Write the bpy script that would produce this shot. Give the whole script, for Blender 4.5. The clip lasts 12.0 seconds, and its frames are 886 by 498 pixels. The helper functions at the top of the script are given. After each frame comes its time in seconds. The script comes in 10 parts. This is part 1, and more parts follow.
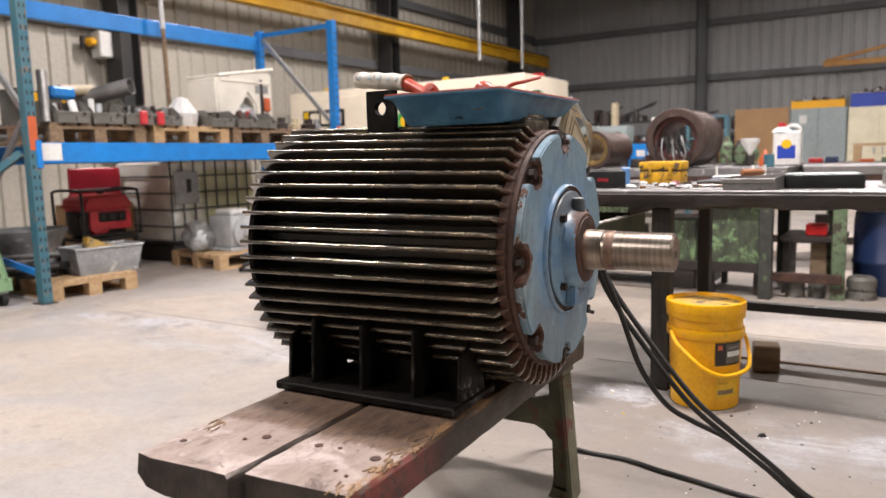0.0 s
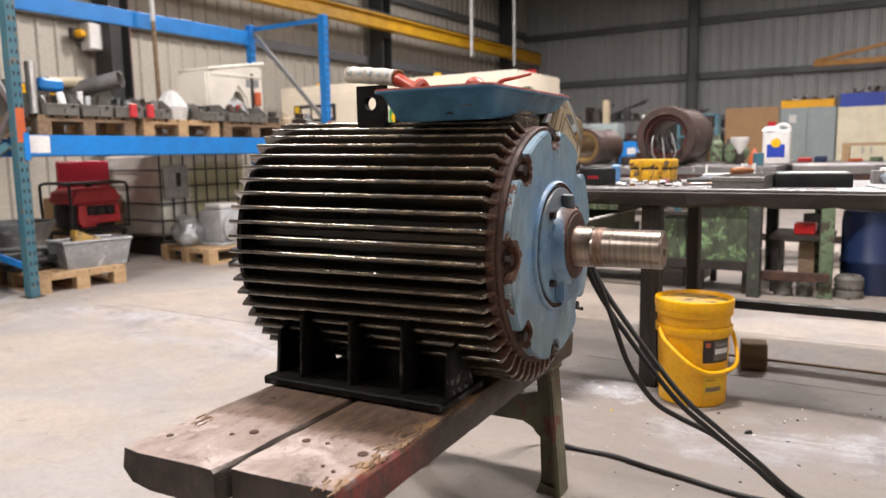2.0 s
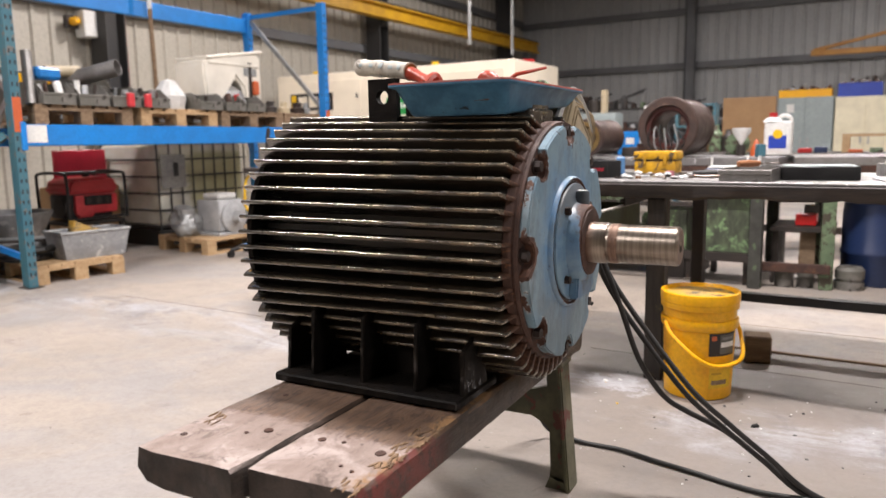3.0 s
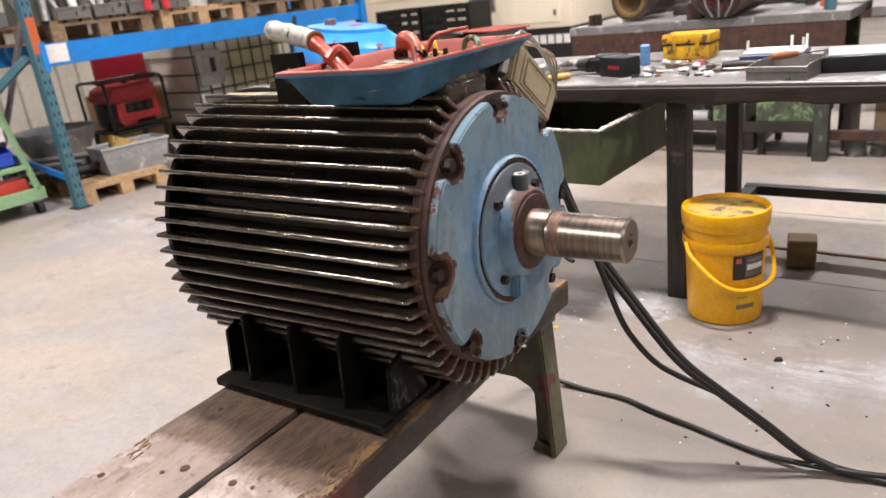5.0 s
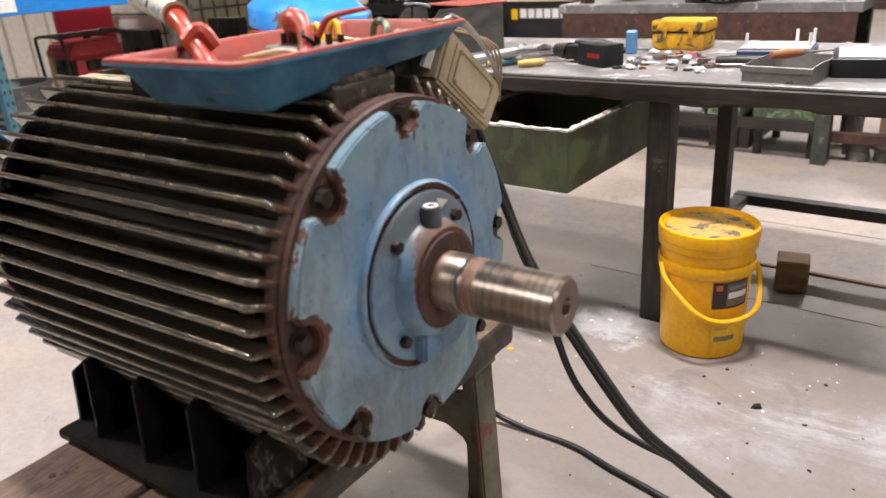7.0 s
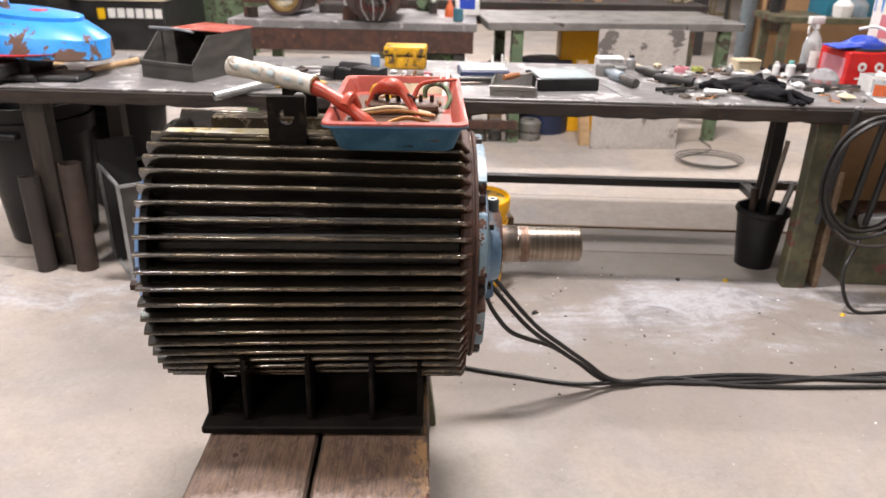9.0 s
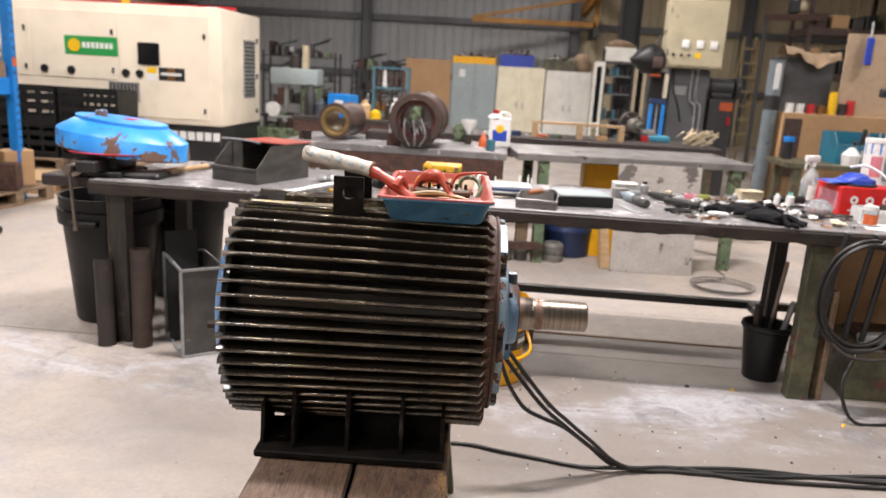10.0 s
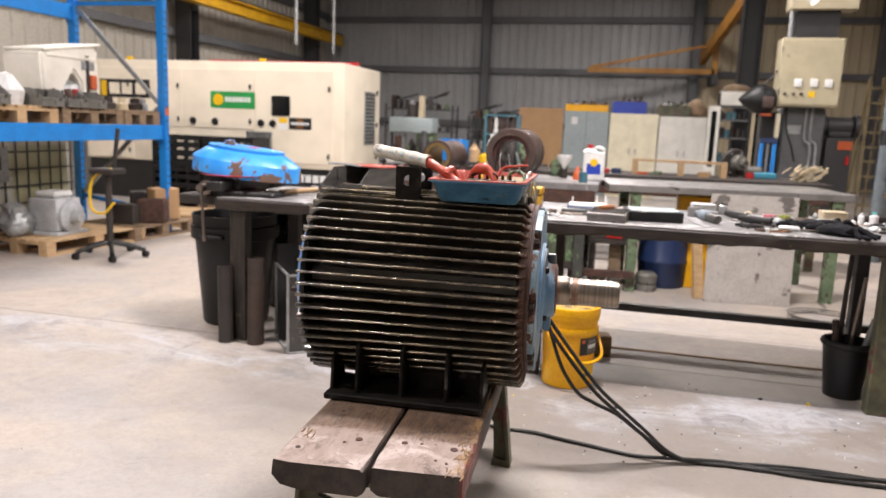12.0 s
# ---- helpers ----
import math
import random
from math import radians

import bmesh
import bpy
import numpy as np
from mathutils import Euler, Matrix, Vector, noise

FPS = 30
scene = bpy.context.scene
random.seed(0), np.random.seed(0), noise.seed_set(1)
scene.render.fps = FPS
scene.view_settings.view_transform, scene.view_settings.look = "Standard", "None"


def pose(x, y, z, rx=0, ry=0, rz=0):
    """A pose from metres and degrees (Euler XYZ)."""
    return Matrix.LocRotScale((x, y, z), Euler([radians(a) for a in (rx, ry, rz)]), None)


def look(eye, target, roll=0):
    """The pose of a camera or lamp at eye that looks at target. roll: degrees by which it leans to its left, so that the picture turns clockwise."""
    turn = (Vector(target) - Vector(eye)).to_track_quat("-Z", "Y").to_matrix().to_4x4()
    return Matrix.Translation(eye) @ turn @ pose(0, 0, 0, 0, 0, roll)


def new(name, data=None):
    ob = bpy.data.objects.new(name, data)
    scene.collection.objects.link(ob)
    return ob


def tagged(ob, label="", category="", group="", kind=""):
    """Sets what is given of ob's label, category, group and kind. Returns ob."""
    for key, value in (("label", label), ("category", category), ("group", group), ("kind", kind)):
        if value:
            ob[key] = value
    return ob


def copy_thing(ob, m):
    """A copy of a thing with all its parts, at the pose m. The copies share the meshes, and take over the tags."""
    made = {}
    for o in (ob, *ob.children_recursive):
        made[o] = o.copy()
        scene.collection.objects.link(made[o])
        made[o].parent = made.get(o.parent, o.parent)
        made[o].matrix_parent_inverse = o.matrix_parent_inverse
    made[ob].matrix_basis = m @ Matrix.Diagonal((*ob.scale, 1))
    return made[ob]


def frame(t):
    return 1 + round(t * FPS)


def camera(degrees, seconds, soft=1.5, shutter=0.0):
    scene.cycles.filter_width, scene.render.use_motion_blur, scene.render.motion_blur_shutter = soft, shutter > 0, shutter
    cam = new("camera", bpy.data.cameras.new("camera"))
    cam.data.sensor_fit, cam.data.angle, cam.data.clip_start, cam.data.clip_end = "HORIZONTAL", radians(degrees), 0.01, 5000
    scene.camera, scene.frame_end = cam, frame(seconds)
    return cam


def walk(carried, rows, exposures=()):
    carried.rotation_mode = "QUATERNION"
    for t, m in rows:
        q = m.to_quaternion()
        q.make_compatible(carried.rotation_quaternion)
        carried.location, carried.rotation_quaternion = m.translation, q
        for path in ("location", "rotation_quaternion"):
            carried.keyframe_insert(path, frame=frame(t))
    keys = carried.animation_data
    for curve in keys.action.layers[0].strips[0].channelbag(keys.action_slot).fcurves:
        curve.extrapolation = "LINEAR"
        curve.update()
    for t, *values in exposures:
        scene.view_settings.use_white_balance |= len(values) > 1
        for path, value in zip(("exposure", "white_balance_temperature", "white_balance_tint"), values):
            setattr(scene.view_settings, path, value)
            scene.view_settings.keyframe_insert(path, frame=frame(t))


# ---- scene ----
cam = camera(62.6, 12.0)
# seconds, eye, target, roll
PATH = [
    (0, (0.025, -0.007, 0.991), (-1.041, 1.667, 0.742), -1.5),
    (0.5, (0.028, -0.006, 0.991), (-1.033, 1.671, 0.74), -1.4),
    (1, (0.029, -0.007, 0.991), (-1.025, 1.674, 0.74), -1.2),
    (1.5, (0.028, -0.005, 0.991), (-1.02, 1.679, 0.737), -1.0),
    (2, (0.027, -0.004, 0.99), (-1.017, 1.682, 0.73), -1.0),
    (2.5, (0.027, -0.006, 0.992), (-1.015, 1.681, 0.729), -0.9),
    (3, (-0.018, -0.011, 1.005), (-1.048, 1.678, 0.714), -0.9),
    (3.5, (-0.079, -0.067, 1.032), (-1.099, 1.609, 0.645), -2.0),
    (3.7, (-0.071, -0.045, 1.104), (-1.04, 1.645, 0.65), -2.6),
    (5.3, (0.153, 0.483, 1.246), (-1.067, 1.917, 0.57), -7.6),
    (5.5, (0.16, 0.532, 1.222), (-1.077, 1.957, 0.561), -8.1),
    (6, (0.197, 0.746, 1.171), (-1.23, 1.987, 0.519), -8.5),
    (6.5, (0.189, 0.825, 1.162), (-1.272, 2.021, 0.502), -7.7),
    (7, (0.042, 0.774, 1.235), (-1.115, 2.22, 0.481), -3.9),
    (7.2, (-0.067, 0.693, 1.262), (-1.078, 2.233, 0.483), -1.4),
    (8.8, (-0.635, -0.001, 1.458), (-0.752, 1.801, 0.6), 0.1),
    (9, (-0.672, -0.076, 1.48), (-0.725, 1.752, 0.671), 1.1),
    (9.5, (-0.682, -0.244, 1.497), (-0.754, 1.648, 0.852), 2.1),
    (10, (-0.658, -0.435, 1.422), (-0.8, 1.505, 0.959), 3.3),
    (10.5, (-0.655, -0.58, 1.339), (-0.791, 1.386, 0.998), 1.9),
    (11, (-0.665, -0.731, 1.281), (-0.828, 1.242, 0.996), 1.5),
    (11.5, (-0.59, -0.764, 1.273), (-0.885, 1.192, 0.978), 2.0),
    (12, (-0.381, -0.753, 1.282), (-0.863, 1.159, 0.949), 2.2),
]
walk(cam, [(t, look(eye, target, roll)) for t, eye, target, roll in PATH])

# ---- lens blur: sharp at the motor, soft behind ----
cam.data.dof.use_dof = True
cam.data.dof.focus_distance = 1.85
cam.data.dof.aperture_fstop = 3.5

# ---- light: grey daylight haze outside, LED high-bay lamps under the roof ----
world = bpy.data.worlds.new("workshop_world")
scene.world = world
world.use_nodes = True
world.node_tree.nodes["Background"].inputs[0].default_value = (0.75, 0.8, 0.9, 1)
world.node_tree.nodes["Background"].inputs[1].default_value = 0.25
scene.view_settings.exposure = 0.0

# plan place and power of each
LAMPS = [(-4.1, 0.5, 255), (-6.2, 6.5, 265), (-6.2, 13.0, 180), (-0.6, 2.6, 395), (-0.7, 8.2, 410), (-0.7, 15.5, 150), (4.8, 0.5, 190), (4.8, 6.5, 190), (4.8, 13.0, 110), (-2.6, -3.4, 200)]


# ---- small mesh helpers ----
def box(bm, x0, x1, y0, y1, z0, z1, bevel=0.0, seg=1):
    r = bmesh.ops.create_cube(bm, size=1.0)
    vs = r["verts"]
    for v in vs:
        v.co = Vector(((x0 + x1) / 2 + v.co.x * (x1 - x0), (y0 + y1) / 2 + v.co.y * (y1 - y0), (z0 + z1) / 2 + v.co.z * (z1 - z0)))
    if bevel > 0:
        es = list({e for v in vs for e in v.link_edges})
        bmesh.ops.bevel(bm, geom=es, offset=bevel, segments=seg, affect="EDGES", profile=0.6)
    return vs


def rod(bm, a, b, r0, r1=None, seg=12, caps=True):
    a, b = Vector(a), Vector(b)
    d = b - a
    m = Matrix.Translation((a + b) / 2) @ d.to_track_quat("Z", "Y").to_matrix().to_4x4()
    return bmesh.ops.create_cone(bm, cap_ends=caps, cap_tris=False, segments=seg, radius1=r0, radius2=r0 if r1 is None else r1, depth=d.length, matrix=m)["verts"]


def beam(bm, a, b, w, h, bevel=0.0):
    """A squared bar from a to b, w wide and h high."""
    a, b = Vector(a), Vector(b)
    d = b - a
    m = Matrix.Translation((a + b) / 2) @ d.to_track_quat("X", "Z").to_matrix().to_4x4()
    vs = box(bm, -d.length / 2, d.length / 2, -w / 2, w / 2, -h / 2, h / 2)
    for v in vs:
        v.co = m @ v.co
    if bevel > 0:
        es = list({e for v in vs for e in v.link_edges})
        bmesh.ops.bevel(bm, geom=es, offset=bevel, segments=1, affect="EDGES")
    return vs


def lathe(bm, profile, seg=32, axis="Z", centre=(0, 0, 0)):
    """A turned body from (place along the axis, radius) pairs."""
    rings = []
    c = Vector(centre)
    for h, r in profile:
        ring = []
        if r < 1e-5:
            p = (h, 0, 0) if axis == "X" else (0, h, 0) if axis == "Y" else (0, 0, h)
            ring = [bm.verts.new(c + Vector(p))]
        else:
            for i in range(seg):
                a = 2 * math.pi * i / seg
                u, v = r * math.cos(a), r * math.sin(a)
                p = (h, u, v) if axis == "X" else (v, h, u) if axis == "Y" else (u, v, h)
                ring.append(bm.verts.new(c + Vector(p)))
        rings.append(ring)
    for a, b in zip(rings, rings[1:]):
        for i in range(seg):
            j = (i + 1) % seg
            if len(a) == 1 and len(b) == 1:
                continue
            if len(a) == 1:
                bm.faces.new((a[0], b[j], b[i]))
            elif len(b) == 1:
                bm.faces.new((a[i], a[j], b[0]))
            else:
                bm.faces.new((a[i], a[j], b[j], b[i]))
    bmesh.ops.recalc_face_normals(bm, faces=bm.faces)


def prism(bm, pts, depth, to3):
    """A flat outline pushed to a depth. to3(u, v, d) gives the place."""
    a = [bm.verts.new(to3(u, v, 0)) for u, v in pts]
    b = [bm.verts.new(to3(u, v, depth)) for u, v in pts]
    bm.faces.new(a)
    bm.faces.new(b[::-1])
    n = len(pts)
    for i in range(n):
        bm.faces.new((a[i], b[i], b[(i + 1) % n], a[(i + 1) % n]))
    bmesh.ops.recalc_face_normals(bm, faces=bm.faces)


def spline(pts, n=8):
    """A smooth line through pts."""
    p = [Vector(q) for q in pts]
    p = [2 * p[0] - p[1]] + p + [2 * p[-1] - p[-2]]
    out = []
    for i in range(1, len(p) - 2):
        for k in range(n):
            t = k / n
            out.append(0.5 * (2 * p[i] + (p[i + 1] - p[i - 1]) * t + (2 * p[i - 1] - 5 * p[i] + 4 * p[i + 1] - p[i + 2]) * t * t + (3 * p[i] - p[i - 1] - 3 * p[i + 1] + p[i + 2]) * t**3))
    out.append(p[-2])
    return out


def hose(bm, pts, r, seg=8, n=8, smooth=True):
    """A round cable along pts. r: one radius, or a function of 0..1."""
    line = spline(pts, n) if smooth else [Vector(q) for q in pts]
    up = Vector((0.13, 0.21, 1)).normalized()
    rings = []
    for i, q in enumerate(line):
        d = (line[min(i + 1, len(line) - 1)] - line[max(i - 1, 0)]).normalized()
        s = d.cross(up)
        s = s.normalized() if s.length > 1e-4 else Vector((1, 0, 0))
        w = s.cross(d)
        up = w
        rr = r(i / (len(line) - 1)) if callable(r) else r
        rings.append([bm.verts.new(q + rr * (math.cos(2 * math.pi * k / seg) * s + math.sin(2 * math.pi * k / seg) * w)) for k in range(seg)])
    for a, b in zip(rings, rings[1:]):
        for k in range(seg):
            bm.faces.new((a[k], a[(k + 1) % seg], b[(k + 1) % seg], b[k]))
    bm.faces.new(rings[0][::-1])
    bm.faces.new(rings[-1])
    bmesh.ops.recalc_face_normals(bm, faces=bm.faces)


def finish(name, bm, material, smooth=35):
    me = bpy.data.meshes.new(name)
    bm.to_mesh(me)
    bm.free()
    me.materials.append(material)
    if smooth:
        me.polygons.foreach_set("use_smooth", [True] * len(me.polygons))
        me.set_sharp_from_angle(angle=radians(smooth))
    return me


def part(name, bm, material, parent, label="", smooth=35):
    ob = new(name, bm if isinstance(bm, bpy.types.Mesh) else finish(name, bm, material, smooth))
    ob.parent = parent
    if label:
        ob["label"] = label
    return ob


def thing(name, label, category, at=(0, 0, 0), turn=0.0, group="", kind=""):
    ob = new(name)
    ob.empty_display_size = 0.05
    ob.matrix_basis = pose(*at, 0, 0, turn)
    return tagged(ob, label, category, group, kind)


def solid(name, bm, material, label, category, at=(0, 0, 0), turn=0.0, group="", kind="", smooth=35):
    """A thing of one mesh."""
    ob = new(name, finish(name, bm, material, smooth))
    ob.matrix_basis = pose(*at, 0, 0, turn)
    return tagged(ob, label, category, group, kind)


def boxed(x0, x1, y0, y1, z0, z1, bevel=0.0, seg=1):
    bm = bmesh.new()
    box(bm, x0, x1, y0, y1, z0, z1, bevel, seg)
    return bm


def rodded(*args, **kw):
    bm = bmesh.new()
    rod(bm, *args, **kw)
    return bm


def turned(profile, seg=32, axis="Z", centre=(0, 0, 0)):
    bm = bmesh.new()
    lathe(bm, profile, seg, axis, centre)
    return bm


def hosed(pts, r, seg=8, n=8, smooth=True):
    bm = bmesh.new()
    hose(bm, pts, r, seg, n, smooth)
    return bm


# ---- materials ----
class Net:
    """Short hand for a node tree."""

    def __init__(self, name):
        self.m = bpy.data.materials.new(name)
        self.m.use_nodes = True
        self.t = self.m.node_tree
        self.b = self.t.nodes["Principled BSDF"]
        self.co = self.t.nodes.new("ShaderNodeTexCoord").outputs["Object"]

    def put(self, sock, v):
        if isinstance(v, bpy.types.NodeSocket):
            self.t.links.new(v, sock)
        elif isinstance(v, tuple) and len(v) == 3 and sock.type == "RGBA":
            sock.default_value = (*v, 1)
        else:
            sock.default_value = v

    def math(self, op, a, b=0.0, c=0.0):
        n = self.t.nodes.new("ShaderNodeMath")
        n.operation = op
        for s, v in zip(n.inputs, (a, b, c)):
            self.put(s, v)
        return n.outputs[0]

    def noise(self, scale, detail=4.0, rough=0.55, stretch=None, warp=0.0):
        n = self.t.nodes.new("ShaderNodeTexNoise")
        n.inputs["Scale"].default_value, n.inputs["Detail"].default_value, n.inputs["Roughness"].default_value = scale, detail, rough
        n.inputs["Distortion"].default_value = warp
        co = self.co
        if stretch:
            mp = self.t.nodes.new("ShaderNodeMapping")
            mp.inputs["Scale"].default_value = stretch
            self.t.links.new(co, mp.inputs[0])
            co = mp.outputs[0]
        self.t.links.new(co, n.inputs["Vector"])
        return n.outputs["Fac"]

    def ramp(self, v, lo, hi, a=0.0, b=1.0):
        n = self.t.nodes.new("ShaderNodeMapRange")
        n.interpolation_type = "SMOOTHSTEP"
        for s, x in zip(n.inputs, (v, lo, hi, a, b)):
            self.put(s, x)
        return n.outputs[0]

    def mix(self, f, a, b):
        n = self.t.nodes.new("ShaderNodeMix")
        n.data_type = "RGBA"
        self.put(n.inputs[0], f)
        self.put(n.inputs[6], a)
        self.put(n.inputs[7], b)
        return n.outputs[2]

    def xyz(self):
        n = self.t.nodes.new("ShaderNodeSeparateXYZ")
        self.t.links.new(self.co, n.inputs[0])
        return n.outputs

    def rnd(self):
        return self.t.nodes.new("ShaderNodeObjectInfo").outputs["Random"]

    def bump(self, h, strength, dist=0.002):
        n = self.t.nodes.new("ShaderNodeBump")
        n.inputs["Strength"].default_value, n.inputs["Distance"].default_value = strength, dist
        self.put(n.inputs["Height"], h)
        self.t.links.new(n.outputs[0], self.b.inputs["Normal"])

    def set(self, **kw):
        for k, v in kw.items():
            self.put(self.b.inputs[k.replace("_", " ")], v)
        return self.m


def surf(name, base, alt, rough=0.5, metal=0.0, grain=60.0, big=4.0, bump=0.15, wear=None, wear_at=0.62, wear_scale=14.0, wear_rough=0.8, stretch=None, coat=0.0, spec=0.5):
    """A worn surface: base and alt in large patches, fine grain, and chips of a third colour."""
    n = Net(name)
    g, l = n.noise(grain, 5, 0.6, stretch), n.noise(big, 4, 0.6, stretch)
    c = n.mix(n.ramp(l, 0.35, 0.65), base, alt)
    c = n.mix(n.ramp(g, 0.35, 0.75, 0.0, 0.35), c, tuple(x * 0.55 for x in alt))
    r = n.ramp(l, 0.3, 0.7, rough * 0.85, min(1, rough * 1.2))
    mt = metal
    if wear:
        k = n.ramp(n.noise(wear_scale, 6, 0.65, None, 0.4), wear_at, wear_at + 0.03)
        c = n.mix(k, c, wear)
        r = n.math("ADD", n.math("MULTIPLY", r, n.math("SUBTRACT", 1.0, k)), n.math("MULTIPLY", k, wear_rough))
    n.set(Base_Color=c, Roughness=r, Metallic=mt, Coat_Weight=coat, Coat_Roughness=0.15, Specular_IOR_Level=spec)
    n.bump(n.math("ADD", n.math("MULTIPLY", g, 0.6), l), bump)
    return n.m


RUST = (0.085, 0.035, 0.02)
M = {}
M["tray_blue"] = surf("tray_blue_paint", (0.08, 0.215, 0.34), (0.042, 0.125, 0.215), 0.33, grain=50, big=14, bump=0.14, wear=(0.012, 0.013, 0.016), wear_at=0.64, wear_scale=13, wear_rough=0.4)
M["tray_red"] = surf("tray_red_paint", (0.34, 0.058, 0.036), (0.25, 0.038, 0.025), 0.42, grain=60, big=10, bump=0.1, wear=(0.08, 0.03, 0.02), wear_at=0.66)
M["rust"] = surf("rusty_cast_iron", (0.075, 0.032, 0.02), (0.045, 0.022, 0.016), 0.65, grain=160, big=18, bump=0.5, wear=(0.16, 0.07, 0.035), wear_at=0.62, wear_scale=45)


def iron_material():
    """Black iron, dull below, with runs and beads of wet oil."""
    n = Net("oily_black_iron")
    g, l = n.noise(120, 5, 0.65), n.noise(11, 5, 0.65)
    c = n.mix(n.ramp(l, 0.35, 0.65), (0.0028, 0.0024, 0.0022), (0.008, 0.006, 0.0045))
    c = n.mix(n.ramp(n.noise(26, 5, 0.7), 0.62, 0.72, 0, 0.7), c, (0.022, 0.013, 0.008))
    wet = n.ramp(n.noise(34, 5, 0.75, (1, 1, 0.5), 0.3), 0.52, 0.62)
    n.set(Base_Color=c, Roughness=0.62, Specular_IOR_Level=0.12, Coat_Weight=n.math("MULTIPLY", wet, 0.6), Coat_Roughness=0.05, Coat_IOR=1.6)
    n.bump(n.math("ADD", g, n.math("MULTIPLY", n.noise(45, 4, 0.6), 2.0)), 0.5, 0.002)
    return n.m


M["iron"] = iron_material()
M["steel"] = surf("turned_steel", (0.36, 0.315, 0.28), (0.25, 0.20, 0.17), 0.34, 1.0, grain=140, big=30, bump=0.05, stretch=(30, 1, 1), wear=(0.16, 0.10, 0.07), wear_at=0.62, wear_scale=25, wear_rough=0.5)
M["bolt"] = surf("dark_bolt_steel", (0.035, 0.028, 0.026), (0.05, 0.032, 0.025), 0.45, 0.6, grain=200, big=40, bump=0.3)
M["dark_steel"] = surf("dark_mill_steel", (0.024, 0.020, 0.018), (0.04, 0.031, 0.026), 0.55, 0.1, grain=70, big=6, bump=0.25, wear=(0.10, 0.06, 0.04), wear_at=0.64)
M["grey_steel"] = surf("grey_sheet_steel", (0.30, 0.29, 0.28), (0.22, 0.21, 0.20), 0.4, 0.5, grain=60, big=5, bump=0.1, wear=(0.08, 0.07, 0.065), wear_at=0.62, wear_scale=4)
M["cast_green"] = surf("worn_green_cast_iron", (0.12, 0.115, 0.062), (0.06, 0.06, 0.036), 0.45, grain=60, big=9, bump=0.35, wear=(0.13, 0.05, 0.04), wear_at=0.58, wear_scale=14)
M["green_paint"] = surf("worn_green_paint", (0.13, 0.17, 0.085), (0.062, 0.085, 0.04), 0.5, grain=30, big=9, bump=0.2, wear=(0.21, 0.23, 0.17), wear_at=0.62, wear_scale=13)
M["pale_green"] = surf("pale_green_paint", (0.165, 0.23, 0.13), (0.095, 0.14, 0.08), 0.5, grain=30, big=7, bump=0.15, wear=(0.06, 0.05, 0.035), wear_at=0.53, wear_scale=16)
M["yellow"] = surf("yellow_plastic", (0.90, 0.47, 0.003), (0.85, 0.41, 0.003), 0.34, grain=60, big=6, bump=0.06, wear=(0.26, 0.15, 0.045), wear_at=0.665, wear_scale=11)
M["dirty_yellow"] = surf("dirty_yellow_plastic", (0.68, 0.40, 0.04), (0.42, 0.29, 0.12), 0.55, grain=60, big=9, bump=0.1, wear=(0.13, 0.105, 0.07), wear_at=0.55, wear_scale=9)
M["yellow_paint"] = surf("crane_yellow_paint", (0.62, 0.35, 0.01), (0.5, 0.27, 0.01), 0.5, grain=30, big=3, bump=0.1)
M["rack_blue"] = surf("rack_blue_paint", (0.014, 0.225, 0.66), (0.012, 0.19, 0.56), 0.4, grain=60, big=5, bump=0.08, wear=(0.05, 0.07, 0.1), wear_at=0.68)
M["rack_teal"] = surf("rack_teal_paint", (0.045, 0.14, 0.19), (0.06, 0.16, 0.2), 0.45, grain=60, big=5, bump=0.15, wear=(0.16, 0.15, 0.14), wear_at=0.58, wear_scale=20)
M["orange"] = surf("orange_paint", (0.6, 0.13, 0.04), (0.5, 0.1, 0.03), 0.45)
M["gen_cream"] = surf("cream_powder_coat", (0.80, 0.715, 0.575), (0.79, 0.705, 0.565), 0.42, grain=1.5, big=0.8, bump=0.0)
M["black"] = surf("black_paint", (0.012, 0.012, 0.013), (0.02, 0.02, 0.02), 0.45, grain=60, big=6, bump=0.15)
M["black_plastic"] = surf("black_plastic", (0.008, 0.008, 0.009), (0.013, 0.013, 0.013), 0.45, grain=90, big=8, bump=0.12, spec=0.3)
M["rack_bin_grey"] = surf("dusty_bin_steel", (0.12, 0.118, 0.10), (0.18, 0.17, 0.155), 0.6, 0.2, grain=50, big=7, bump=0.2, wear=(0.04, 0.035, 0.03), wear_at=0.58, wear_scale=10)
M["jib_orange"] = surf("worn_orange_paint", (0.36, 0.17, 0.02), (0.26, 0.11, 0.015), 0.55, grain=20, big=3, bump=0.1)
M["rubber"] = surf("black_rubber", (0.010, 0.010, 0.010), (0.018, 0.017, 0.016), 0.45, grain=90, big=14, bump=0.1)
M["white"] = surf("white_plastic", (0.72, 0.72, 0.70), (0.66, 0.65, 0.62), 0.4, grain=40, big=5, bump=0.05)
M["cream"] = surf("cream_plastic", (0.55, 0.47, 0.33), (0.46, 0.38, 0.25), 0.5, grain=70, big=12, bump=0.15, wear=(0.2, 0.14, 0.08), wear_at=0.62, wear_scale=20)
M["red"] = surf("red_paint", (0.5, 0.02, 0.025), (0.42, 0.02, 0.02), 0.4, grain=40, big=4, bump=0.06)
M["blue"] = surf("bright_blue_paint", (0.025, 0.25, 0.74), (0.06, 0.33, 0.78), 0.35, grain=40, big=5, bump=0.15, wear=(0.13, 0.075, 0.055), wear_at=0.555, wear_scale=6)
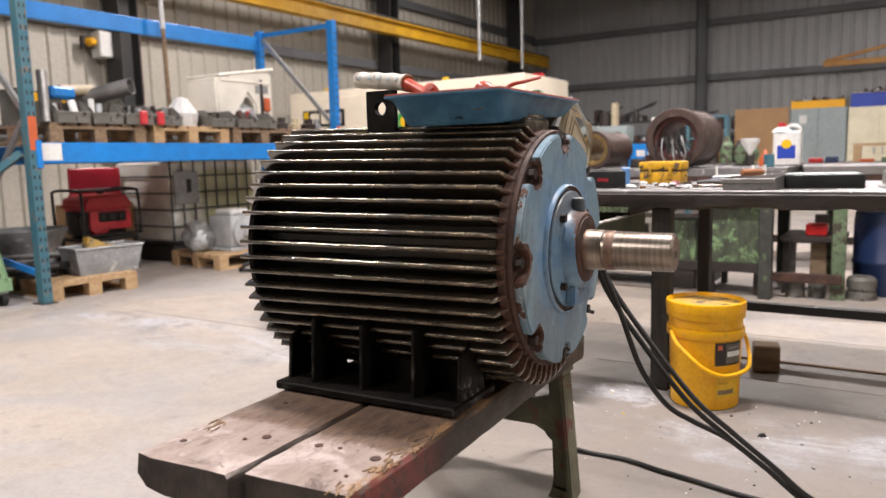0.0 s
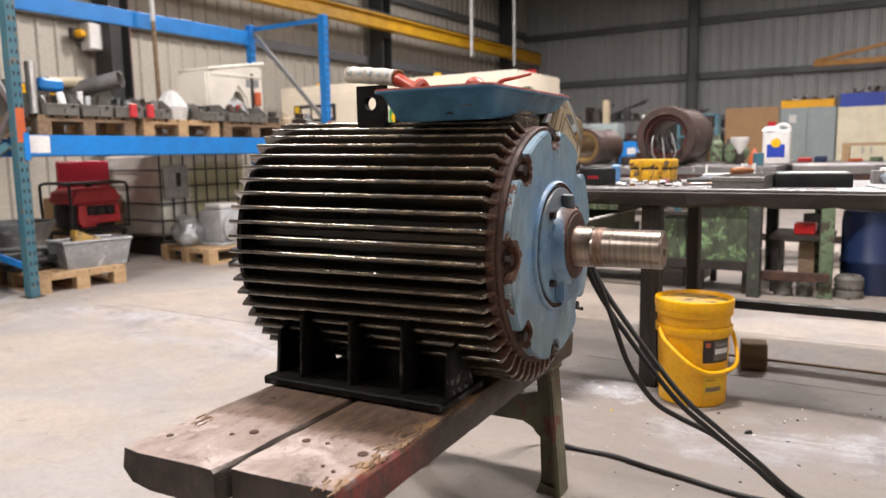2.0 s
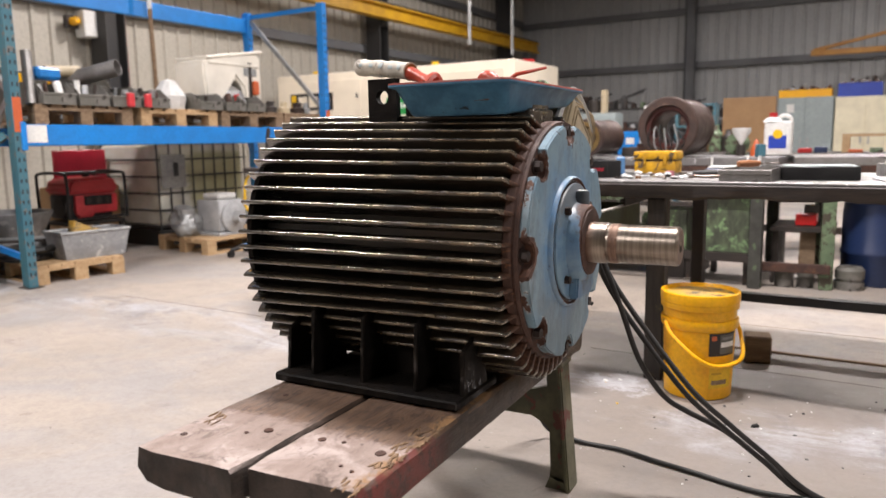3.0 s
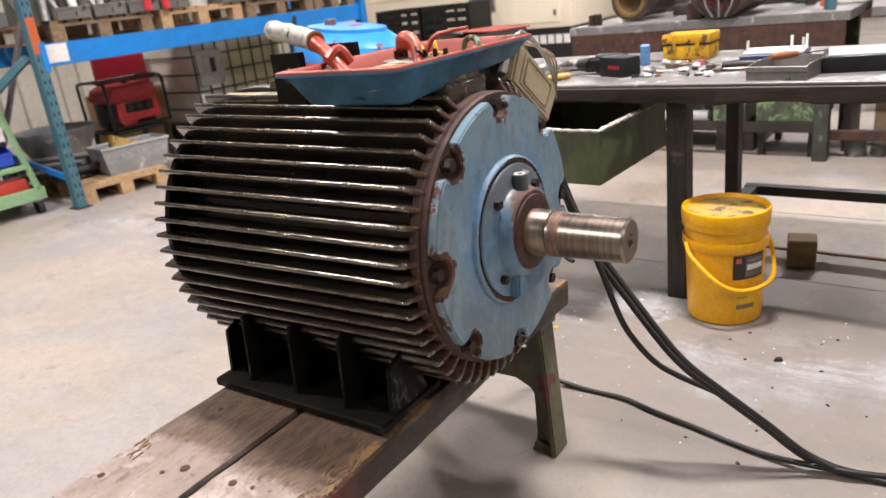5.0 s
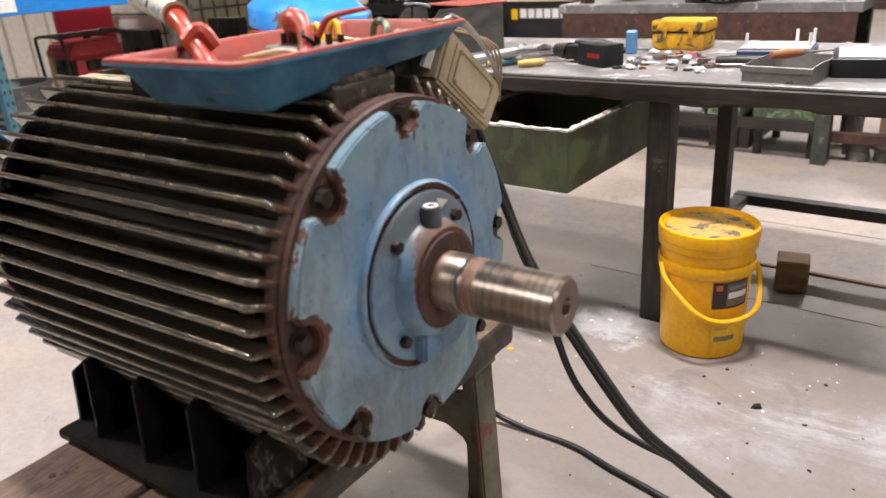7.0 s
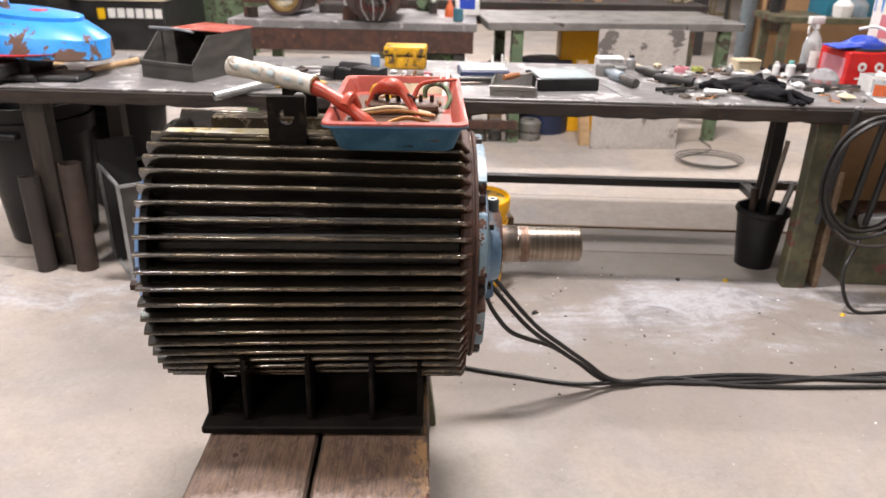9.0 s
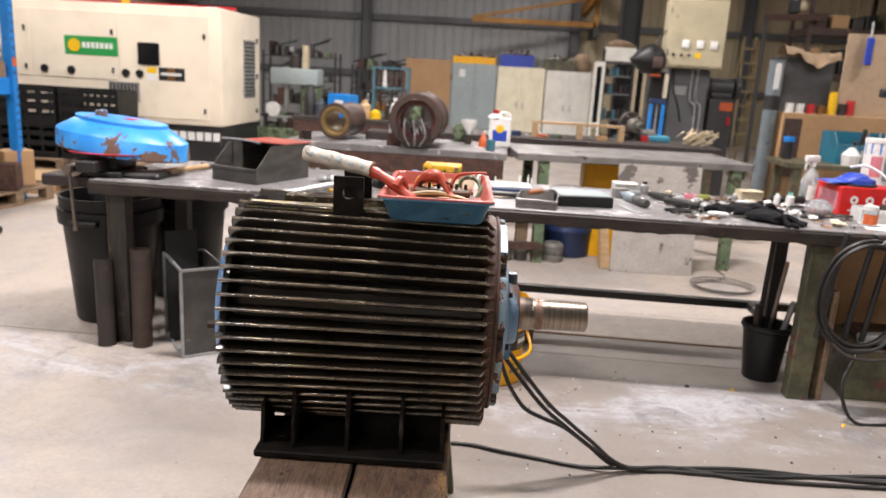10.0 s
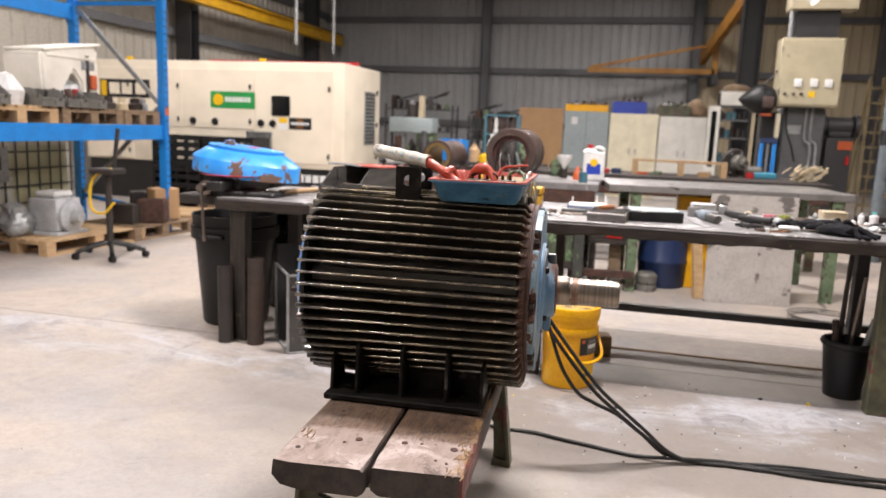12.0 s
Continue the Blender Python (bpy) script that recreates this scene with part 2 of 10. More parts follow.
M["navy"] = surf("navy_plastic", (0.015, 0.03, 0.09), (0.02, 0.035, 0.09), 0.4)
M["blue_plastic"] = surf("blue_plastic", (0.02, 0.06, 0.42), (0.02, 0.05, 0.36), 0.4)
M["teal_plastic"] = surf("teal_plastic", (0.02, 0.16, 0.24), (0.02, 0.13, 0.2), 0.4)
M["board"] = surf("brown_fibre_board", (0.36, 0.21, 0.10), (0.42, 0.26, 0.13), 0.7, grain=50, big=2.5, bump=0.1)
M["pine"] = surf("pine_wood", (0.52, 0.36, 0.2), (0.42, 0.27, 0.14), 0.7, grain=40, big=5, bump=0.25, stretch=(1, 6, 6))
M["old_pine"] = surf("weathered_wood", (0.26, 0.18, 0.11), (0.18, 0.12, 0.075), 0.8, grain=40, big=5, bump=0.3, stretch=(1, 6, 6))
M["sheet_cream"] = surf("cream_cladding", (0.46, 0.43, 0.37), (0.42, 0.39, 0.33), 0.5, grain=20, big=0.5, bump=0.03)
M["sheet_grey"] = surf("grey_cladding", (0.37, 0.378, 0.378), (0.33, 0.337, 0.337), 0.5, grain=20, big=0.5, bump=0.03)
M["sheet_tan"] = surf("tan_cladding", (0.50, 0.42, 0.28), (0.46, 0.38, 0.25), 0.5, grain=20, big=0.5, bump=0.03)
M["girder"] = surf("grey_structural_steel", (0.12, 0.125, 0.13), (0.10, 0.10, 0.105), 0.55, grain=20, big=1, bump=0.05)
M["dark_girder"] = surf("dark_structural_steel", (0.03, 0.03, 0.032), (0.04, 0.038, 0.036), 0.55, grain=20, big=1, bump=0.05)
M["roof"] = surf("dark_roof_sheet", (0.10, 0.10, 0.11), (0.12, 0.12, 0.12), 0.6, grain=20, big=0.5, bump=0.03)
M["cab_grey"] = surf("grey_cabinet_paint", (0.32, 0.375, 0.38), (0.29, 0.345, 0.35), 0.4, grain=30, big=2, bump=0.03)
M["cab_cream"] = surf("cream_cabinet_paint", (0.80, 0.745, 0.56), (0.77, 0.715, 0.53), 0.4, grain=4, big=2, bump=0.03)
M["cab_white"] = surf("white_cabinet_paint", (0.78, 0.765, 0.70), (0.75, 0.735, 0.67), 0.4, grain=4, big=2, bump=0.03)
M["orange_rubber"] = surf("orange_red_sleeving", (0.34, 0.04, 0.02), (0.42, 0.075, 0.04), 0.36, grain=80, big=20, bump=0.15)
M["screen"] = surf("dark_glass_screen", (0.008, 0.009, 0.01), (0.012, 0.012, 0.012), 0.1, bump=0.0)
M["sticker_green"] = surf("green_sign_film", (0.02, 0.30, 0.07), (0.02, 0.27, 0.06), 0.4, bump=0.0)
M["sticker_yellow"] = surf("yellow_sign_film", (0.8, 0.5, 0.01), (0.75, 0.45, 0.01), 0.4, bump=0.0)
M["paper"] = surf("white_paper", (0.75, 0.75, 0.72), (0.7, 0.7, 0.68), 0.7, bump=0.02)
M["galv"] = surf("galvanised_steel", (0.42, 0.43, 0.43), (0.32, 0.33, 0.33), 0.4, 0.6, grain=30, big=12, bump=0.1)
M["cloth"] = surf("black_cloth", (0.006, 0.006, 0.007), (0.012, 0.012, 0.014), 0.9, grain=200, big=10, bump=0.4, spec=0.15)
M["burlap"] = surf("brown_sacking", (0.30, 0.21, 0.13), (0.22, 0.15, 0.09), 0.9, grain=120, big=8, bump=0.4)
M["dark_red"] = surf("dull_dark_red_paint", (0.36, 0.009, 0.026), (0.28, 0.008, 0.02), 0.45)
M["pale_cast"] = surf("pale_grey_casting", (0.50, 0.51, 0.52), (0.40, 0.41, 0.42), 0.5, grain=50, big=8, bump=0.12, wear=(0.2, 0.19, 0.18), wear_at=0.64, wear_scale=12)
M["dull_galv"] = surf("dull_galvanised_sheet", (0.34, 0.35, 0.36), (0.25, 0.26, 0.27), 0.45, 0.2, grain=40, big=9, bump=0.12, wear=(0.5, 0.5, 0.5), wear_at=0.60, wear_scale=14)
M["copper"] = surf("lacquered_copper", (0.35, 0.16, 0.05), (0.28, 0.13, 0.05), 0.35, 0.7, grain=80, big=20, bump=0.1)

M["bench_top"] = surf("scratched_bench_steel", (0.26, 0.252, 0.25), (0.18, 0.174, 0.172), 0.42, 0.35, grain=50, big=5, bump=0.15, wear=(0.46, 0.45, 0.45), wear_at=0.56, wear_scale=7, wear_rough=0.45)

def floor_material():
    """Old power-floated concrete: warm where clean, greyer and dusty where people work at the bench."""
    n = Net("worn_concrete")
    p = n.xyz()
    big, mid, fine = n.noise(0.35, 5, 0.6), n.noise(2.2, 6, 0.65, None, 0.3), n.noise(55, 4, 0.7)
    rag = n.noise(3.5, 6, 0.7, None, 0.4)
    c = n.mix(n.ramp(big, 0.35, 0.65), (0.425, 0.36, 0.30), (0.375, 0.325, 0.28))
    c = n.mix(n.ramp(mid, 0.45, 0.75, 0, 0.45), c, (0.30, 0.265, 0.24))
    c = n.mix(n.ramp(n.noise(0.9, 7, 0.75, None, 0.8), 0.44, 0.62, 0, 0.7), c, (0.30, 0.29, 0.29))
    # the working side, between the low bench and the long bench, is trodden grey
    yy = n.math("ADD", p[1], n.math("MULTIPLY", n.math("SUBTRACT", rag, 0.5), 0.9))
    front = n.math("MULTIPLY", n.ramp(yy, 0.9, 2.3, 0.2, 1.0), n.ramp(n.math("ADD", p[1], n.math("MULTIPLY", rag, 0.1)), 3.70, 3.62))
    zone = n.math("MULTIPLY", n.ramp(n.math("ADD", p[0], n.math("MULTIPLY", rag, 1.6)), -2.2, -0.8), front)
    c = n.mix(n.math("MULTIPLY", zone, 0.75), c, (0.215, 0.19, 0.172))
    # pale cement dust trodden along the bench
    band = n.math("MULTIPLY", n.ramp(yy, 2.25, 2.7), n.ramp(yy, 3.15, 2.8))
    dust = n.math("MULTIPLY", band, n.ramp(n.noise(2.2, 8, 0.75, (0.5, 1.3, 1), 0.5), 0.45, 0.62))
    c = n.mix(n.math("MULTIPLY", dust, 0.8), c, (0.46, 0.47, 0.51))
    dirt = n.math("MULTIPLY", n.math("MULTIPLY", n.ramp(yy, 2.2, 2.75), n.ramp(yy, 3.2, 2.9)), n.ramp(n.noise(3.1, 7, 0.75, None, 0.7), 0.5, 0.66))
    c = n.mix(n.math("MULTIPLY", dirt, 0.7), c, (0.13, 0.125, 0.13))
    # plaster spilt beside the bench leg
    sx, sy = n.math("ADD", p[0], 0.92), n.math("SUBTRACT", p[1], 2.86)
    sd = n.math("SQRT", n.math("ADD", n.math("MULTIPLY", sx, sx), n.math("MULTIPLY", n.math("MULTIPLY", sy, sy), 2.5)))
    spill = n.ramp(n.math("ADD", sd, n.math("MULTIPLY", n.math("SUBTRACT", n.noise(9, 8, 0.8, None, 0.6), 0.5), 0.7)), 0.20, 0.06)
    c = n.mix(n.math("MULTIPLY", spill, 0.8), c, (0.55, 0.56, 0.60))
    spots = n.ramp(n.noise(7, 7, 0.8, None, 0.5), 0.58, 0.70)
    c = n.mix(n.math("MULTIPLY", spots, 0.5), c, (0.14, 0.115, 0.10))
    # oil round the pail and the bench leg
    dx, dy = n.math("ADD", p[0], 0.5), n.math("SUBTRACT", p[1], 3.05)
    near = n.math("SQRT", n.math("ADD", n.math("MULTIPLY", n.math("MULTIPLY", dx, dx), 0.5), n.math("MULTIPLY", n.math("MULTIPLY", dy, dy), 2.0)))
    oil = n.ramp(n.math("ADD", near, n.math("MULTIPLY", n.noise(5, 6, 0.7), 0.7)), 0.95, 0.45)
    c = n.mix(n.math("MULTIPLY", oil, 0.55), c, (0.12, 0.105, 0.095))
    scuff = n.ramp(n.noise(5, 7, 0.8, (0.4, 2.2, 1), 1.2), 0.60, 0.70, 0, 0.4)
    c = n.mix(scuff, c, (0.20, 0.18, 0.165))
    flecks = n.ramp(n.noise(38, 3, 0.6), 0.69, 0.72)
    c = n.mix(n.math("MULTIPLY", flecks, n.math("ADD", n.math("MULTIPLY", zone, 0.5), 0.12)), c, (0.52, 0.49, 0.48))
    specks = n.ramp(n.noise(26, 4, 0.6, None, 0.6), 0.71, 0.74, 0, 0.6)
    c = n.mix(specks, c, (0.09, 0.08, 0.07))
    c = n.mix(n.ramp(n.noise(17, 7, 0.8, None, 0.4), 0.45, 0.62, 0, 0.28), c, (0.21, 0.185, 0.165))
    c = n.mix(n.ramp(fine, 0.4, 0.7, 0, 0.3), c, (0.2, 0.18, 0.16))
    n.set(Base_Color=c, Roughness=n.ramp(mid, 0.3, 0.7, 0.42, 0.7))
    n.bump(n.math("ADD", fine, n.math("MULTIPLY", mid, 2.0)), 0.25, 0.002)
    return n.m


M["floor"] = floor_material()


def plank_material():
    """Old bench timber: pale tops, near-black sides and ends, raw splintered edges, a rest of red paint."""
    n = Net("old_bench_timber")
    p = n.xyz()
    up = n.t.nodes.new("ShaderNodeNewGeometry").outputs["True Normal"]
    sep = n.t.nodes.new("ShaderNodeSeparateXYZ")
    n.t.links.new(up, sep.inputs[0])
    # upward faces take the pale colour, all other faces the dark one
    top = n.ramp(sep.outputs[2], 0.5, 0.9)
    g, l, s = n.noise(14, 6, 0.65, (14, 1, 10), 0.2), n.noise(3, 5, 0.6, (3, 1, 3)), n.noise(30, 5, 0.7)
    c = n.mix(n.ramp(l, 0.3, 0.7), (0.30, 0.235, 0.205), (0.22, 0.165, 0.14))
    c = n.mix(n.ramp(g, 0.45, 0.8, 0, 0.25), c, (0.14, 0.095, 0.08))
    c = n.mix(n.ramp(n.noise(6, 6, 0.7, None, 0.6), 0.46, 0.62, 0, 0.8), c, (0.46, 0.385, 0.355))
    c = n.mix(n.ramp(n.noise(11, 7, 0.8, None, 0.8), 0.55, 0.64, 0, 0.75), c, (0.085, 0.06, 0.05))
    # brown oil round the machine's feet, with the motor's shadow painted in
    soak_shade = n.ramp(n.math("ADD", p[1], n.math("MULTIPLY", n.noise(6, 6, 0.75, None, 0.5), 0.20)), -0.315, -0.275)
    c = n.mix(n.math("MULTIPLY", soak_shade, 0.9), c, n.mix(n.ramp(g, 0.4, 0.65), (0.13, 0.075, 0.043), (0.055, 0.031, 0.02)))
    c = n.mix(n.math("MULTIPLY", n.math("ADD", 0.35, n.math("MULTIPLY", soak_shade, 0.5)), n.ramp(n.noise(22, 7, 0.8, (1.6, 0.7, 1), 0.9), 0.50, 0.62)), c, (0.045, 0.028, 0.02))
    c = n.mix(n.math("MULTIPLY", soak_shade, n.ramp(n.noise(16, 6, 0.8, (2.2, 0.6, 1), 0.6), 0.58, 0.66, 0, 0.6)), c, (0.20, 0.125, 0.075))
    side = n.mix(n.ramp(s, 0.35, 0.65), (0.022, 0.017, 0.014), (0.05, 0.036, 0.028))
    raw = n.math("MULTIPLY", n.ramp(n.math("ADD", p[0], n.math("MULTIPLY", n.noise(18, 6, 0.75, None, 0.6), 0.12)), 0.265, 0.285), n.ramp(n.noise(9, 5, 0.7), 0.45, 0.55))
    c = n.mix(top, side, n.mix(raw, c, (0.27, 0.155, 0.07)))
    red = n.math("MULTIPLY", n.ramp(p[0], 0.225, 0.236), n.ramp(n.math("ADD", p[1], n.math("MULTIPLY", s, 0.5)), 0.0, -0.12))
    c = n.mix(n.math("MULTIPLY", red, n.ramp(s, 0.4, 0.55, 0.2, 0.85)), c, (0.16, 0.025, 0.02))
    c = n.mix(n.ramp(s, 0.64, 0.70, 0, 0.8), c, (0.03, 0.022, 0.02))
    n.set(Base_Color=c, Roughness=n.ramp(l, 0.3, 0.7, 0.42, 0.7))
    n.bump(n.math("ADD", g, n.math("MULTIPLY", s, 0.8)), 0.6, 0.004)
    return n.m


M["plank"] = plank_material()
M["pale_pine"] = surf("pale_planed_wood", (0.50, 0.42, 0.31), (0.42, 0.34, 0.24), 0.65, grain=40, big=6, bump=0.2, stretch=(6, 6, 1))
M["joint"] = surf("dirty_slab_joint", (0.15, 0.125, 0.11), (0.22, 0.19, 0.165), 0.9)

# ---- the shed ----
WX, EX, SY, NY, EAVES = -9.4, 9.0, -7.0, 20.0, 5.6


def cladding(name, a, b, z0, z1, material, inward, label):
    """A wall of ribbed sheet from a to b (plan), ribs every 0.25 m, 5 cm thick."""
    a, b = Vector((*a, 0)), Vector((*b, 0))
    d = (b - a)
    length, d = d.length, d.normalized()
    n = Vector((*inward, 0))
    pts, s = [], 0.0
    while s < length:
        for u, h in ((0.0, 0.0), (0.17, 0.0), (0.19, 0.035), (0.23, 0.035)):
            if s + u < length:
                pts.append((s + u, h))
        s += 0.25
    pts.append((length, 0.0))
    bm = bmesh.new()
    low = [bm.verts.new(a + d * u + n * h + Vector((0, 0, z0))) for u, h in pts]
    top = [bm.verts.new(a + d * u + n * h + Vector((0, 0, z1))) for u, h in pts]
    for i in range(len(pts) - 1):
        bm.faces.new((low[i], low[i + 1], top[i + 1], top[i]))
    o = [bm.verts.new(q) for q in (a - n * 0.05 + Vector((0, 0, z0)), b - n * 0.05 + Vector((0, 0, z0)), b - n * 0.05 + Vector((0, 0, z1)), a - n * 0.05 + Vector((0, 0, z1)))]
    bm.faces.new(o)
    return solid(name, bm, material, label, "wall", kind="structure", smooth=0)


floor_bm = bmesh.new()
box(floor_bm, WX - 0.1, EX + 0.1, SY - 0.1, NY + 0.1, -0.2, 0.0)
solid("floor", floor_bm, M["floor"], "worn pale concrete workshop floor with oil stains", "floor", kind="structure", smooth=0)

cladding("wall_west", (WX, SY), (WX, NY), 0, EAVES, M["sheet_cream"], (1, 0), "cream ribbed steel cladding wall")
cladding("wall_north", (WX, NY), (1.2, NY), 0, 7.5, M["sheet_grey"], (0, -1), "grey ribbed steel cladding gable wall")
# same gable; the tan colour paints in warmer light on this end
cladding("wall_north_east", (1.2, NY), (EX, NY), 0, 7.5, M["sheet_tan"], (0, -1), "ribbed steel cladding gable wall, its warmer light painted in as tan")
cladding("wall_east", (EX, SY), (EX, NY), 0, EAVES, M["sheet_cream"], (-1, 0), "cream ribbed steel cladding wall")
cladding("wall_south", (WX, SY), (EX, SY), 0, 7.5, M["sheet_cream"], (0, 1), "cream ribbed steel cladding gable wall")

roof_bm = bmesh.new()
ridge = 7.4
for x0, z0, x1, z1 in ((WX - 0.1, EAVES, -0.2, ridge), (-0.2, ridge, EX + 0.1, EAVES)):
    vs = [roof_bm.verts.new(q) for q in ((x0, SY - 0.1, z0), (x1, SY - 0.1, z1), (x1, NY + 0.1, z1), (x0, NY + 0.1, z0), (x0, SY - 0.1, z0 + 0.1), (x1, SY - 0.1, z1 + 0.1), (x1, NY + 0.1, z1 + 0.1), (x0, NY + 0.1, z0 + 0.1))]
    for f in ((0, 1, 2, 3), (4, 7, 6, 5), (0, 4, 5, 1), (2, 6, 7, 3), (1, 5, 6, 2), (0, 3, 7, 4)):
        roof_bm.faces.new([vs[i] for i in f])
for y in range(-6, 20, 2):
    beam(roof_bm, (WX, y, EAVES - 0.06), (-0.2, y, ridge - 0.06), 0.08, 0.12)
    beam(roof_bm, (-0.2, y, ridge - 0.06), (EX, y, EAVES - 0.06), 0.08, 0.12)
solid("ceiling", roof_bm, M["roof"], "dark sheet steel roof with rafters", "ceiling", kind="structure", smooth=0)

# girts along the walls, and the wall columns
bm = bmesh.new()
for z in (1.38, 2.86, 4.23):
    box(bm, WX + 0.04, EX - 0.04, NY - 0.16, NY - 0.037, z - 0.08, z + 0.08)
for z in (1.45, 2.9, 4.3):
    box(bm, WX + 0.037, WX + 0.16, SY + 0.1, NY - 0.2, z - 0.08, z + 0.08)
solid("trim_girt", bm, M["girder"], "grey horizontal steel girts on the cladding", "girt", kind="structure", smooth=0)


def wall_column(x, y, w, d, top, material, label, turned_x=False):
    """A rolled I section standing on the floor."""
    bm = bmesh.new()
    f = 0.02
    if turned_x:
        box(bm, x - d / 2, x + d / 2, y - w / 2, y - w / 2 + f, 0, top)
        box(bm, x - d / 2, x + d / 2, y + w / 2 - f, y + w / 2, 0, top)
        box(bm, x - f / 2, x + f / 2, y - w / 2 + f, y + w / 2 - f, 0, top)
    else:
        box(bm, x - w / 2, x - w / 2 + f, y - d / 2, y + d / 2, 0, top)
        box(bm, x + w / 2 - f, x + w / 2, y - d / 2, y + d / 2, 0, top)
        box(bm, x - w / 2 + f, x + w / 2 - f, y - f / 2, y + f / 2, 0, top)
    return solid("column", bm, material, label, "column", kind="structure", smooth=0)


for cx in (-4.54, 1.0, 5.4):
    wall_column(cx, NY - 0.28, 0.26, 0.22, 7.0, M["girder"], "grey steel wall column")
for cy in (0.4, 6.3, 12.4, 18.2):
    wall_column(WX + 0.33, cy, 0.3, 0.34, 5.6, M["dark_girder"], "dark steel portal column", True)
wall_column(1.69, 15.0, 0.38, 0.4, 6.9, M["black"], "dark steel portal column")

# yellow crane runway along the west wall
crane = thing("crane_beam", "yellow painted overhead crane runway beam by the wall", "crane beam", (-8.75, 10.0, 3.44), kind="structure")
bm = bmesh.new()
box(bm, -0.10, 0.10, -12, 9.6, 0.24, 0.27)
box(bm, -0.10, 0.10, -12, 9.6, 0.0, 0.03)
box(bm, -0.015, 0.015, -12, 9.6, 0.03, 0.24)
part("flange", bm, M["yellow_paint"], crane, smooth=0)
part("crane_rail", boxed(-0.03, 0.03, -12, 9.6, 0.27, 0.33), M["dark_girder"], crane, "dark steel rail")
for y in (-9.6, -3.7, 2.4, 8.2):
    part("bracket", boxed(-0.45, -0.12, y - 0.1, y + 0.1, -0.1, 0.0), M["dark_girder"], crane)

# thin slab joints in the floor
bm = bmesh.new()
for x0, x1, y in ((-4.4, -2.6, 3.02), (-1.2, 2.9, 3.30), (-1.2, 2.9, 4.12)):
    box(bm, x0, x1, y - 0.0025, y + 0.0025, 0.0005, 0.0015)
strip_bm = bmesh.new()
box(strip_bm, -1.0, 2.9, 3.610, 3.628, 0.0, 0.009, 0.002)
solid("floor_strip", strip_bm, M["old_pine"], "thin worn timber strip lying along the floor", "strip", kind="structure", smooth=0)
solid("floor_joint", bm, M["joint"], "thin dark slab joints in the concrete", "floor joint", kind="structure", smooth=0)


# high-bay lamps
def roof_under(x):
    return EAVES + (ridge - EAVES) * (1 - abs(x + 0.2) / 9.2) - 0.12


for lx, ly, power in LAMPS:
    lz = 5.0
    bay = thing("high_bay_lamp", "white LED batten lamp hung under the roof", "lamp", (lx, ly, lz), group="roof lamps")
    part("housing", boxed(-0.64, 0.64, -0.17, 0.17, 0.02, 0.10, 0.01), M["white"], bay)
    for hx in (-0.5, 0.5):
        part("hanger", rodded((hx, 0, 0.1), (hx, 0, roof_under(lx + hx) - lz + 0.1), 0.006, seg=6), M["dark_girder"], bay)
    light = bpy.data.lights.new("bay_light", "AREA")
    light.shape, light.size, light.size_y, light.energy, light.color = "RECTANGLE", 1.2, 0.3, power, (1.0, 0.925, 0.912)
    lo = new("bay_light", light)
    lo.matrix_basis = pose(lx, ly, lz)

# ---- the motor ----
# local origin: under the shaft line, on the bench top; x along the shaft, shaft line at SH
SH = 0.325
motor = thing("electric_motor", "large finned electric motor, oily black, chipped blue ends, on bench", "electric motor", (-0.991, 1.537, 0.45), 3.2)


def fin_mesh(low):
    """One cooling fin standing up along +z from the shaft line: a tapered rib with a rounded tip. low 0: drawn down to the ring in a slope at the drive end; 1: squared off there, as under the motor."""
    bm = bmesh.new()
    rear, front = 0.3165 + 0.003 * low, 0.302 + 0.018 * low
    bend = 0.303 + 0.013 * low
    # place along the shaft, tip radius, root radius, half width at the tip
    rows = [(-0.357, rear - 0.013, 0.236, 0.0036), (-0.353, rear, 0.236, 0.0046), (-0.10, rear * 0.6 + front * 0.4, 0.23, 0.0048), (0.15, rear * 0.25 + front * 0.75, 0.23, 0.0048), (bend - 0.008, front, 0.23, 0.0048), (bend, front + 0.001, 0.23, 0.0048), (bend + 0.005, front - 0.004, 0.23, 0.0050), (bend + 0.010, front - 0.013, 0.23, 0.0050), (0.3285, 0.269, 0.23, 0.0050)]
    loops = []
    for x, tip, root, h in rows:
        lp = [(x, -0.0072, root), (x, -h - 0.0004, tip - 0.012)]
        for k in range(7):
            t = math.pi * k / 6
            lp.append((x, -h * math.cos(t), tip - h + h * math.sin(t)))
        lp += [(x, h + 0.0004, tip - 0.012), (x, 0.0072, root)]
        loops.append(lp)
    rings = [[bm.verts.new(q) for q in lp] for lp in loops]
    n = len(rings[0])
    for p, q in zip(rings, rings[1:]):
        for i in range(n):
            bm.faces.new((p[i], p[(i + 1) % n], q[(i + 1) % n], q[i]))
    bm.faces.new(rings[0])
    bm.faces.new(rings[-1][::-1])
    bmesh.ops.recalc_face_normals(bm, faces=bm.faces)
    bm.faces.ensure_lookup_table()
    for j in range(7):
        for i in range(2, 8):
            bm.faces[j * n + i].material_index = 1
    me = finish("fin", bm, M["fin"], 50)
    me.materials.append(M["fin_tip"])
    return me


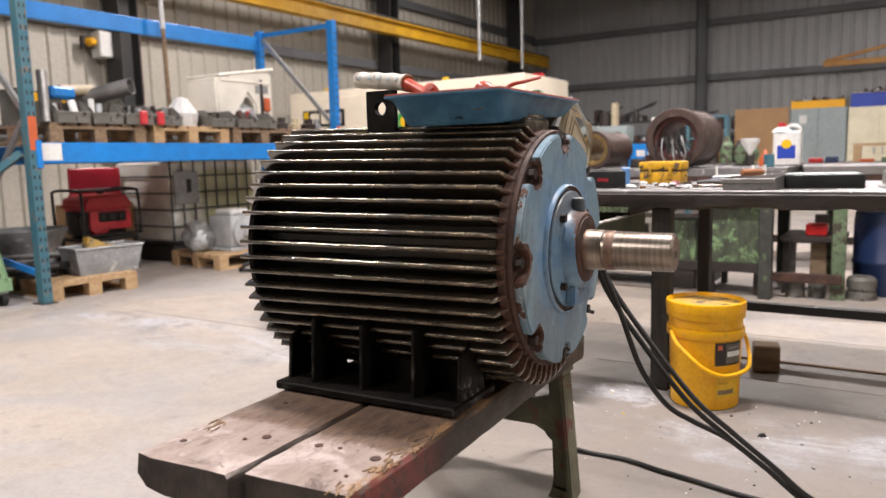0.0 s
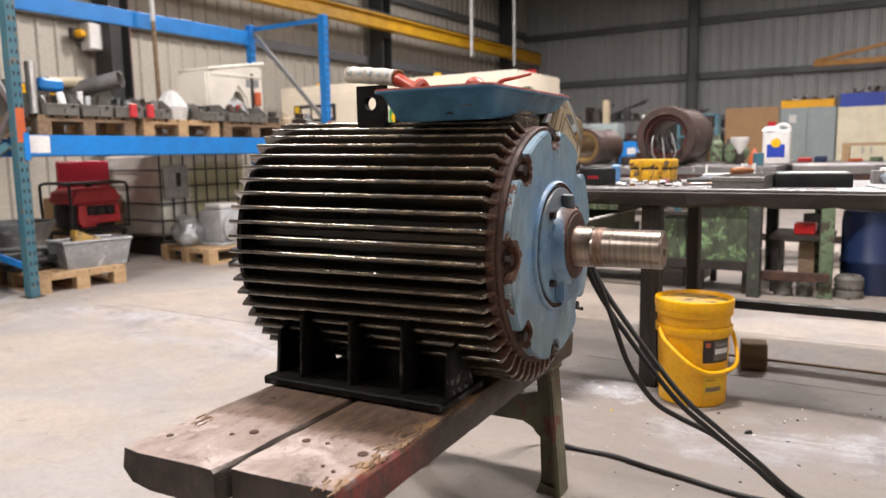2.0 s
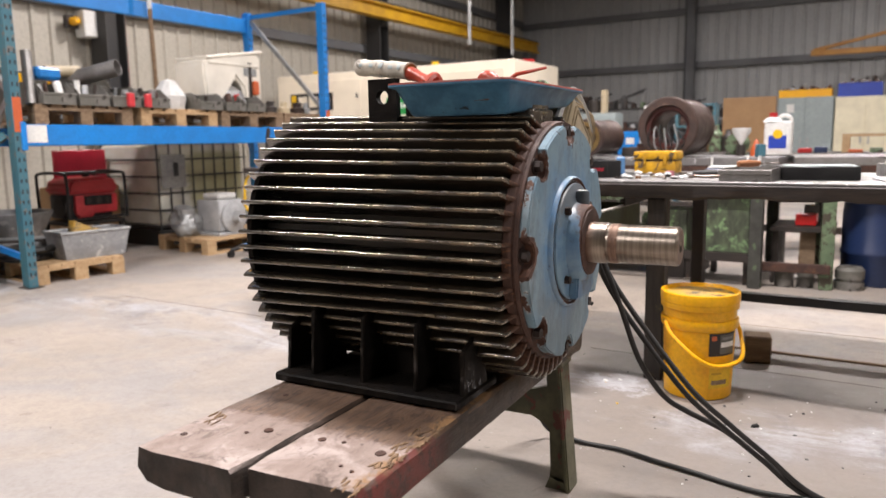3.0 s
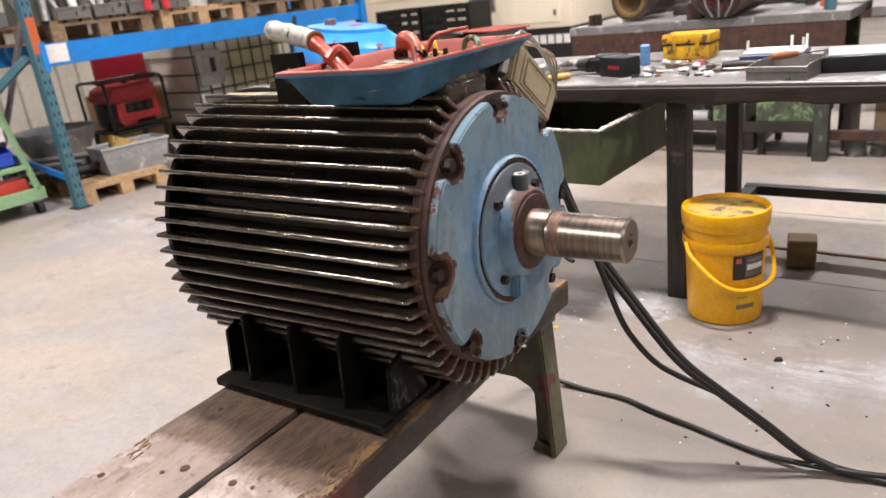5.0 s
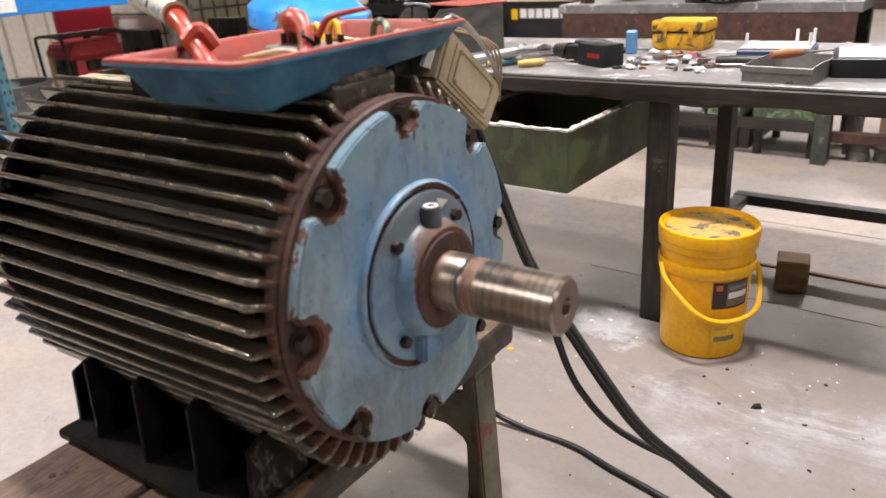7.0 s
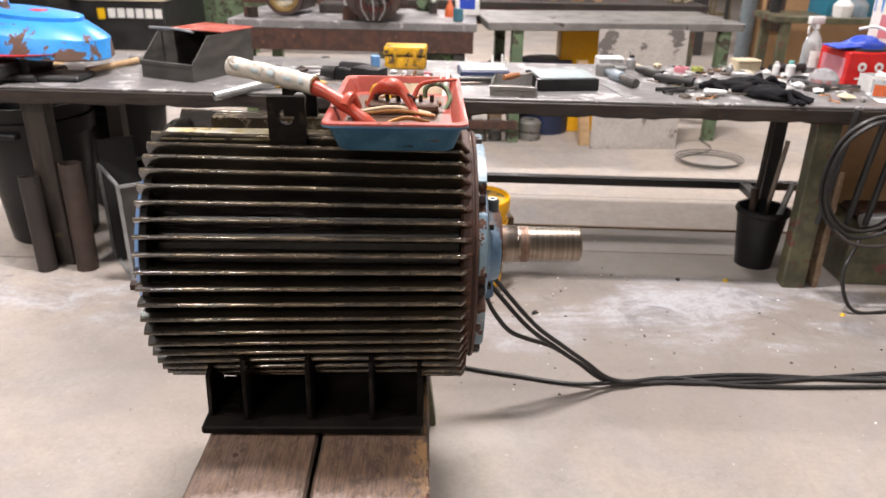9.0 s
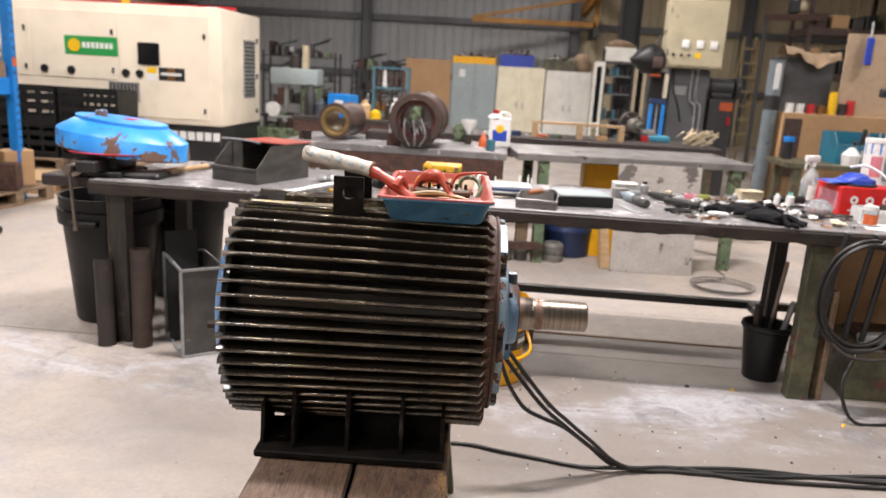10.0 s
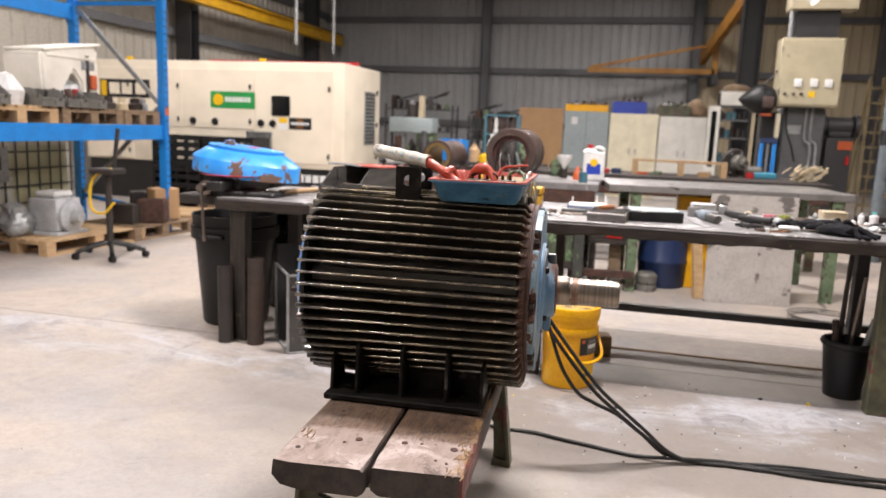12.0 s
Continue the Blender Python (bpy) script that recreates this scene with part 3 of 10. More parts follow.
def fin_material():
    """Oily black iron whose drive end is bare and rusty."""
    n = Net("oily_fin_iron")
    p = n.xyz()
    g, l = n.noise(130, 5, 0.65), n.noise(9, 5, 0.65, (0.35, 1, 1), 0.3)
    c = n.mix(n.ramp(l, 0.35, 0.65), (0.012, 0.0098, 0.0072), (0.038, 0.029, 0.019))
    c = n.mix(n.ramp(g, 0.64, 0.77, 0, 0.5), c, (0.028, 0.019, 0.012))
    # rounded tips coloured paler in patches, painting in their highlights
    rad = n.math("SQRT", n.math("ADD", n.math("MULTIPLY", p[2], p[2]), n.math("MULTIPLY", p[1], p[1])))
    tip = n.ramp(rad, 0.300, 0.312)
    c = n.mix(n.math("MULTIPLY", tip, n.ramp(n.noise(16, 5, 0.7, (0.3, 1, 1)), 0.45, 0.7, 0.0, 0.5)), c, (0.06, 0.048, 0.032))
    end = n.ramp(n.math("ADD", p[0], n.math("MULTIPLY", n.noise(24, 4), 0.03)), 0.312, 0.326)
    c = n.mix(end, c, n.mix(n.ramp(g, 0.4, 0.65), (0.045, 0.022, 0.014), (0.10, 0.048, 0.027)))
    r = n.math("ADD", n.ramp(n.noise(30, 5, 0.7, (0.25, 1, 1)), 0.35, 0.65, 0.30, 0.6), n.math("MULTIPLY", end, 0.3))
    n.set(Base_Color=c, Roughness=r, Specular_IOR_Level=0.3, Coat_Weight=n.math("MULTIPLY", n.math("SUBTRACT", 1.0, n.math("MULTIPLY", end, 0.6)), n.math("MAXIMUM", n.math("MULTIPLY", n.ramp(rad, 0.285, 0.297), n.ramp(n.noise(18, 6, 0.75, (0.22, 1, 1)), 0.36, 0.54, 0.15, 1.0)), n.ramp(n.noise(14, 5, 0.7, (0.3, 1, 1)), 0.48, 0.60, 0.0, 1.0))), Coat_Roughness=n.ramp(n.noise(20, 5, 0.7, (0.3, 1, 1)), 0.35, 0.65, 0.04, 0.14), Coat_IOR=1.7)
    n.bump(n.math("ADD", g, n.math("MULTIPLY", n.noise(38, 4, 0.6, (0.3, 1, 1)), 3.0)), 0.5, 0.0015)
    return n.m


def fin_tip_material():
    """Oily fin edges in a paler metal that paints in their highlights, with dark breaks."""
    n = Net("oily_highlit_fin_edge")
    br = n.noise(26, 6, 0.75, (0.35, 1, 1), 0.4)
    dark_breaks = n.ramp(br, 0.44, 0.57, 0.0, 0.88)
    c = n.mix(dark_breaks, n.mix(n.ramp(n.noise(7, 4, 0.6), 0.35, 0.65), (0.26, 0.215, 0.15), (0.10, 0.08, 0.057)), (0.008, 0.006, 0.005))
    n.set(Base_Color=c, Metallic=n.math("SUBTRACT", 0.8, n.math("MULTIPLY", dark_breaks, 0.7)), Roughness=n.ramp(n.noise(40, 5, 0.7, (0.4, 1, 1)), 0.35, 0.65, 0.18, 0.34), Coat_Weight=1.0, Coat_Roughness=0.05, Coat_IOR=1.6)
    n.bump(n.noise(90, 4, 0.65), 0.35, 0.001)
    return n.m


M["fin"] = fin_material()
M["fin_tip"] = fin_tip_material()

M["barrel"] = surf("oily_brown_casting", (0.022, 0.017, 0.0125), (0.012, 0.0095, 0.007), 0.38, coat=0.6, grain=60, big=9, bump=0.3)
# frame barrel and its drive-end ring
part("barrel", turned([(-0.345, 0.0), (-0.345, 0.242), (0.30, 0.242), (0.30, 0.0)], 64, "X", (0, 0, SH)), M["barrel"], motor)
part("frame_ring", turned([(0.303, 0.2), (0.303, 0.266), (0.309, 0.273), (0.325, 0.273), (0.328, 0.268), (0.331, 0.268), (0.334, 0.272), (0.340, 0.270), (0.340, 0.15)], 96, "X", (0, 0, SH)), M["rust"], motor, "rusty bare iron ring")

FIN_KINDS = {}
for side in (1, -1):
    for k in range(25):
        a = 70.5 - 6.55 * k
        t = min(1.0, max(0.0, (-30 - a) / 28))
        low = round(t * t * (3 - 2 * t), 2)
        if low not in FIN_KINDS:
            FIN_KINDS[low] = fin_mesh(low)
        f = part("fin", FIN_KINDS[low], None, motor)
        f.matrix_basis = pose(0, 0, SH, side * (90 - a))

M["wet_brown"] = surf("oil_wet_brown_iron", (0.06, 0.045, 0.025), (0.03, 0.022, 0.014), 0.28, coat=0.8, grain=60, big=14, bump=0.4, wear=(0.16, 0.13, 0.085), wear_at=0.58, wear_scale=30, wear_rough=0.35)
part("rear_ring", turned([(-0.351, 0.0), (-0.351, 0.288), (-0.348, 0.293), (-0.334, 0.293), (-0.330, 0.286), (-0.330, 0.236)], 96, "X", (0, 0, SH)), M["iron"], motor, "oily black end ring")

# top pads between the upper fins
bm = bmesh.new()
box(bm, -0.325, 0.05, -0.092, -0.045, 0.235 + SH, 0.291 + SH, 0.003)
part("top_pad", bm, M["wet_brown"], motor)
bm = bmesh.new()
box(bm, -0.27, 0.05, 0.045, 0.085, 0.235 + SH, 0.296 + SH, 0.004)
part("top_pad", bm, M["wet_brown"], motor)
plate_mat = surf("scuffed_sticker", (0.36, 0.34, 0.30), (0.33, 0.25, 0.06), 0.45, grain=60, big=16, bump=0.1, wear=(0.05, 0.04, 0.03), wear_at=0.56, wear_scale=24)
bm = bmesh.new()
prism(bm, [(-0.108, 0.2845), (-0.05, 0.2925), (-0.05, 0.2915), (-0.092, 0.2915), (-0.105, 0.280)], 0.235, lambda u, v, d: Vector((-0.335 + d, u, SH + v)))
part("rating_plate", bm, plate_mat, motor, "scuffed yellow and white sticker")


# end shield: a plate with eight scallops at its rim
def shield_material():
    n = Net("chipped_blue_enamel")
    p = n.xyz()
    zc = n.math("SUBTRACT", p[2], SH)
    ang = n.math("ARCTAN2", zc, p[1])
    r = n.math("SQRT", n.math("ADD", n.math("POWER", p[1], 2.0), n.math("POWER", zc, 2.0)))
    # distance to the nearest of the eight bolts
    k = n.math("ABSOLUTE", n.math("SUBTRACT", n.math("MODULO", n.math("ADD", ang, math.pi * 4 + math.pi / 8), math.pi / 4), math.pi / 8))
    d = n.math("SQRT", n.math("ADD", n.math("POWER", n.math("SUBTRACT", r, 0.252), 2.0), n.math("POWER", n.math("MULTIPLY", k, 0.252), 2.0)))
    edge, mid, g = n.noise(34, 6, 0.7, None, 0.4), n.noise(8, 5, 0.65), n.noise(140, 4, 0.6)
    some = n.noise(2.6, 2, 0.5)
    chip = n.ramp(n.math("ADD", d, n.math("ADD", n.math("MULTIPLY", edge, 0.05), n.math("ADD", n.math("MULTIPLY", some, -0.075), n.ramp(zc, 0.0, -0.2, 0.0, 0.017)))), 0.0288, 0.0250)
    chip = n.math("MAXIMUM", chip, n.ramp(n.math("ADD", r, n.math("MULTIPLY", n.noise(22, 6, 0.7, None, 0.4), 0.05)), 0.290, 0.2935))
    chip = n.math("MAXIMUM", chip, n.ramp(n.noise(15, 6, 0.7, None, 0.5), 0.655, 0.675))
    chip = n.math("MAXIMUM", chip, n.ramp(n.math("ADD", n.math("ABSOLUTE", n.math("SUBTRACT", r, 0.1405)), n.math("MULTIPLY", n.noise(26, 5, 0.7, None, 0.4), 0.016)), 0.0115, 0.0095))
    c = n.mix(n.ramp(mid, 0.3, 0.7), (0.195, 0.30, 0.365), (0.135, 0.235, 0.315))
    # fresher blue towards the middle and in patches, chalky at the top
    c = n.mix(n.math("MULTIPLY", n.ramp(n.math("ADD", r, n.math("MULTIPLY", n.noise(6, 5, 0.65, None, 0.5), 0.26)), 0.36, 0.22), 0.85), c, (0.075, 0.225, 0.47))
    c = n.mix(n.ramp(n.noise(5, 5, 0.7, None, 0.4), 0.55, 0.7, 0, 0.55), c, (0.30, 0.40, 0.46))
    c = n.mix(n.ramp(n.noise(20, 6, 0.75, (1, 1, 0.35), 0.5), 0.50, 0.75, 0, 0.6), c, (0.075, 0.10, 0.12))
    c = n.mix(n.ramp(n.noise(60, 5, 0.7), 0.66, 0.72, 0, 0.7), c, (0.06, 0.045, 0.04))
    c = n.mix(n.ramp(n.noise(3.2, 6, 0.7, (1, 1, 0.5), 0.6), 0.46, 0.62, 0, 0.5), c, (0.24, 0.31, 0.34))
    c = n.mix(n.ramp(n.noise(11, 7, 0.8, (1, 1.6, 0.45), 0.7), 0.52, 0.66, 0, 0.65), c, (0.085, 0.105, 0.112))
    c = n.mix(n.ramp(n.noise(4.5, 7, 0.78, (1, 1.2, 0.8), 0.9), 0.50, 0.66, 0, 0.6), c, (0.105, 0.135, 0.15))
    c = n.mix(n.ramp(n.noise(44, 6, 0.8, None, 1.2), 0.60, 0.66, 0, 0.75), c, (0.05, 0.042, 0.04))
    rim = n.math("MULTIPLY", n.ramp(chip, 0.02, 0.3), n.ramp(n.noise(40, 4, 0.7), 0.42, 0.58))
    c = n.mix(n.math("MULTIPLY", rim, 0.75), c, (0.50, 0.53, 0.54))
    c = n.mix(n.ramp(chip, 0.45, 0.75), c, n.mix(n.ramp(edge, 0.4, 0.6), (0.05, 0.022, 0.015), (0.11, 0.05, 0.03)))
    n.set(Base_Color=c, Roughness=n.math("ADD", n.ramp(mid, 0.3, 0.7, 0.36, 0.5), n.math("MULTIPLY", chip, 0.3)))
    n.bump(n.math("ADD", n.math("MULTIPLY", chip, -1.5), n.math("ADD", n.math("MULTIPLY", g, 0.3), mid)), 0.3, 0.0015)
    return n.m


M["shield"] = shield_material()


def shield_outline(r, notch, rb):
    pts = []
    for i in range(8):
        b = math.pi / 4 * i
        half = notch * 0.98 / r
        for j in range(9):
            t = math.pi / 2 + math.pi * j / 8
            # notch: half circle open outwards
            u = rb + notch * math.cos(t)
            v = -notch * math.sin(t)
            pts.append((u * math.cos(b) - v * math.sin(b), u * math.sin(b) + v * math.cos(b)))
        for j in range(1, 12):
            a = b + half + (math.pi / 4 - 2 * half) * j / 12
            pts.append((r * math.cos(a), r * math.sin(a)))
    return pts


bm = bmesh.new()
prism(bm, shield_outline(0.2635, 0.027, 0.25), 0.019, lambda u, v, d: Vector((0.340 + d, u, SH + v)))
es = [e for e in bm.edges if all(abs(v.co.x - 0.359) < 1e-4 for v in e.verts)]
bmesh.ops.bevel(bm, geom=es, offset=0.003, segments=2, affect="EDGES")
shield = part("end_shield", bm, M["shield"], motor, "pale blue enamelled end shield with rust chips", 30)

bolt_bm = bmesh.new()
rod(bolt_bm, (0.340, 0, 0), (0.3425, 0, 0), 0.017, seg=20)
rod(bolt_bm, (0.3425, 0, 0), (0.356, 0, 0), 0.0125, 0.012, seg=6)
bolt_me = finish("bolt", bolt_bm, M["bolt"])
for i in range(8):
    a = math.pi / 4 * i
    o = part("bolt", bolt_me, None, motor)
    o.matrix_basis = pose(0, 0.25 * math.cos(a), SH + 0.25 * math.sin(a), 11 * i)

def cover_material():
    """Blue paint worn through to rust round the hub."""
    n = Net("worn_cover_blue")
    p = n.xyz()
    zc = n.math("SUBTRACT", p[2], SH)
    r = n.math("SQRT", n.math("ADD", n.math("MULTIPLY", p[1], p[1]), n.math("MULTIPLY", zc, zc)))
    edge, mid = n.noise(30, 6, 0.7, None, 0.5), n.noise(11, 5, 0.65)
    c = n.mix(n.ramp(mid, 0.35, 0.65), (0.16, 0.27, 0.36), (0.085, 0.175, 0.30))
    c = n.mix(n.ramp(n.noise(24, 6, 0.7), 0.5, 0.72, 0, 0.7), c, (0.06, 0.07, 0.08))
    bare = n.ramp(n.math("ADD", n.math("SUBTRACT", r, n.math("MULTIPLY", zc, 0.16)), n.math("MULTIPLY", edge, 0.022)), 0.0905, 0.0865)
    c = n.mix(n.math("MULTIPLY", n.ramp(n.math("ADD", zc, n.math("MULTIPLY", n.noise(18, 6, 0.75, None, 0.4), 0.12)), 0.075, 0.15), 0.85), c, (0.075, 0.080, 0.083))
    bare = n.math("MAXIMUM", bare, n.ramp(edge, 0.66, 0.68))
    c = n.mix(bare, c, n.mix(n.ramp(edge, 0.4, 0.6), (0.06, 0.027, 0.018), (0.12, 0.055, 0.035)))
    n.set(Base_Color=c, Roughness=n.math("ADD", 0.4, n.math("MULTIPLY", bare, 0.25)))
    n.bump(n.math("ADD", mid, n.math("MULTIPLY", bare, -1.0)), 0.3, 0.0015)
    return n.m


M["cover_blue"] = cover_material()
M["cab_slate"] = surf("slate_grey_paint", (0.07, 0.085, 0.10), (0.05, 0.06, 0.07), 0.45, grain=60, big=20, bump=0.15)

# bearing cover with its seam, grease boss and four bolts
# the shield swells into a low boss, the cover sits in it behind a rusty gap
part("shield_boss", turned([(0.357, 0.1492), (0.3640, 0.1482), (0.3675, 0.1468), (0.3690, 0.1448), (0.3690, 0.1420), (0.366, 0.1408), (0.360, 0.10)], 72, "X", (0, 0, SH)), M["shield"], motor)
part("cover_seam", turned([(0.360, 0.10), (0.3635, 0.1412), (0.3655, 0.1404), (0.3655, 0.10)], 64, "X", (0, 0, SH)), M["bolt"], motor)
cover = part("bearing_cover", turned([(0.362, 0.112), (0.367, 0.1335), (0.3715, 0.1325), (0.3740, 0.129), (0.3750, 0.101), (0.380, 0.093), (0.402, 0.087), (0.407, 0.082), (0.408, 0.05), (0.370, 0.05)], 64, "X", (0, 0, SH)), M["cover_blue"], motor, "blue bearing cover")
part("bearing_ring", turned([(0.402, 0.046), (0.410, 0.048), (0.4112, 0.060), (0.4102, 0.0735), (0.402, 0.076)], 48, "X", (0, 0, SH)), M["rust"], motor, "rusty bearing ring")
part("grease_boss", turned([(0.070, 0.0165), (0.112, 0.0150), (0.1155, 0.0135), (0.1165, 0.007), (0.112, 0.005), (0.112, 0.0)], 24, "Z", (0.388, 0, SH)), M["cab_slate"], motor, "slate grey grease boss")
part("boss_rim", turned([(0.1167, 0.006), (0.1173, 0.0065), (0.1173, 0.0110), (0.1167, 0.0115)], 24, "Z", (0.388, 0, SH)), M["white"], motor)
bm = bmesh.new()
prism(bm, [(0.034, 0.094), (0.034, 0.116), (0.062, 0.105)], 0.0012, lambda u, v, d: Vector((0.3757 + d, u, SH + v)))
part("arrow_mark", bm, M["white"], motor, "white painted arrow")
bm = bmesh.new()
prism(bm, [(-0.052, -0.125), (0.045, -0.128), (0.075, -0.108), (0.060, -0.070), (-0.045, -0.070)], 0.022, lambda u, v, d: Vector((0.373 + d, u, SH + v)))
bmesh.ops.bevel(bm, geom=list(bm.edges), offset=0.004, segments=2, affect="EDGES")
part("cover_lug", bm, M["cover_blue"], motor)
hb = bmesh.new()
rod(hb, (0.374, 0, 0), (0.386, 0, 0), 0.0095, seg=6)
hb_me = finish("cover_bolt", hb, M["bolt"])
for a in (45, 135, 225, 315):
    o = part("cover_bolt", hb_me, None, motor)
    o.matrix_basis = pose(0, 0.108 * math.cos(radians(a)), SH + 0.108 * math.sin(radians(a)), a / 3)

def shaft_material():
    """Turned steel, browned by rust in bands and streaks."""
    n = Net("rust_banded_shaft")
    p = n.xyz()
    t, b = n.noise(60, 3, 0.5, (2.5, 0.05, 0.05)), n.noise(16, 5, 0.7, (1, 1.5, 1.5), 0.3)
    c = n.mix(n.ramp(t, 0.35, 0.65), (0.30, 0.26, 0.22), (0.215, 0.18, 0.148))
    band = n.math("MULTIPLY", n.ramp(p[0], 0.456, 0.459), n.ramp(p[0], 0.482, 0.474))
    band = n.math("MAXIMUM", band, n.ramp(p[0], 0.432, 0.41))
    band = n.math("MAXIMUM", n.math("MULTIPLY", band, 0.8), n.ramp(b, 0.54, 0.70, 0, 0.55))
    band = n.math("MAXIMUM", band, n.ramp(p[0], 0.604, 0.606, 0, 0.6))
    c = n.mix(band, c, n.mix(n.ramp(b, 0.4, 0.6), (0.12, 0.055, 0.035), (0.20, 0.11, 0.07)))
    n.set(Base_Color=c, Metallic=n.math("SUBTRACT", 1.0, n.math("MULTIPLY", band, 0.7)), Roughness=n.math("ADD", 0.30, n.math("MULTIPLY", band, 0.25)))
    return n.m


M["shaft"] = shaft_material()
# stepped shaft with a centre hole in its end
part("shaft", turned([(0.36, 0.046), (0.448, 0.046), (0.451, 0.0445), (0.4515, 0.0435), (0.457, 0.0435), (0.4575, 0.0448), (0.4625, 0.0448), (0.4635, 0.0438), (0.466, 0.0438), (0.467, 0.0446), (0.474, 0.0444), (0.4755, 0.0432), (0.497, 0.0430), (0.4975, 0.0426), (0.499, 0.0426), (0.4995, 0.0430), (0.601, 0.0426), (0.6055, 0.0385), (0.6055, 0.014), (0.592, 0.010), (0.567, 0.0)], 64, "X", (0, 0, SH)), M["shaft"], motor, "bright turned steel shaft with rust bands")

M["rear_blue"] = surf("rear_blue_paint", (0.07, 0.20, 0.42), (0.05, 0.15, 0.33), 0.45, grain=70, big=10, bump=0.15, wear=RUST, wear_at=0.6, wear_scale=16)
# blue non-drive end shield
part("rear_shield", turned([(-0.352, 0.2), (-0.357, 0.258), (-0.364, 0.258), (-0.382, 0.23), (-0.396, 0.16), (-0.400, 0.0)], 64, "X", (0, 0, SH)), M["rear_blue"], motor)
part("rear_bolt", rodded((-0.37, -0.2, SH - 0.02), (-0.408, -0.2, SH - 0.02), 0.012, seg=6), M["bolt"], motor)

# feet: a plate and five ribs on each side
for s in (-1, 1):
    foot = part("foot", boxed(-0.258, 0.228, s * 0.322, s * 0.12, 0.002, 0.022, 0.004), M["iron"], motor)
    for fx, zt, y0 in ((-0.246, 0.120, 0.283), (-0.163, 0.172, 0.298), (-0.025, 0.170, 0.298), (0.113, 0.170, 0.298), (0.218, 0.118, 0.283)):
        bm = bmesh.new()
        prism(bm, [(s * y0, 0.02), (s * (y0 - 0.01), zt), (s * 0.20, zt + 0.03), (s * 0.16, 0.02)], 0.010, lambda u, v, d, fx=fx: Vector((fx - 0.005 + d, u, v)))
        bmesh.ops.bevel(bm, geom=list(bm.edges), offset=0.0018, segments=2, affect="EDGES")
        part("rib", bm, M["iron"], foot)
    part("web", boxed(-0.03, 0.212, s * 0.196, s * 0.186, 0.022, 0.115), M["iron"], foot)
    if s < 0:
        part("web", boxed(-0.24, -0.0305, s * 0.196, s * 0.186, 0.080, 0.115), M["iron"], foot)
    for bx in (-0.205, 0.165):
        part("foot_hole", turned([(0.0222, 0.022), (0.0235, 0.021), (0.0235, 0.014), (0.0222, 0.013)], 20, "Z", (bx, s * 0.255, 0)), M["iron"], foot)

# lifting lugs: plates with a hole
for ly in (-0.112, 0.06):
    bm = bmesh.new()
    cx, cz, hr = -0.0635, 0.661, 0.0165
    ring = [(cx + hr * math.cos(t), cz + hr * math.sin(t)) for t in [2 * math.pi * i / 16 for i in range(16)]]
    sq = []
    for i in range(16):
        t = 2 * math.pi * i / 16
        k = 0.039 / max(abs(math.cos(t)), abs(math.sin(t)))
        sq.append((cx + k * math.cos(t), cz + (0.003 + k * math.sin(t) if math.sin(t) > -0.5 else 1.9 * k * math.sin(t) + 0.003)))
    layers = []
    for d in (ly - 0.009, ly + 0.009):
        layers.append(([bm.verts.new((u, d, v)) for u, v in ring], [bm.verts.new((u, d, v)) for u, v in sq]))
    (r0, s0), (r1, s1) = layers
    for i in range(16):
        j = (i + 1) % 16
        bm.faces.new((r0[i], r0[j], s0[j], s0[i]))
        bm.faces.new((r1[i], s1[i], s1[j], r1[j]))
        bm.faces.new((r0[i], r1[i], r1[j], r0[j]))
        bm.faces.new((s0[i], s0[j], s1[j], s1[i]))
    bmesh.ops.recalc_face_normals(bm, faces=bm.faces)
    part("lifting_lug", bm, M["iron"], motor)

# terminal box: an open blue tray, red inside, on a black block
part("box_seat", boxed(0.055, 0.255, -0.10, 0.16, 0.23 + SH, 0.315 + SH, 0.012, 2), M["iron"], motor)
part("end_pad", boxed(0.262, 0.290, -0.055, 0.05, 0.23 + SH, 0.312 + SH, 0.009, 3), M["wet_brown"], motor, "oil-wet brown pad")
stub_bm = bmesh.new()
box(stub_bm, 0.20, 0.297, -0.080, 0.064, 0.235 + SH, 0.302 + SH, 0.013, 4)
part("lifting_boss", stub_bm, M["wet_brown"], motor, "oily brown cast boss")


def rounded_rect(x0, x1, y0, y1, r, n=5):
    out = []
    for cx, cy, a0 in ((x1 - r, y1 - r, 0), (x0 + r, y1 - r, 90), (x0 + r, y0 + r, 180), (x1 - r, y0 + r, 270)):
        for i in range(n):
            a = radians(a0 + 90 * i / (n - 1))
            out.append((cx + r * math.cos(a), cy + r * math.sin(a)))
    return out


def loft(bm, loops, cap_last=True, cap_first=False):
    rings = [[bm.verts.new(p) for p in loop] for loop in loops]
    n = len(rings[0])
    for a, b in zip(rings, rings[1:]):
        for i in range(n):
            bm.faces.new((a[i], a[(i + 1) % n], b[(i + 1) % n], b[i]))
    if cap_last:
        bm.faces.new(rings[-1])
    if cap_first:
        bm.faces.new(rings[0][::-1])


TZ = 0.680  # rim height
RIM = (0.028, 0.308, -0.245, 0.25)


def tray_loop(grow, z, low=None):
    x0, x1, y0, y1 = RIM
    pts = rounded_rect(x0 - grow, x1 + grow, y0 - 2.2 * grow if grow < 0 else y0 - grow, y1 + grow, 0.022)
    if low is None:
        return [(x, y, z) for x, y in pts]
    return [(x, y, z + low * min(1.0, max(0.0, (y + 0.17) / 0.05))) for x, y in pts]


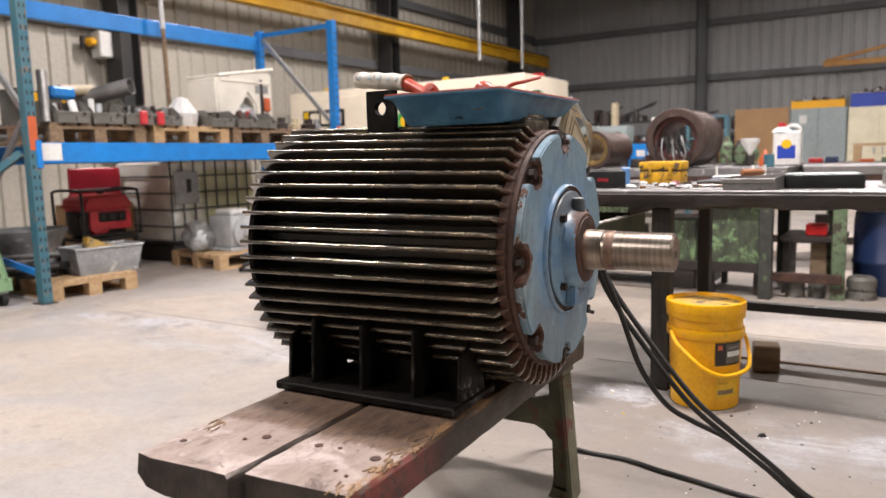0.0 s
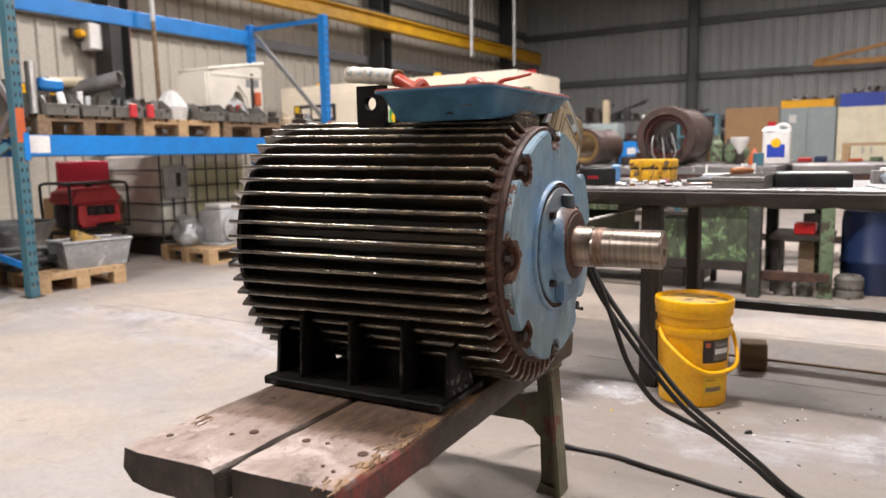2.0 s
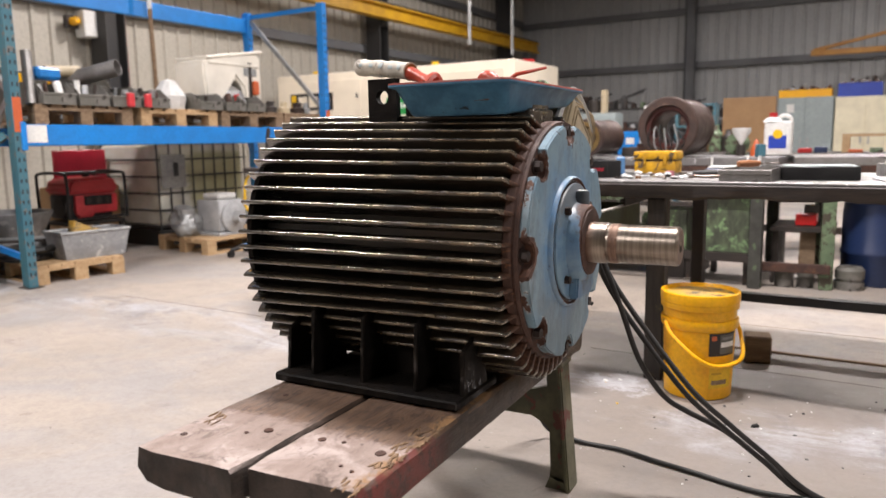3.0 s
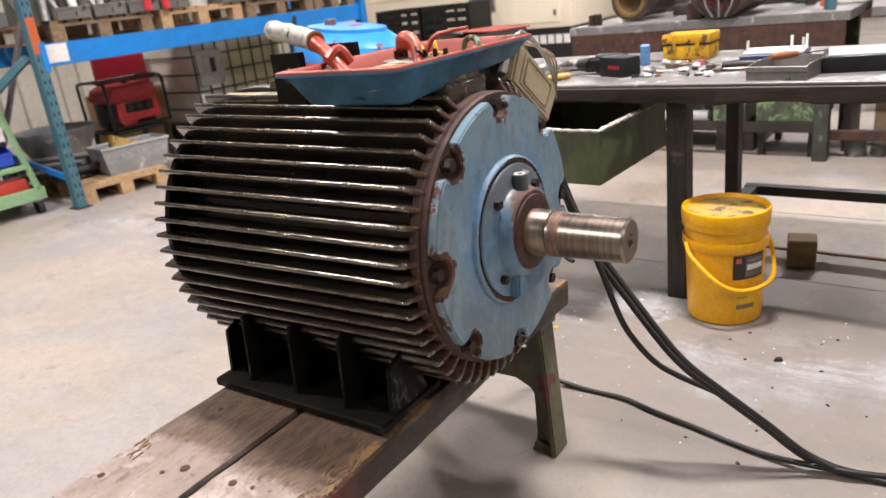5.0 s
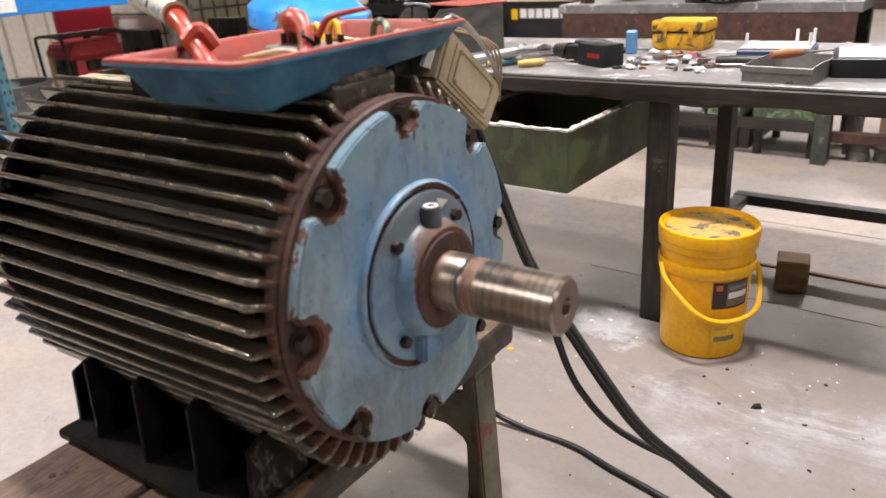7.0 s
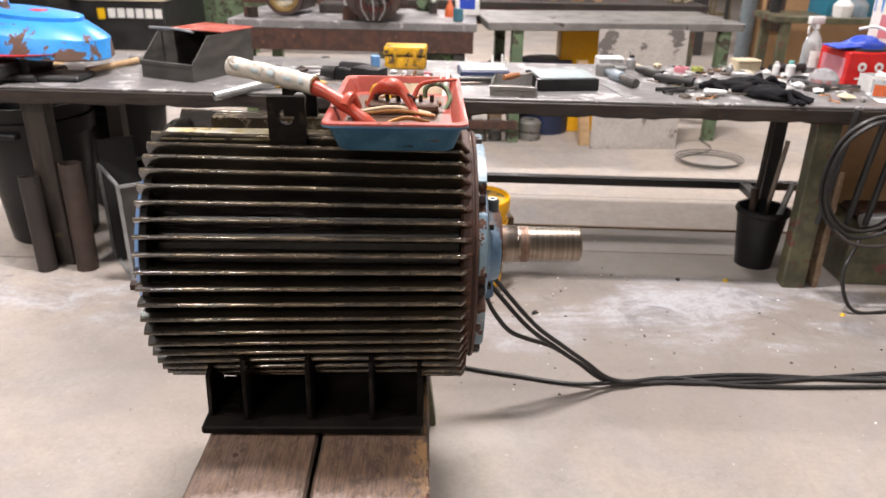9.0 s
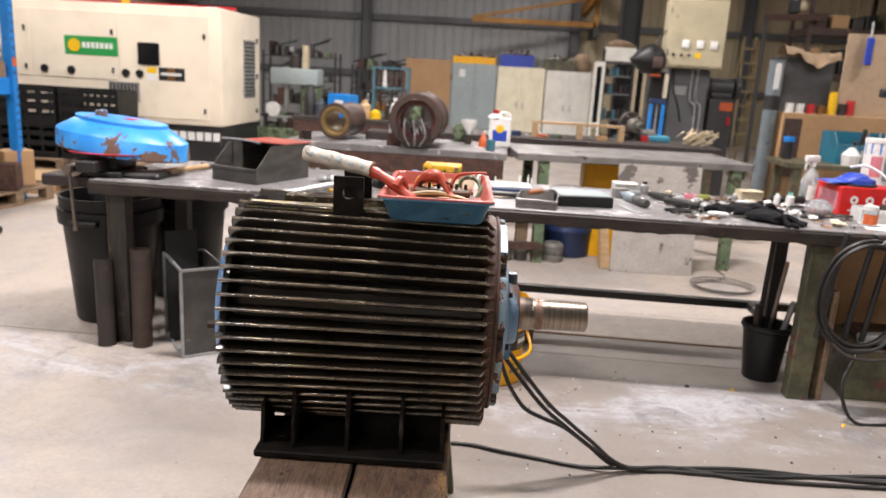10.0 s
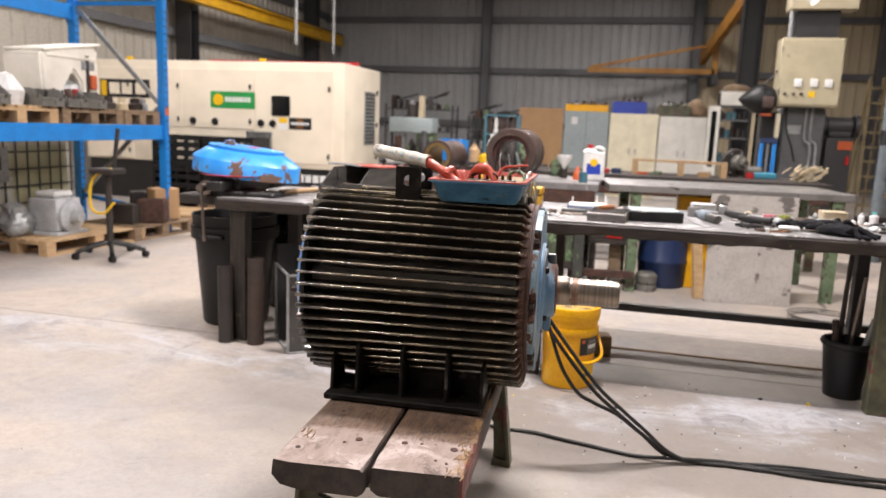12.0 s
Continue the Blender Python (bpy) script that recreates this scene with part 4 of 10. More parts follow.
bm = bmesh.new()
loft(bm, [tray_loop(0.004, TZ - 0.004), tray_loop(0.004, TZ - 0.008), tray_loop(-0.006, TZ - 0.012), tray_loop(-0.022, TZ - 0.064, 0.028), tray_loop(-0.027, TZ - 0.07, 0.028)])
bmesh.ops.recalc_face_normals(bm, faces=bm.faces)
part("terminal_box", bm, M["tray_blue"], motor, "dark blue open terminal box, red inside", 50)
bm = bmesh.new()
loft(bm, [tray_loop(0.004, TZ - 0.0038), tray_loop(0.003, TZ), tray_loop(-0.008, TZ), tray_loop(-0.012, TZ - 0.006), tray_loop(-0.024, TZ - 0.036)])
bmesh.ops.recalc_face_normals(bm, faces=bm.faces)
part("box_lining", bm, M["tray_red"], motor, "salmon red painted inside", 50)


# the parts below are laid out round the motor as it was first set down
LAID = pose(-1.0, 1.545, 0.45, 0, 0, 3.0)


def wpart(name, bm, material, parent, label="", smooth=35):
    """A part whose mesh is given in world places."""
    ob = part(name, bm, material, parent, label, smooth)
    ob.matrix_parent_inverse = LAID.inverted()
    return ob


M["dark_cream"] = surf("grubby_cream_edge", (0.24, 0.18, 0.11), (0.3, 0.24, 0.15), 0.5)
# cream junction box strapped over the far fins
AUX = [(1.736, 1.040), (1.880, 0.922), (1.937, 0.994), (1.783, 1.119)]
bm = bmesh.new()
prism(bm, AUX, 0.125, lambda u, v, d: Vector((-0.72 - d, u, v)))
bmesh.ops.bevel(bm, geom=list(bm.edges), offset=0.005, segments=2, affect="EDGES")
aux = wpart("junction_box", bm, M["cream"], motor, "grubby cream junction box")
ac = Vector((sum(p[0] for p in AUX) / 4, sum(p[1] for p in AUX) / 4))
bm = bmesh.new()
prism(bm, [tuple(ac + (Vector(p) - ac) * 0.72) for p in AUX], 0.004, lambda u, v, d: Vector((-0.7205 + d, u, v)))
plate = wpart("cover_plate", bm, M["cream"], aux)
plate.matrix_parent_inverse = Matrix()
for k0, k1 in ((0, 1), (1, 2), (2, 3), (3, 0)):
    pa, pb = ac + (Vector(AUX[k0]) - ac) * 0.60, ac + (Vector(AUX[k1]) - ac) * 0.60
    bm = bmesh.new()
    beam(bm, (-0.7160, *pa), (-0.7160, *pb), 0.003, 0.003)
    part("plate_groove", bm, M["dark_cream"], aux)
for p in AUX:
    q = ac + (Vector(p) - ac) * 0.55
    part("screw", rodded((-0.718, *q), (-0.7145, *q), 0.0045, seg=10), M["dark_cream"], aux)
wpart("tape", hosed([(-0.742, 1.735, 1.06), (-0.735, 1.755, 1.10), (-0.730, 1.79, 1.13), (-0.725, 1.82, 1.125)], lambda t: 0.010 - 0.006 * t, 6, 5), M["paper"], motor, "frayed white tape")
for k in range(4):
    wpart("cord", hosed([(-0.73 - 0.02 * k, 1.76 + 0.012 * k, 1.13), (-0.722 - 0.02 * k, 1.82 + 0.01 * k, 1.128 - 0.006 * k), (-0.717, 1.88 + 0.012 * k, 1.07), (-0.722, 1.925, 1.00 - 0.01 * k)], 0.0022, 6, 4), M["dark_cream"], motor)
wpart("strap", hosed([(-0.735, 1.79, 1.115), (-0.725, 1.80, 1.135), (-0.715, 1.86, 1.085), (-0.72, 1.93, 1.01)], 0.004, 6), M["galv"], motor)

M["dark_board"] = surf("oiled_terminal_board", (0.06, 0.03, 0.02), (0.09, 0.05, 0.03), 0.4)
# leads in the open terminal box
M["sleeve"] = surf("grubby_white_sleeving", (0.60, 0.57, 0.51), (0.48, 0.45, 0.39), 0.6, grain=160, big=18, bump=0.3, wear=(0.26, 0.235, 0.20), wear_at=0.57, wear_scale=30)
sleeve = wpart("sleeve", hosed([(-1.198, 1.525, 1.196), (-1.10, 1.495, 1.184), (-1.003, 1.462, 1.170)], lambda t: 0.0205 + 0.0012 * math.sin(20 * t), 16, 6), M["sleeve"], motor, "dirty white insulating sleeve with grey marks")
for i, (sx, w) in enumerate(((-1.176, 0.012), (-1.135, 0.016), (-1.098, 0.014), (-1.06, 0.016), (-1.03, 0.010))):
    t = (sx + 1.198) / 0.195
    cy, cz = 1.525 - 0.063 * t, 1.196 - 0.026 * t
    bm = bmesh.new()
    vs = []
    for k in range(7):
        a = radians(185 + 12 * k)
        for dx in (-w / 2, w / 2):
            vs.append(bm.verts.new((sx + dx, cy + 0.0222 * math.cos(a) - 0.32 * dx, cz - 0.0222 * math.sin(a) * 0.8 - 0.13 * dx)))
    for k in range(6):
        bm.faces.new((vs[2 * k], vs[2 * k + 1], vs[2 * k + 3], vs[2 * k + 2]))
    part("print_bar", bm, M["cab_grey"], sleeve)
wpart("sleeve_bore", rodded((-1.0065, 1.4637, 1.1707), (-1.0005, 1.4615, 1.1695), 0.018, seg=16), M["copper"], motor, "brown lead ends in the sleeve")
wpart("lead", hosed([(-1.03, 1.47, 1.174), (-0.985, 1.455, 1.160), (-0.945, 1.44, 1.142), (-0.91, 1.43, 1.118), (-0.87, 1.42, 1.088)], lambda t: 0.0125 + 0.0035 * math.sin(9 * t) ** 2, 14, 6), M["orange_rubber"], motor, "orange-red heat-shrunk lead")
wpart("lead_fold", hosed([(-0.935, 1.425, 1.135), (-0.925, 1.445, 1.152), (-0.915, 1.46, 1.125)], 0.012, 8, 5), M["orange_rubber"], motor)
wpart("lead", hosed([(-0.905, 1.60, 1.10), (-0.885, 1.585, 1.135), (-0.855, 1.565, 1.152), (-0.825, 1.555, 1.142), (-0.80, 1.53, 1.11), (-0.785, 1.505, 1.09)], lambda t: 0.009 + 0.010 * math.exp(-((t - 0.42) / 0.2) ** 2), 14, 6), M["orange_rubber"], motor, "orange-red heat-shrunk lead")
wpart("lead_tail", hosed([(-0.80, 1.56, 1.13), (-0.785, 1.57, 1.155), (-0.75, 1.58, 1.163), (-0.705, 1.57, 1.168)], lambda t: 0.006 - 0.003 * t, 8, 5), M["orange_rubber"], motor)
wpart("wire_twist", hosed([(-0.815, 1.545, 1.14), (-0.80, 1.53, 1.135), (-0.80, 1.55, 1.12), (-0.812, 1.535, 1.112)], 0.003, 6, 4), M["black_plastic"], motor)
for pts in ([(-0.91, 1.66, 1.08), (-0.905, 1.655, 1.125), (-0.885, 1.64, 1.138), (-0.865, 1.63, 1.12), (-0.855, 1.61, 1.08)], [(-0.875, 1.66, 1.08), (-0.87, 1.655, 1.13), (-0.85, 1.65, 1.14), (-0.835, 1.64, 1.10)]):
    wpart("wire", hosed(pts, 0.0045, 8, 5), M["sticker_yellow"], motor, "yellow-brown lead")
wpart("wire", hosed([(-0.775, 1.66, 1.08), (-0.78, 1.66, 1.125), (-0.76, 1.65, 1.142), (-0.735, 1.64, 1.138), (-0.72, 1.62, 1.115), (-0.735, 1.60, 1.085)], 0.006, 8, 5), M["pale_green"], motor, "green and white earth lead")
block = wpart("terminal_block", boxed(-0.90, -0.745, 1.535, 1.60, 1.10, 1.118, 0.004), M["dark_board"], motor, "brown terminal board")
for tx in (-0.885, -0.86, -0.835, -0.81, -0.785, -0.76):
    part("stud", rodded((tx, 1.567, 1.118), (tx, 1.567, 1.133), 0.005, seg=6), M["bolt"], block)
wpart("box_floor", boxed(-0.945, -0.735, 1.345, 1.735, 1.088, 1.0945), M["dark_board"], motor, "oily dark terminal box floor")
for k, (x0, y0, x1, y1) in enumerate(((-0.92, 1.50, -0.75, 1.505), (-0.93, 1.52, -0.76, 1.525), (-0.92, 1.63, -0.74, 1.625), (-0.90, 1.68, -0.76, 1.66), (-0.86, 1.40, -0.76, 1.45))):
    wpart("wire", hosed([(x0, y0, 1.10), ((x0 + x1) / 2, (y0 + y1) / 2 + 0.01, 1.108 + 0.004 * (k % 3)), (x1, y1, 1.10)], 0.0045, 8, 5), M["cream"] if k % 2 else M["copper"], motor)
bm = bmesh.new()
box(bm, -0.93, -0.915, 1.40, 1.43, 1.095, 1.112, 0.003)
wpart("clamp", bm, M["bolt"], motor)

# ---- cables ----
RUN = [(-0.775, 1.905, 0.955), (-0.735, 1.93, 0.82), (-0.695, 1.947, 0.69), (-0.655, 1.960, 0.60), (-0.563, 1.965, 0.475), (-0.437, 1.968, 0.325), (-0.343, 2.005, 0.232), (-0.25, 2.045, 0.145), (-0.14, 2.09, 0.045), (-0.0, 2.125, 0.009), (0.35, 2.175, 0.009), (0.95, 2.22, 0.009), (2.1, 2.36, 0.009)]
CABLES = [RUN, [(x - 0.012 - 0.01 * math.sin(4 * z), y + 0.014, max(0.009, z - 0.016)) for x, y, z in RUN[:-3]] + [(0.35, 2.20, 0.009), (0.95, 2.20, 0.009), (2.1, 2.31, 0.009)],
    [(-0.785, 1.91, 0.945), (-0.72, 1.93, 0.76), (-0.64, 1.945, 0.56), (-0.588, 1.952, 0.414), (-0.551, 1.966, 0.341), (-0.508, 1.99, 0.28), (-0.449, 2.007, 0.245), (-0.355, 2.045, 0.193), (-0.25, 2.075, 0.11), (-0.13, 2.11, 0.03), (0.0, 2.135, 0.009), (0.35, 2.15, 0.009), (0.95, 2.255, 0.009), (2.1, 2.45, 0.009)],
    [(-0.99, 2.06, 0.30), (-0.98, 2.13, 0.16), (-0.95, 2.18, 0.04), (-0.84, 2.194, 0.009), (-0.70, 2.196, 0.009), (-0.586, 2.168, 0.009), (-0.47, 2.145, 0.009), (-0.28, 2.107, 0.009), (-0.1, 2.10, 0.025), (0.1, 2.165, 0.009), (0.35, 2.13, 0.009), (0.95, 2.165, 0.009), (2.1, 2.26, 0.009)],
]
for pts in CABLES:
    solid("cable", hosed(pts, 0.0078, 8, 8), M["rubber"], "black rubber power cable trailing over the floor", "cable", group="motor cables", smooth=60)
wpart("stub_cable", hosed([(-0.80, 1.90, 0.95), (-0.80, 1.97, 0.85), (-0.80, 2.0, 0.62), (-0.77, 2.01, 0.54), (-0.74, 2.0, 0.53)], 0.006, 8, 6), M["rubber"], motor)

# ---- the low timber bench under the motor ----
stand = thing("timber_bench", "low bench of two thick worn planks on green cast-iron legs", "bench", (-0.984, 1.42, 0.0), 3.2)


def plank(name, x0, x1, y0, y1, z0, z1, seed, parent, material, round_off=0.012):
    """A thick board with a worn, uneven outline."""
    bm = bmesh.new()
    n = 24
    rng = random.Random(seed)
    prof = [(x0, z0 + round_off), (x0 + round_off * 0.8, z0 + round_off * 0.3), (x0 + round_off * 2.2, z0), (x1 - 0.012, z0), (x1, z0 + 0.012), (x1, z1 - 0.008), (x1 - 0.006, z1 - 0.001), (x1 - 0.05, z1 - 0.0006), (x0 + 0.05, z1), (x0 + 0.006, z1 - 0.001), (x0, z1 - 0.008)]
    loops = []
    for i in range(n + 1):
        t = i / n
        y = y0 + (y1 - y0) * t
        loops.append([(x + rng.uniform(-1, 1) * 0.0016 + (0.004 * math.sin(3 * x * 40) if i in (0, n) else 0), y + (rng.uniform(-1, 1) * 0.006 if i in (0, n) else 0), z + rng.uniform(-1, 1) * 0.0008) for x, z in prof])
    loft(bm, loops, True, True)
    bmesh.ops.recalc_face_normals(bm, faces=bm.faces)
    return part(name, bm, material, parent, "", 40)


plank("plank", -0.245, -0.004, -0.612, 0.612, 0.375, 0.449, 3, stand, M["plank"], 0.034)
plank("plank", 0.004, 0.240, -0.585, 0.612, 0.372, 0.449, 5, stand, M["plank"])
# added filler, not a known part: blocks the bright floor in the plank gap
part("batten", boxed(-0.035, 0.035, -0.50, 0.58, 0.352, 0.371, 0.003), M["cast_green"], stand)
# cast end frames: two legs that splay outwards, a cross web with wide fillets
for fy, lean in ((0.505, -0.055), (-0.47, 0.05)):
    def at_frame(u, v, d, fy=fy, lean=lean):
        return Vector((u, fy + lean * (0.37 - v) / 0.37 + d, v))

    bm = bmesh.new()
    prism(bm, [(-0.19, 0.30), (-0.17, 0.285), (-0.13, 0.272), (0.13, 0.272), (0.17, 0.285), (0.19, 0.30), (0.205, 0.14), (0.175, 0.175), (0.13, 0.195), (-0.13, 0.195), (-0.175, 0.175), (-0.205, 0.14)], 0.020, lambda u, v, d: at_frame(u, v, d - 0.010))
    frame_part = part("end_frame", bm, M["cast_green"], stand, "worn green cast-iron end frame")
    part("head_bar", boxed(-0.225, 0.225, fy - 0.045, fy + 0.045, 0.352, 0.371, 0.003), M["cast_green"], frame_part)
    for s in (-1, 1):
        bm = bmesh.new()
        prism(bm, [(s * u, v) for u, v in ((0.165, 0.352), (0.205, 0.352), (0.252, 0.0), (0.195, 0.0), (0.198, 0.05), (0.185, 0.20))], 0.022, lambda u, v, d: at_frame(u, v, d - 0.011))
        part("leg", bm, M["cast_green"], frame_part)
        bm = bmesh.new()
        prism(bm, [(s * 0.205, 0.352), (s * 0.220, 0.352), (s * 0.268, 0.0), (s * 0.252, 0.0)], 0.078, lambda u, v, d: at_frame(u, v, d - 0.039))
        bmesh.ops.bevel(bm, geom=list(bm.edges), offset=0.004, segments=2, affect="EDGES")
        part("leg_flange", bm, M["cast_green"], frame_part)
        bm = bmesh.new()
        prism(bm, [(s * 0.190, 0.0), (s * 0.251, 0.0), (s * 0.250, 0.022), (s * 0.20, 0.03)], 0.05, lambda u, v, d: at_frame(u, v, d - 0.025))
        part("foot_pad", bm, M["cast_green"], frame_part)
# bolt heads sunk in the planks
for px, py, r in ((-0.068, -0.442, 0.010), (0.055, -0.432, 0.009), (0.189, -0.436, 0.011), (-0.205, -0.53, 0.008), (-0.10, -0.47, 0.005), (0.10, -0.425, 0.005), (0.155, -0.51, 0.004), (0.185, -0.52, 0.004), (-0.17, -0.27, 0.007), (0.19, 0.52, 0.009), (-0.07, 0.5, 0.009)):
    part("bolt_head", turned([(0.4475, r), (0.4503, r * 0.9), (0.4508, r * 0.5), (0.4495, 0.0)], 10, "Z", (px, py, 0)), M["rust"], stand)
# splintered spots on the plank tops and along the raw edge
M["raw_wood"] = surf("splintered_raw_wood", (0.26, 0.165, 0.09), (0.11, 0.068, 0.04), 0.8, grain=60, big=20, bump=0.3)
rng = random.Random(17)
SPOTS = [(-0.212, -0.447, 0.022), (0.218, -0.566, 0.026)] + [(0.224 + 0.012 * math.sin(9 * k), -0.47 + 0.036 * k, 0.020) for k in range(6)]
bm = bmesh.new()
for cx, cy, spread in SPOTS:
    for k in range(9):
        x, y = min(0.236, cx + rng.uniform(-spread, spread)), cy + rng.uniform(-spread, spread)
        d = rng.uniform(-0.5, 0.5)
        L = rng.uniform(0.004, 0.014)
        beam(bm, (x - L * math.sin(d), y - L * math.cos(d), 0.4482), (x + L * math.sin(d), y + L * math.cos(d), 0.4494 + rng.uniform(0, 0.0022)), rng.uniform(0.002, 0.005), 0.002)
tagged(part("splinter", bm, M["raw_wood"], stand, "raised pale splinters", 0), "raised pale splinters", kind="stuff")

# ---- yellow pail ----
pail = thing("yellow_pail", "scuffed yellow twenty litre plastic pail with lid on the floor", "pail", (-0.621, 2.925, 0.0), 20.0)
pail.scale = (0.935, 0.935, 1.0)
part("body", turned([(0.0, 0.0), (0.0, 0.132), (0.006, 0.137), (0.272, 0.1455), (0.275, 0.153), (0.279, 0.156), (0.306, 0.157), (0.311, 0.155), (0.313, 0.1475), (0.345, 0.149), (0.395, 0.151)], 48), M["yellow"], pail)
part("lid", turned([(0.352, 0.150), (0.350, 0.156), (0.353, 0.158), (0.372, 0.1575), (0.375, 0.160), (0.40, 0.161), (0.412, 0.159), (0.414, 0.152), (0.400, 0.146), (0.399, 0.140)], 48), M["yellow"], pail)
part("lid_top", turned([(0.396, 0.139), (0.3995, 0.139), (0.4005, 0.09), (0.403, 0.085), (0.402, 0.0)], 40), M["dirty_yellow"], pail, "dusty yellow lid")
part("bail_handle", hosed([(0.160, -0.01, 0.295), (0.165, -0.05, 0.23), (0.11, -0.145, 0.165), (0.0, -0.170, 0.145), (-0.09, -0.155, 0.175), (-0.155, -0.06, 0.25), (-0.160, -0.01, 0.295)], 0.0085), M["yellow"], pail).rotation_euler = (0, 0, radians(22))


def curved_label(a0, a1, z0, z1, r0, r1, material, parent, name="label"):
    bm = bmesh.new()
    n = 10
    low = [bm.verts.new((r0 * math.cos(radians(a0 + (a1 - a0) * i / n)), r0 * math.sin(radians(a0 + (a1 - a0) * i / n)), z0)) for i in range(n + 1)]
    top = [bm.verts.new((r1 * math.cos(radians(a0 + (a1 - a0) * i / n)), r1 * math.sin(radians(a0 + (a1 - a0) * i / n)), z1)) for i in range(n + 1)]
    for i in range(n):
        bm.faces.new((low[i], low[i + 1], top[i + 1], top[i]))
    return part(name, bm, material, parent)


lab = curved_label(-82, -30, 0.178, 0.268, 0.1450, 0.1478, M["dark_steel"], pail)
curved_label(-64, -31, 0.186, 0.262, 0.1463, 0.1481, M["rack_bin_grey"], lab, "print_panel")
curved_label(-62, -33, 0.212, 0.232, 0.1474, 0.1478, M["paper"], lab, "print_bar")
curved_label(-60, -36, 0.242, 0.252, 0.1480, 0.1484, M["grey_steel"], lab, "print_bar")
curved_label(-78, -70, 0.240, 0.258, 0.1474, 0.1480, M["orange"], lab, "print_mark")
lab2 = curved_label(-80, -36, 0.050, 0.150, 0.1403, 0.1440, M["sticker_yellow"], pail)
curved_label(-76, -46, 0.064, 0.082, 0.1412, 0.1420, M["old_pine"], lab2, "print_bar")
curved_label(-76, -58, 0.105, 0.112, 0.1428, 0.1432, M["yellow_paint"], lab2, "print_bar")

# ---- chips and crumbs trodden on the floor by the bench ----
def crumbs(name, label, material, spots, count, size, seed):
    rng = random.Random(seed)
    vs, fs = [], []
    for k in range(count):
        if k < len(spots):
            cx, cy, s = spots[k]
        else:
            cx, cy, s = rng.uniform(-1.2, 1.5), rng.gauss(2.62, 0.3), size * rng.uniform(0.4, 1.2)
        cy = min(cy, 3.3)
        a, h = rng.uniform(0, 6.3), s * rng.uniform(0.3, 0.6)
        b = len(vs)
        for z, q in ((0.0, 1.0), (h, rng.uniform(0.5, 0.8))):
            for j in range(5):
                t = a + 1.257 * j + rng.uniform(-0.35, 0.35)
                r = s * q * rng.uniform(0.6, 1.2)
                vs.append((cx + r * math.cos(t), cy + r * math.sin(t), z + (rng.uniform(-0.3, 0.2) * h if z else 0.0)))
        fs.append(tuple(range(b + 5, b + 10)))
        fs += [(b + j, b + (j + 1) % 5, b + 5 + (j + 1) % 5, b + 5 + j) for j in range(5)]
    me = bpy.data.meshes.new(name)
    me.from_pydata(vs, [], fs)
    me.materials.append(material)
    tagged(new(name, me), label, "debris", "", "stuff")


crumbs("pale_crumbs", "pale plaster crumbs scattered on the concrete floor", M["paper"], [(-0.98, 2.86, 0.012), (-0.93, 2.90, 0.010), (-0.80, 2.83, 0.006), (-0.34, 2.62, 0.008)], 60, 0.0048, 5)
crumbs("dark_chips", "black chips and swarf scattered on the concrete floor", M["black"], [(-0.36, 2.63, 0.018), (0.33, 3.0, 0.015), (0.30, 2.2, 0.012), (-0.32, 2.05, 0.008)], 60, 0.0065, 6)
crumbs("yellow_bits", "yellow plastic bits lying on the concrete floor", M["sticker_yellow"], [(-1.12, 2.55, 0.014), (0.55, 3.0, 0.016), (0.95, 2.7, 0.012)], 6, 0.007, 7)

# ---- long work bench behind the motor ----
BT = 0.837
bench = thing("work_bench", "long dark steel-edged workbench with scratched top, cluttered with tools", "workbench", (-0.6, 3.4, 0.0))
bm = bmesh.new()
box(bm, -2.05, 2.45, -0.47, 0.42, BT - 0.012, BT, 0.003)
part("top", bm, M["bench_top"], bench, "scratched grey steel top")


def rough_edge(x0, x1, y0, y1, z0, z1, seed):
    """A long timber edge whose lower arris is chipped and uneven."""
    rng = random.Random(seed)
    bm = bmesh.new()
    n = 90
    loops = []
    for i in range(n + 1):
        x = x0 + (x1 - x0) * i / n
        low = rng.uniform(0, 1) ** 3 * 0.010 + 0.002 * math.sin(x * 7.3) + 0.002 * math.sin(x * 17.0)
        j = lambda k=0.0012: rng.uniform(-k, k)
        loops.append([(x, y0 + j(), z1 - 0.004), (x, y0 + 0.004 + j(), z1), (x, y1, z1), (x, y1, z0 + low), (x, y0 + 0.007 + j(0.003), z0 + low + j()), (x, y0 + j(0.002), z0 + 0.009 + low + j(0.002))])
    loft(bm, loops, True, True)
    bmesh.ops.recalc_face_normals(bm, faces=bm.faces)
    return bm


M["bench_leg"] = surf("oil_black_post", (0.032, 0.024, 0.018), (0.014, 0.011, 0.009), 0.5, grain=40, big=7, bump=0.6, stretch=(5, 5, 0.8), wear=(0.07, 0.06, 0.035), wear_at=0.6, wear_scale=9)
M["bench_edge"] = surf("oil_black_timber", (0.036, 0.024, 0.017), (0.016, 0.012, 0.010), 0.55, grain=40, big=9, bump=0.6, stretch=(0.6, 6, 6), wear=(0.13, 0.075, 0.04), wear_at=0.66, wear_scale=10)
part("apron", rough_edge(-2.05, 2.45, -0.478, -0.41, BT - 0.072, BT - 0.0125, 4), M["bench_edge"], bench, "dark worn timber edge")
part("apron", boxed(-2.05, 2.45, 0.36, 0.42, BT - 0.072, BT - 0.0125, 0.004), M["dark_steel"], bench)
part("end_rail", boxed(-2.05, -1.99, -0.409, 0.359, BT - 0.072, BT - 0.0125, 0.004), M["dark_steel"], bench)
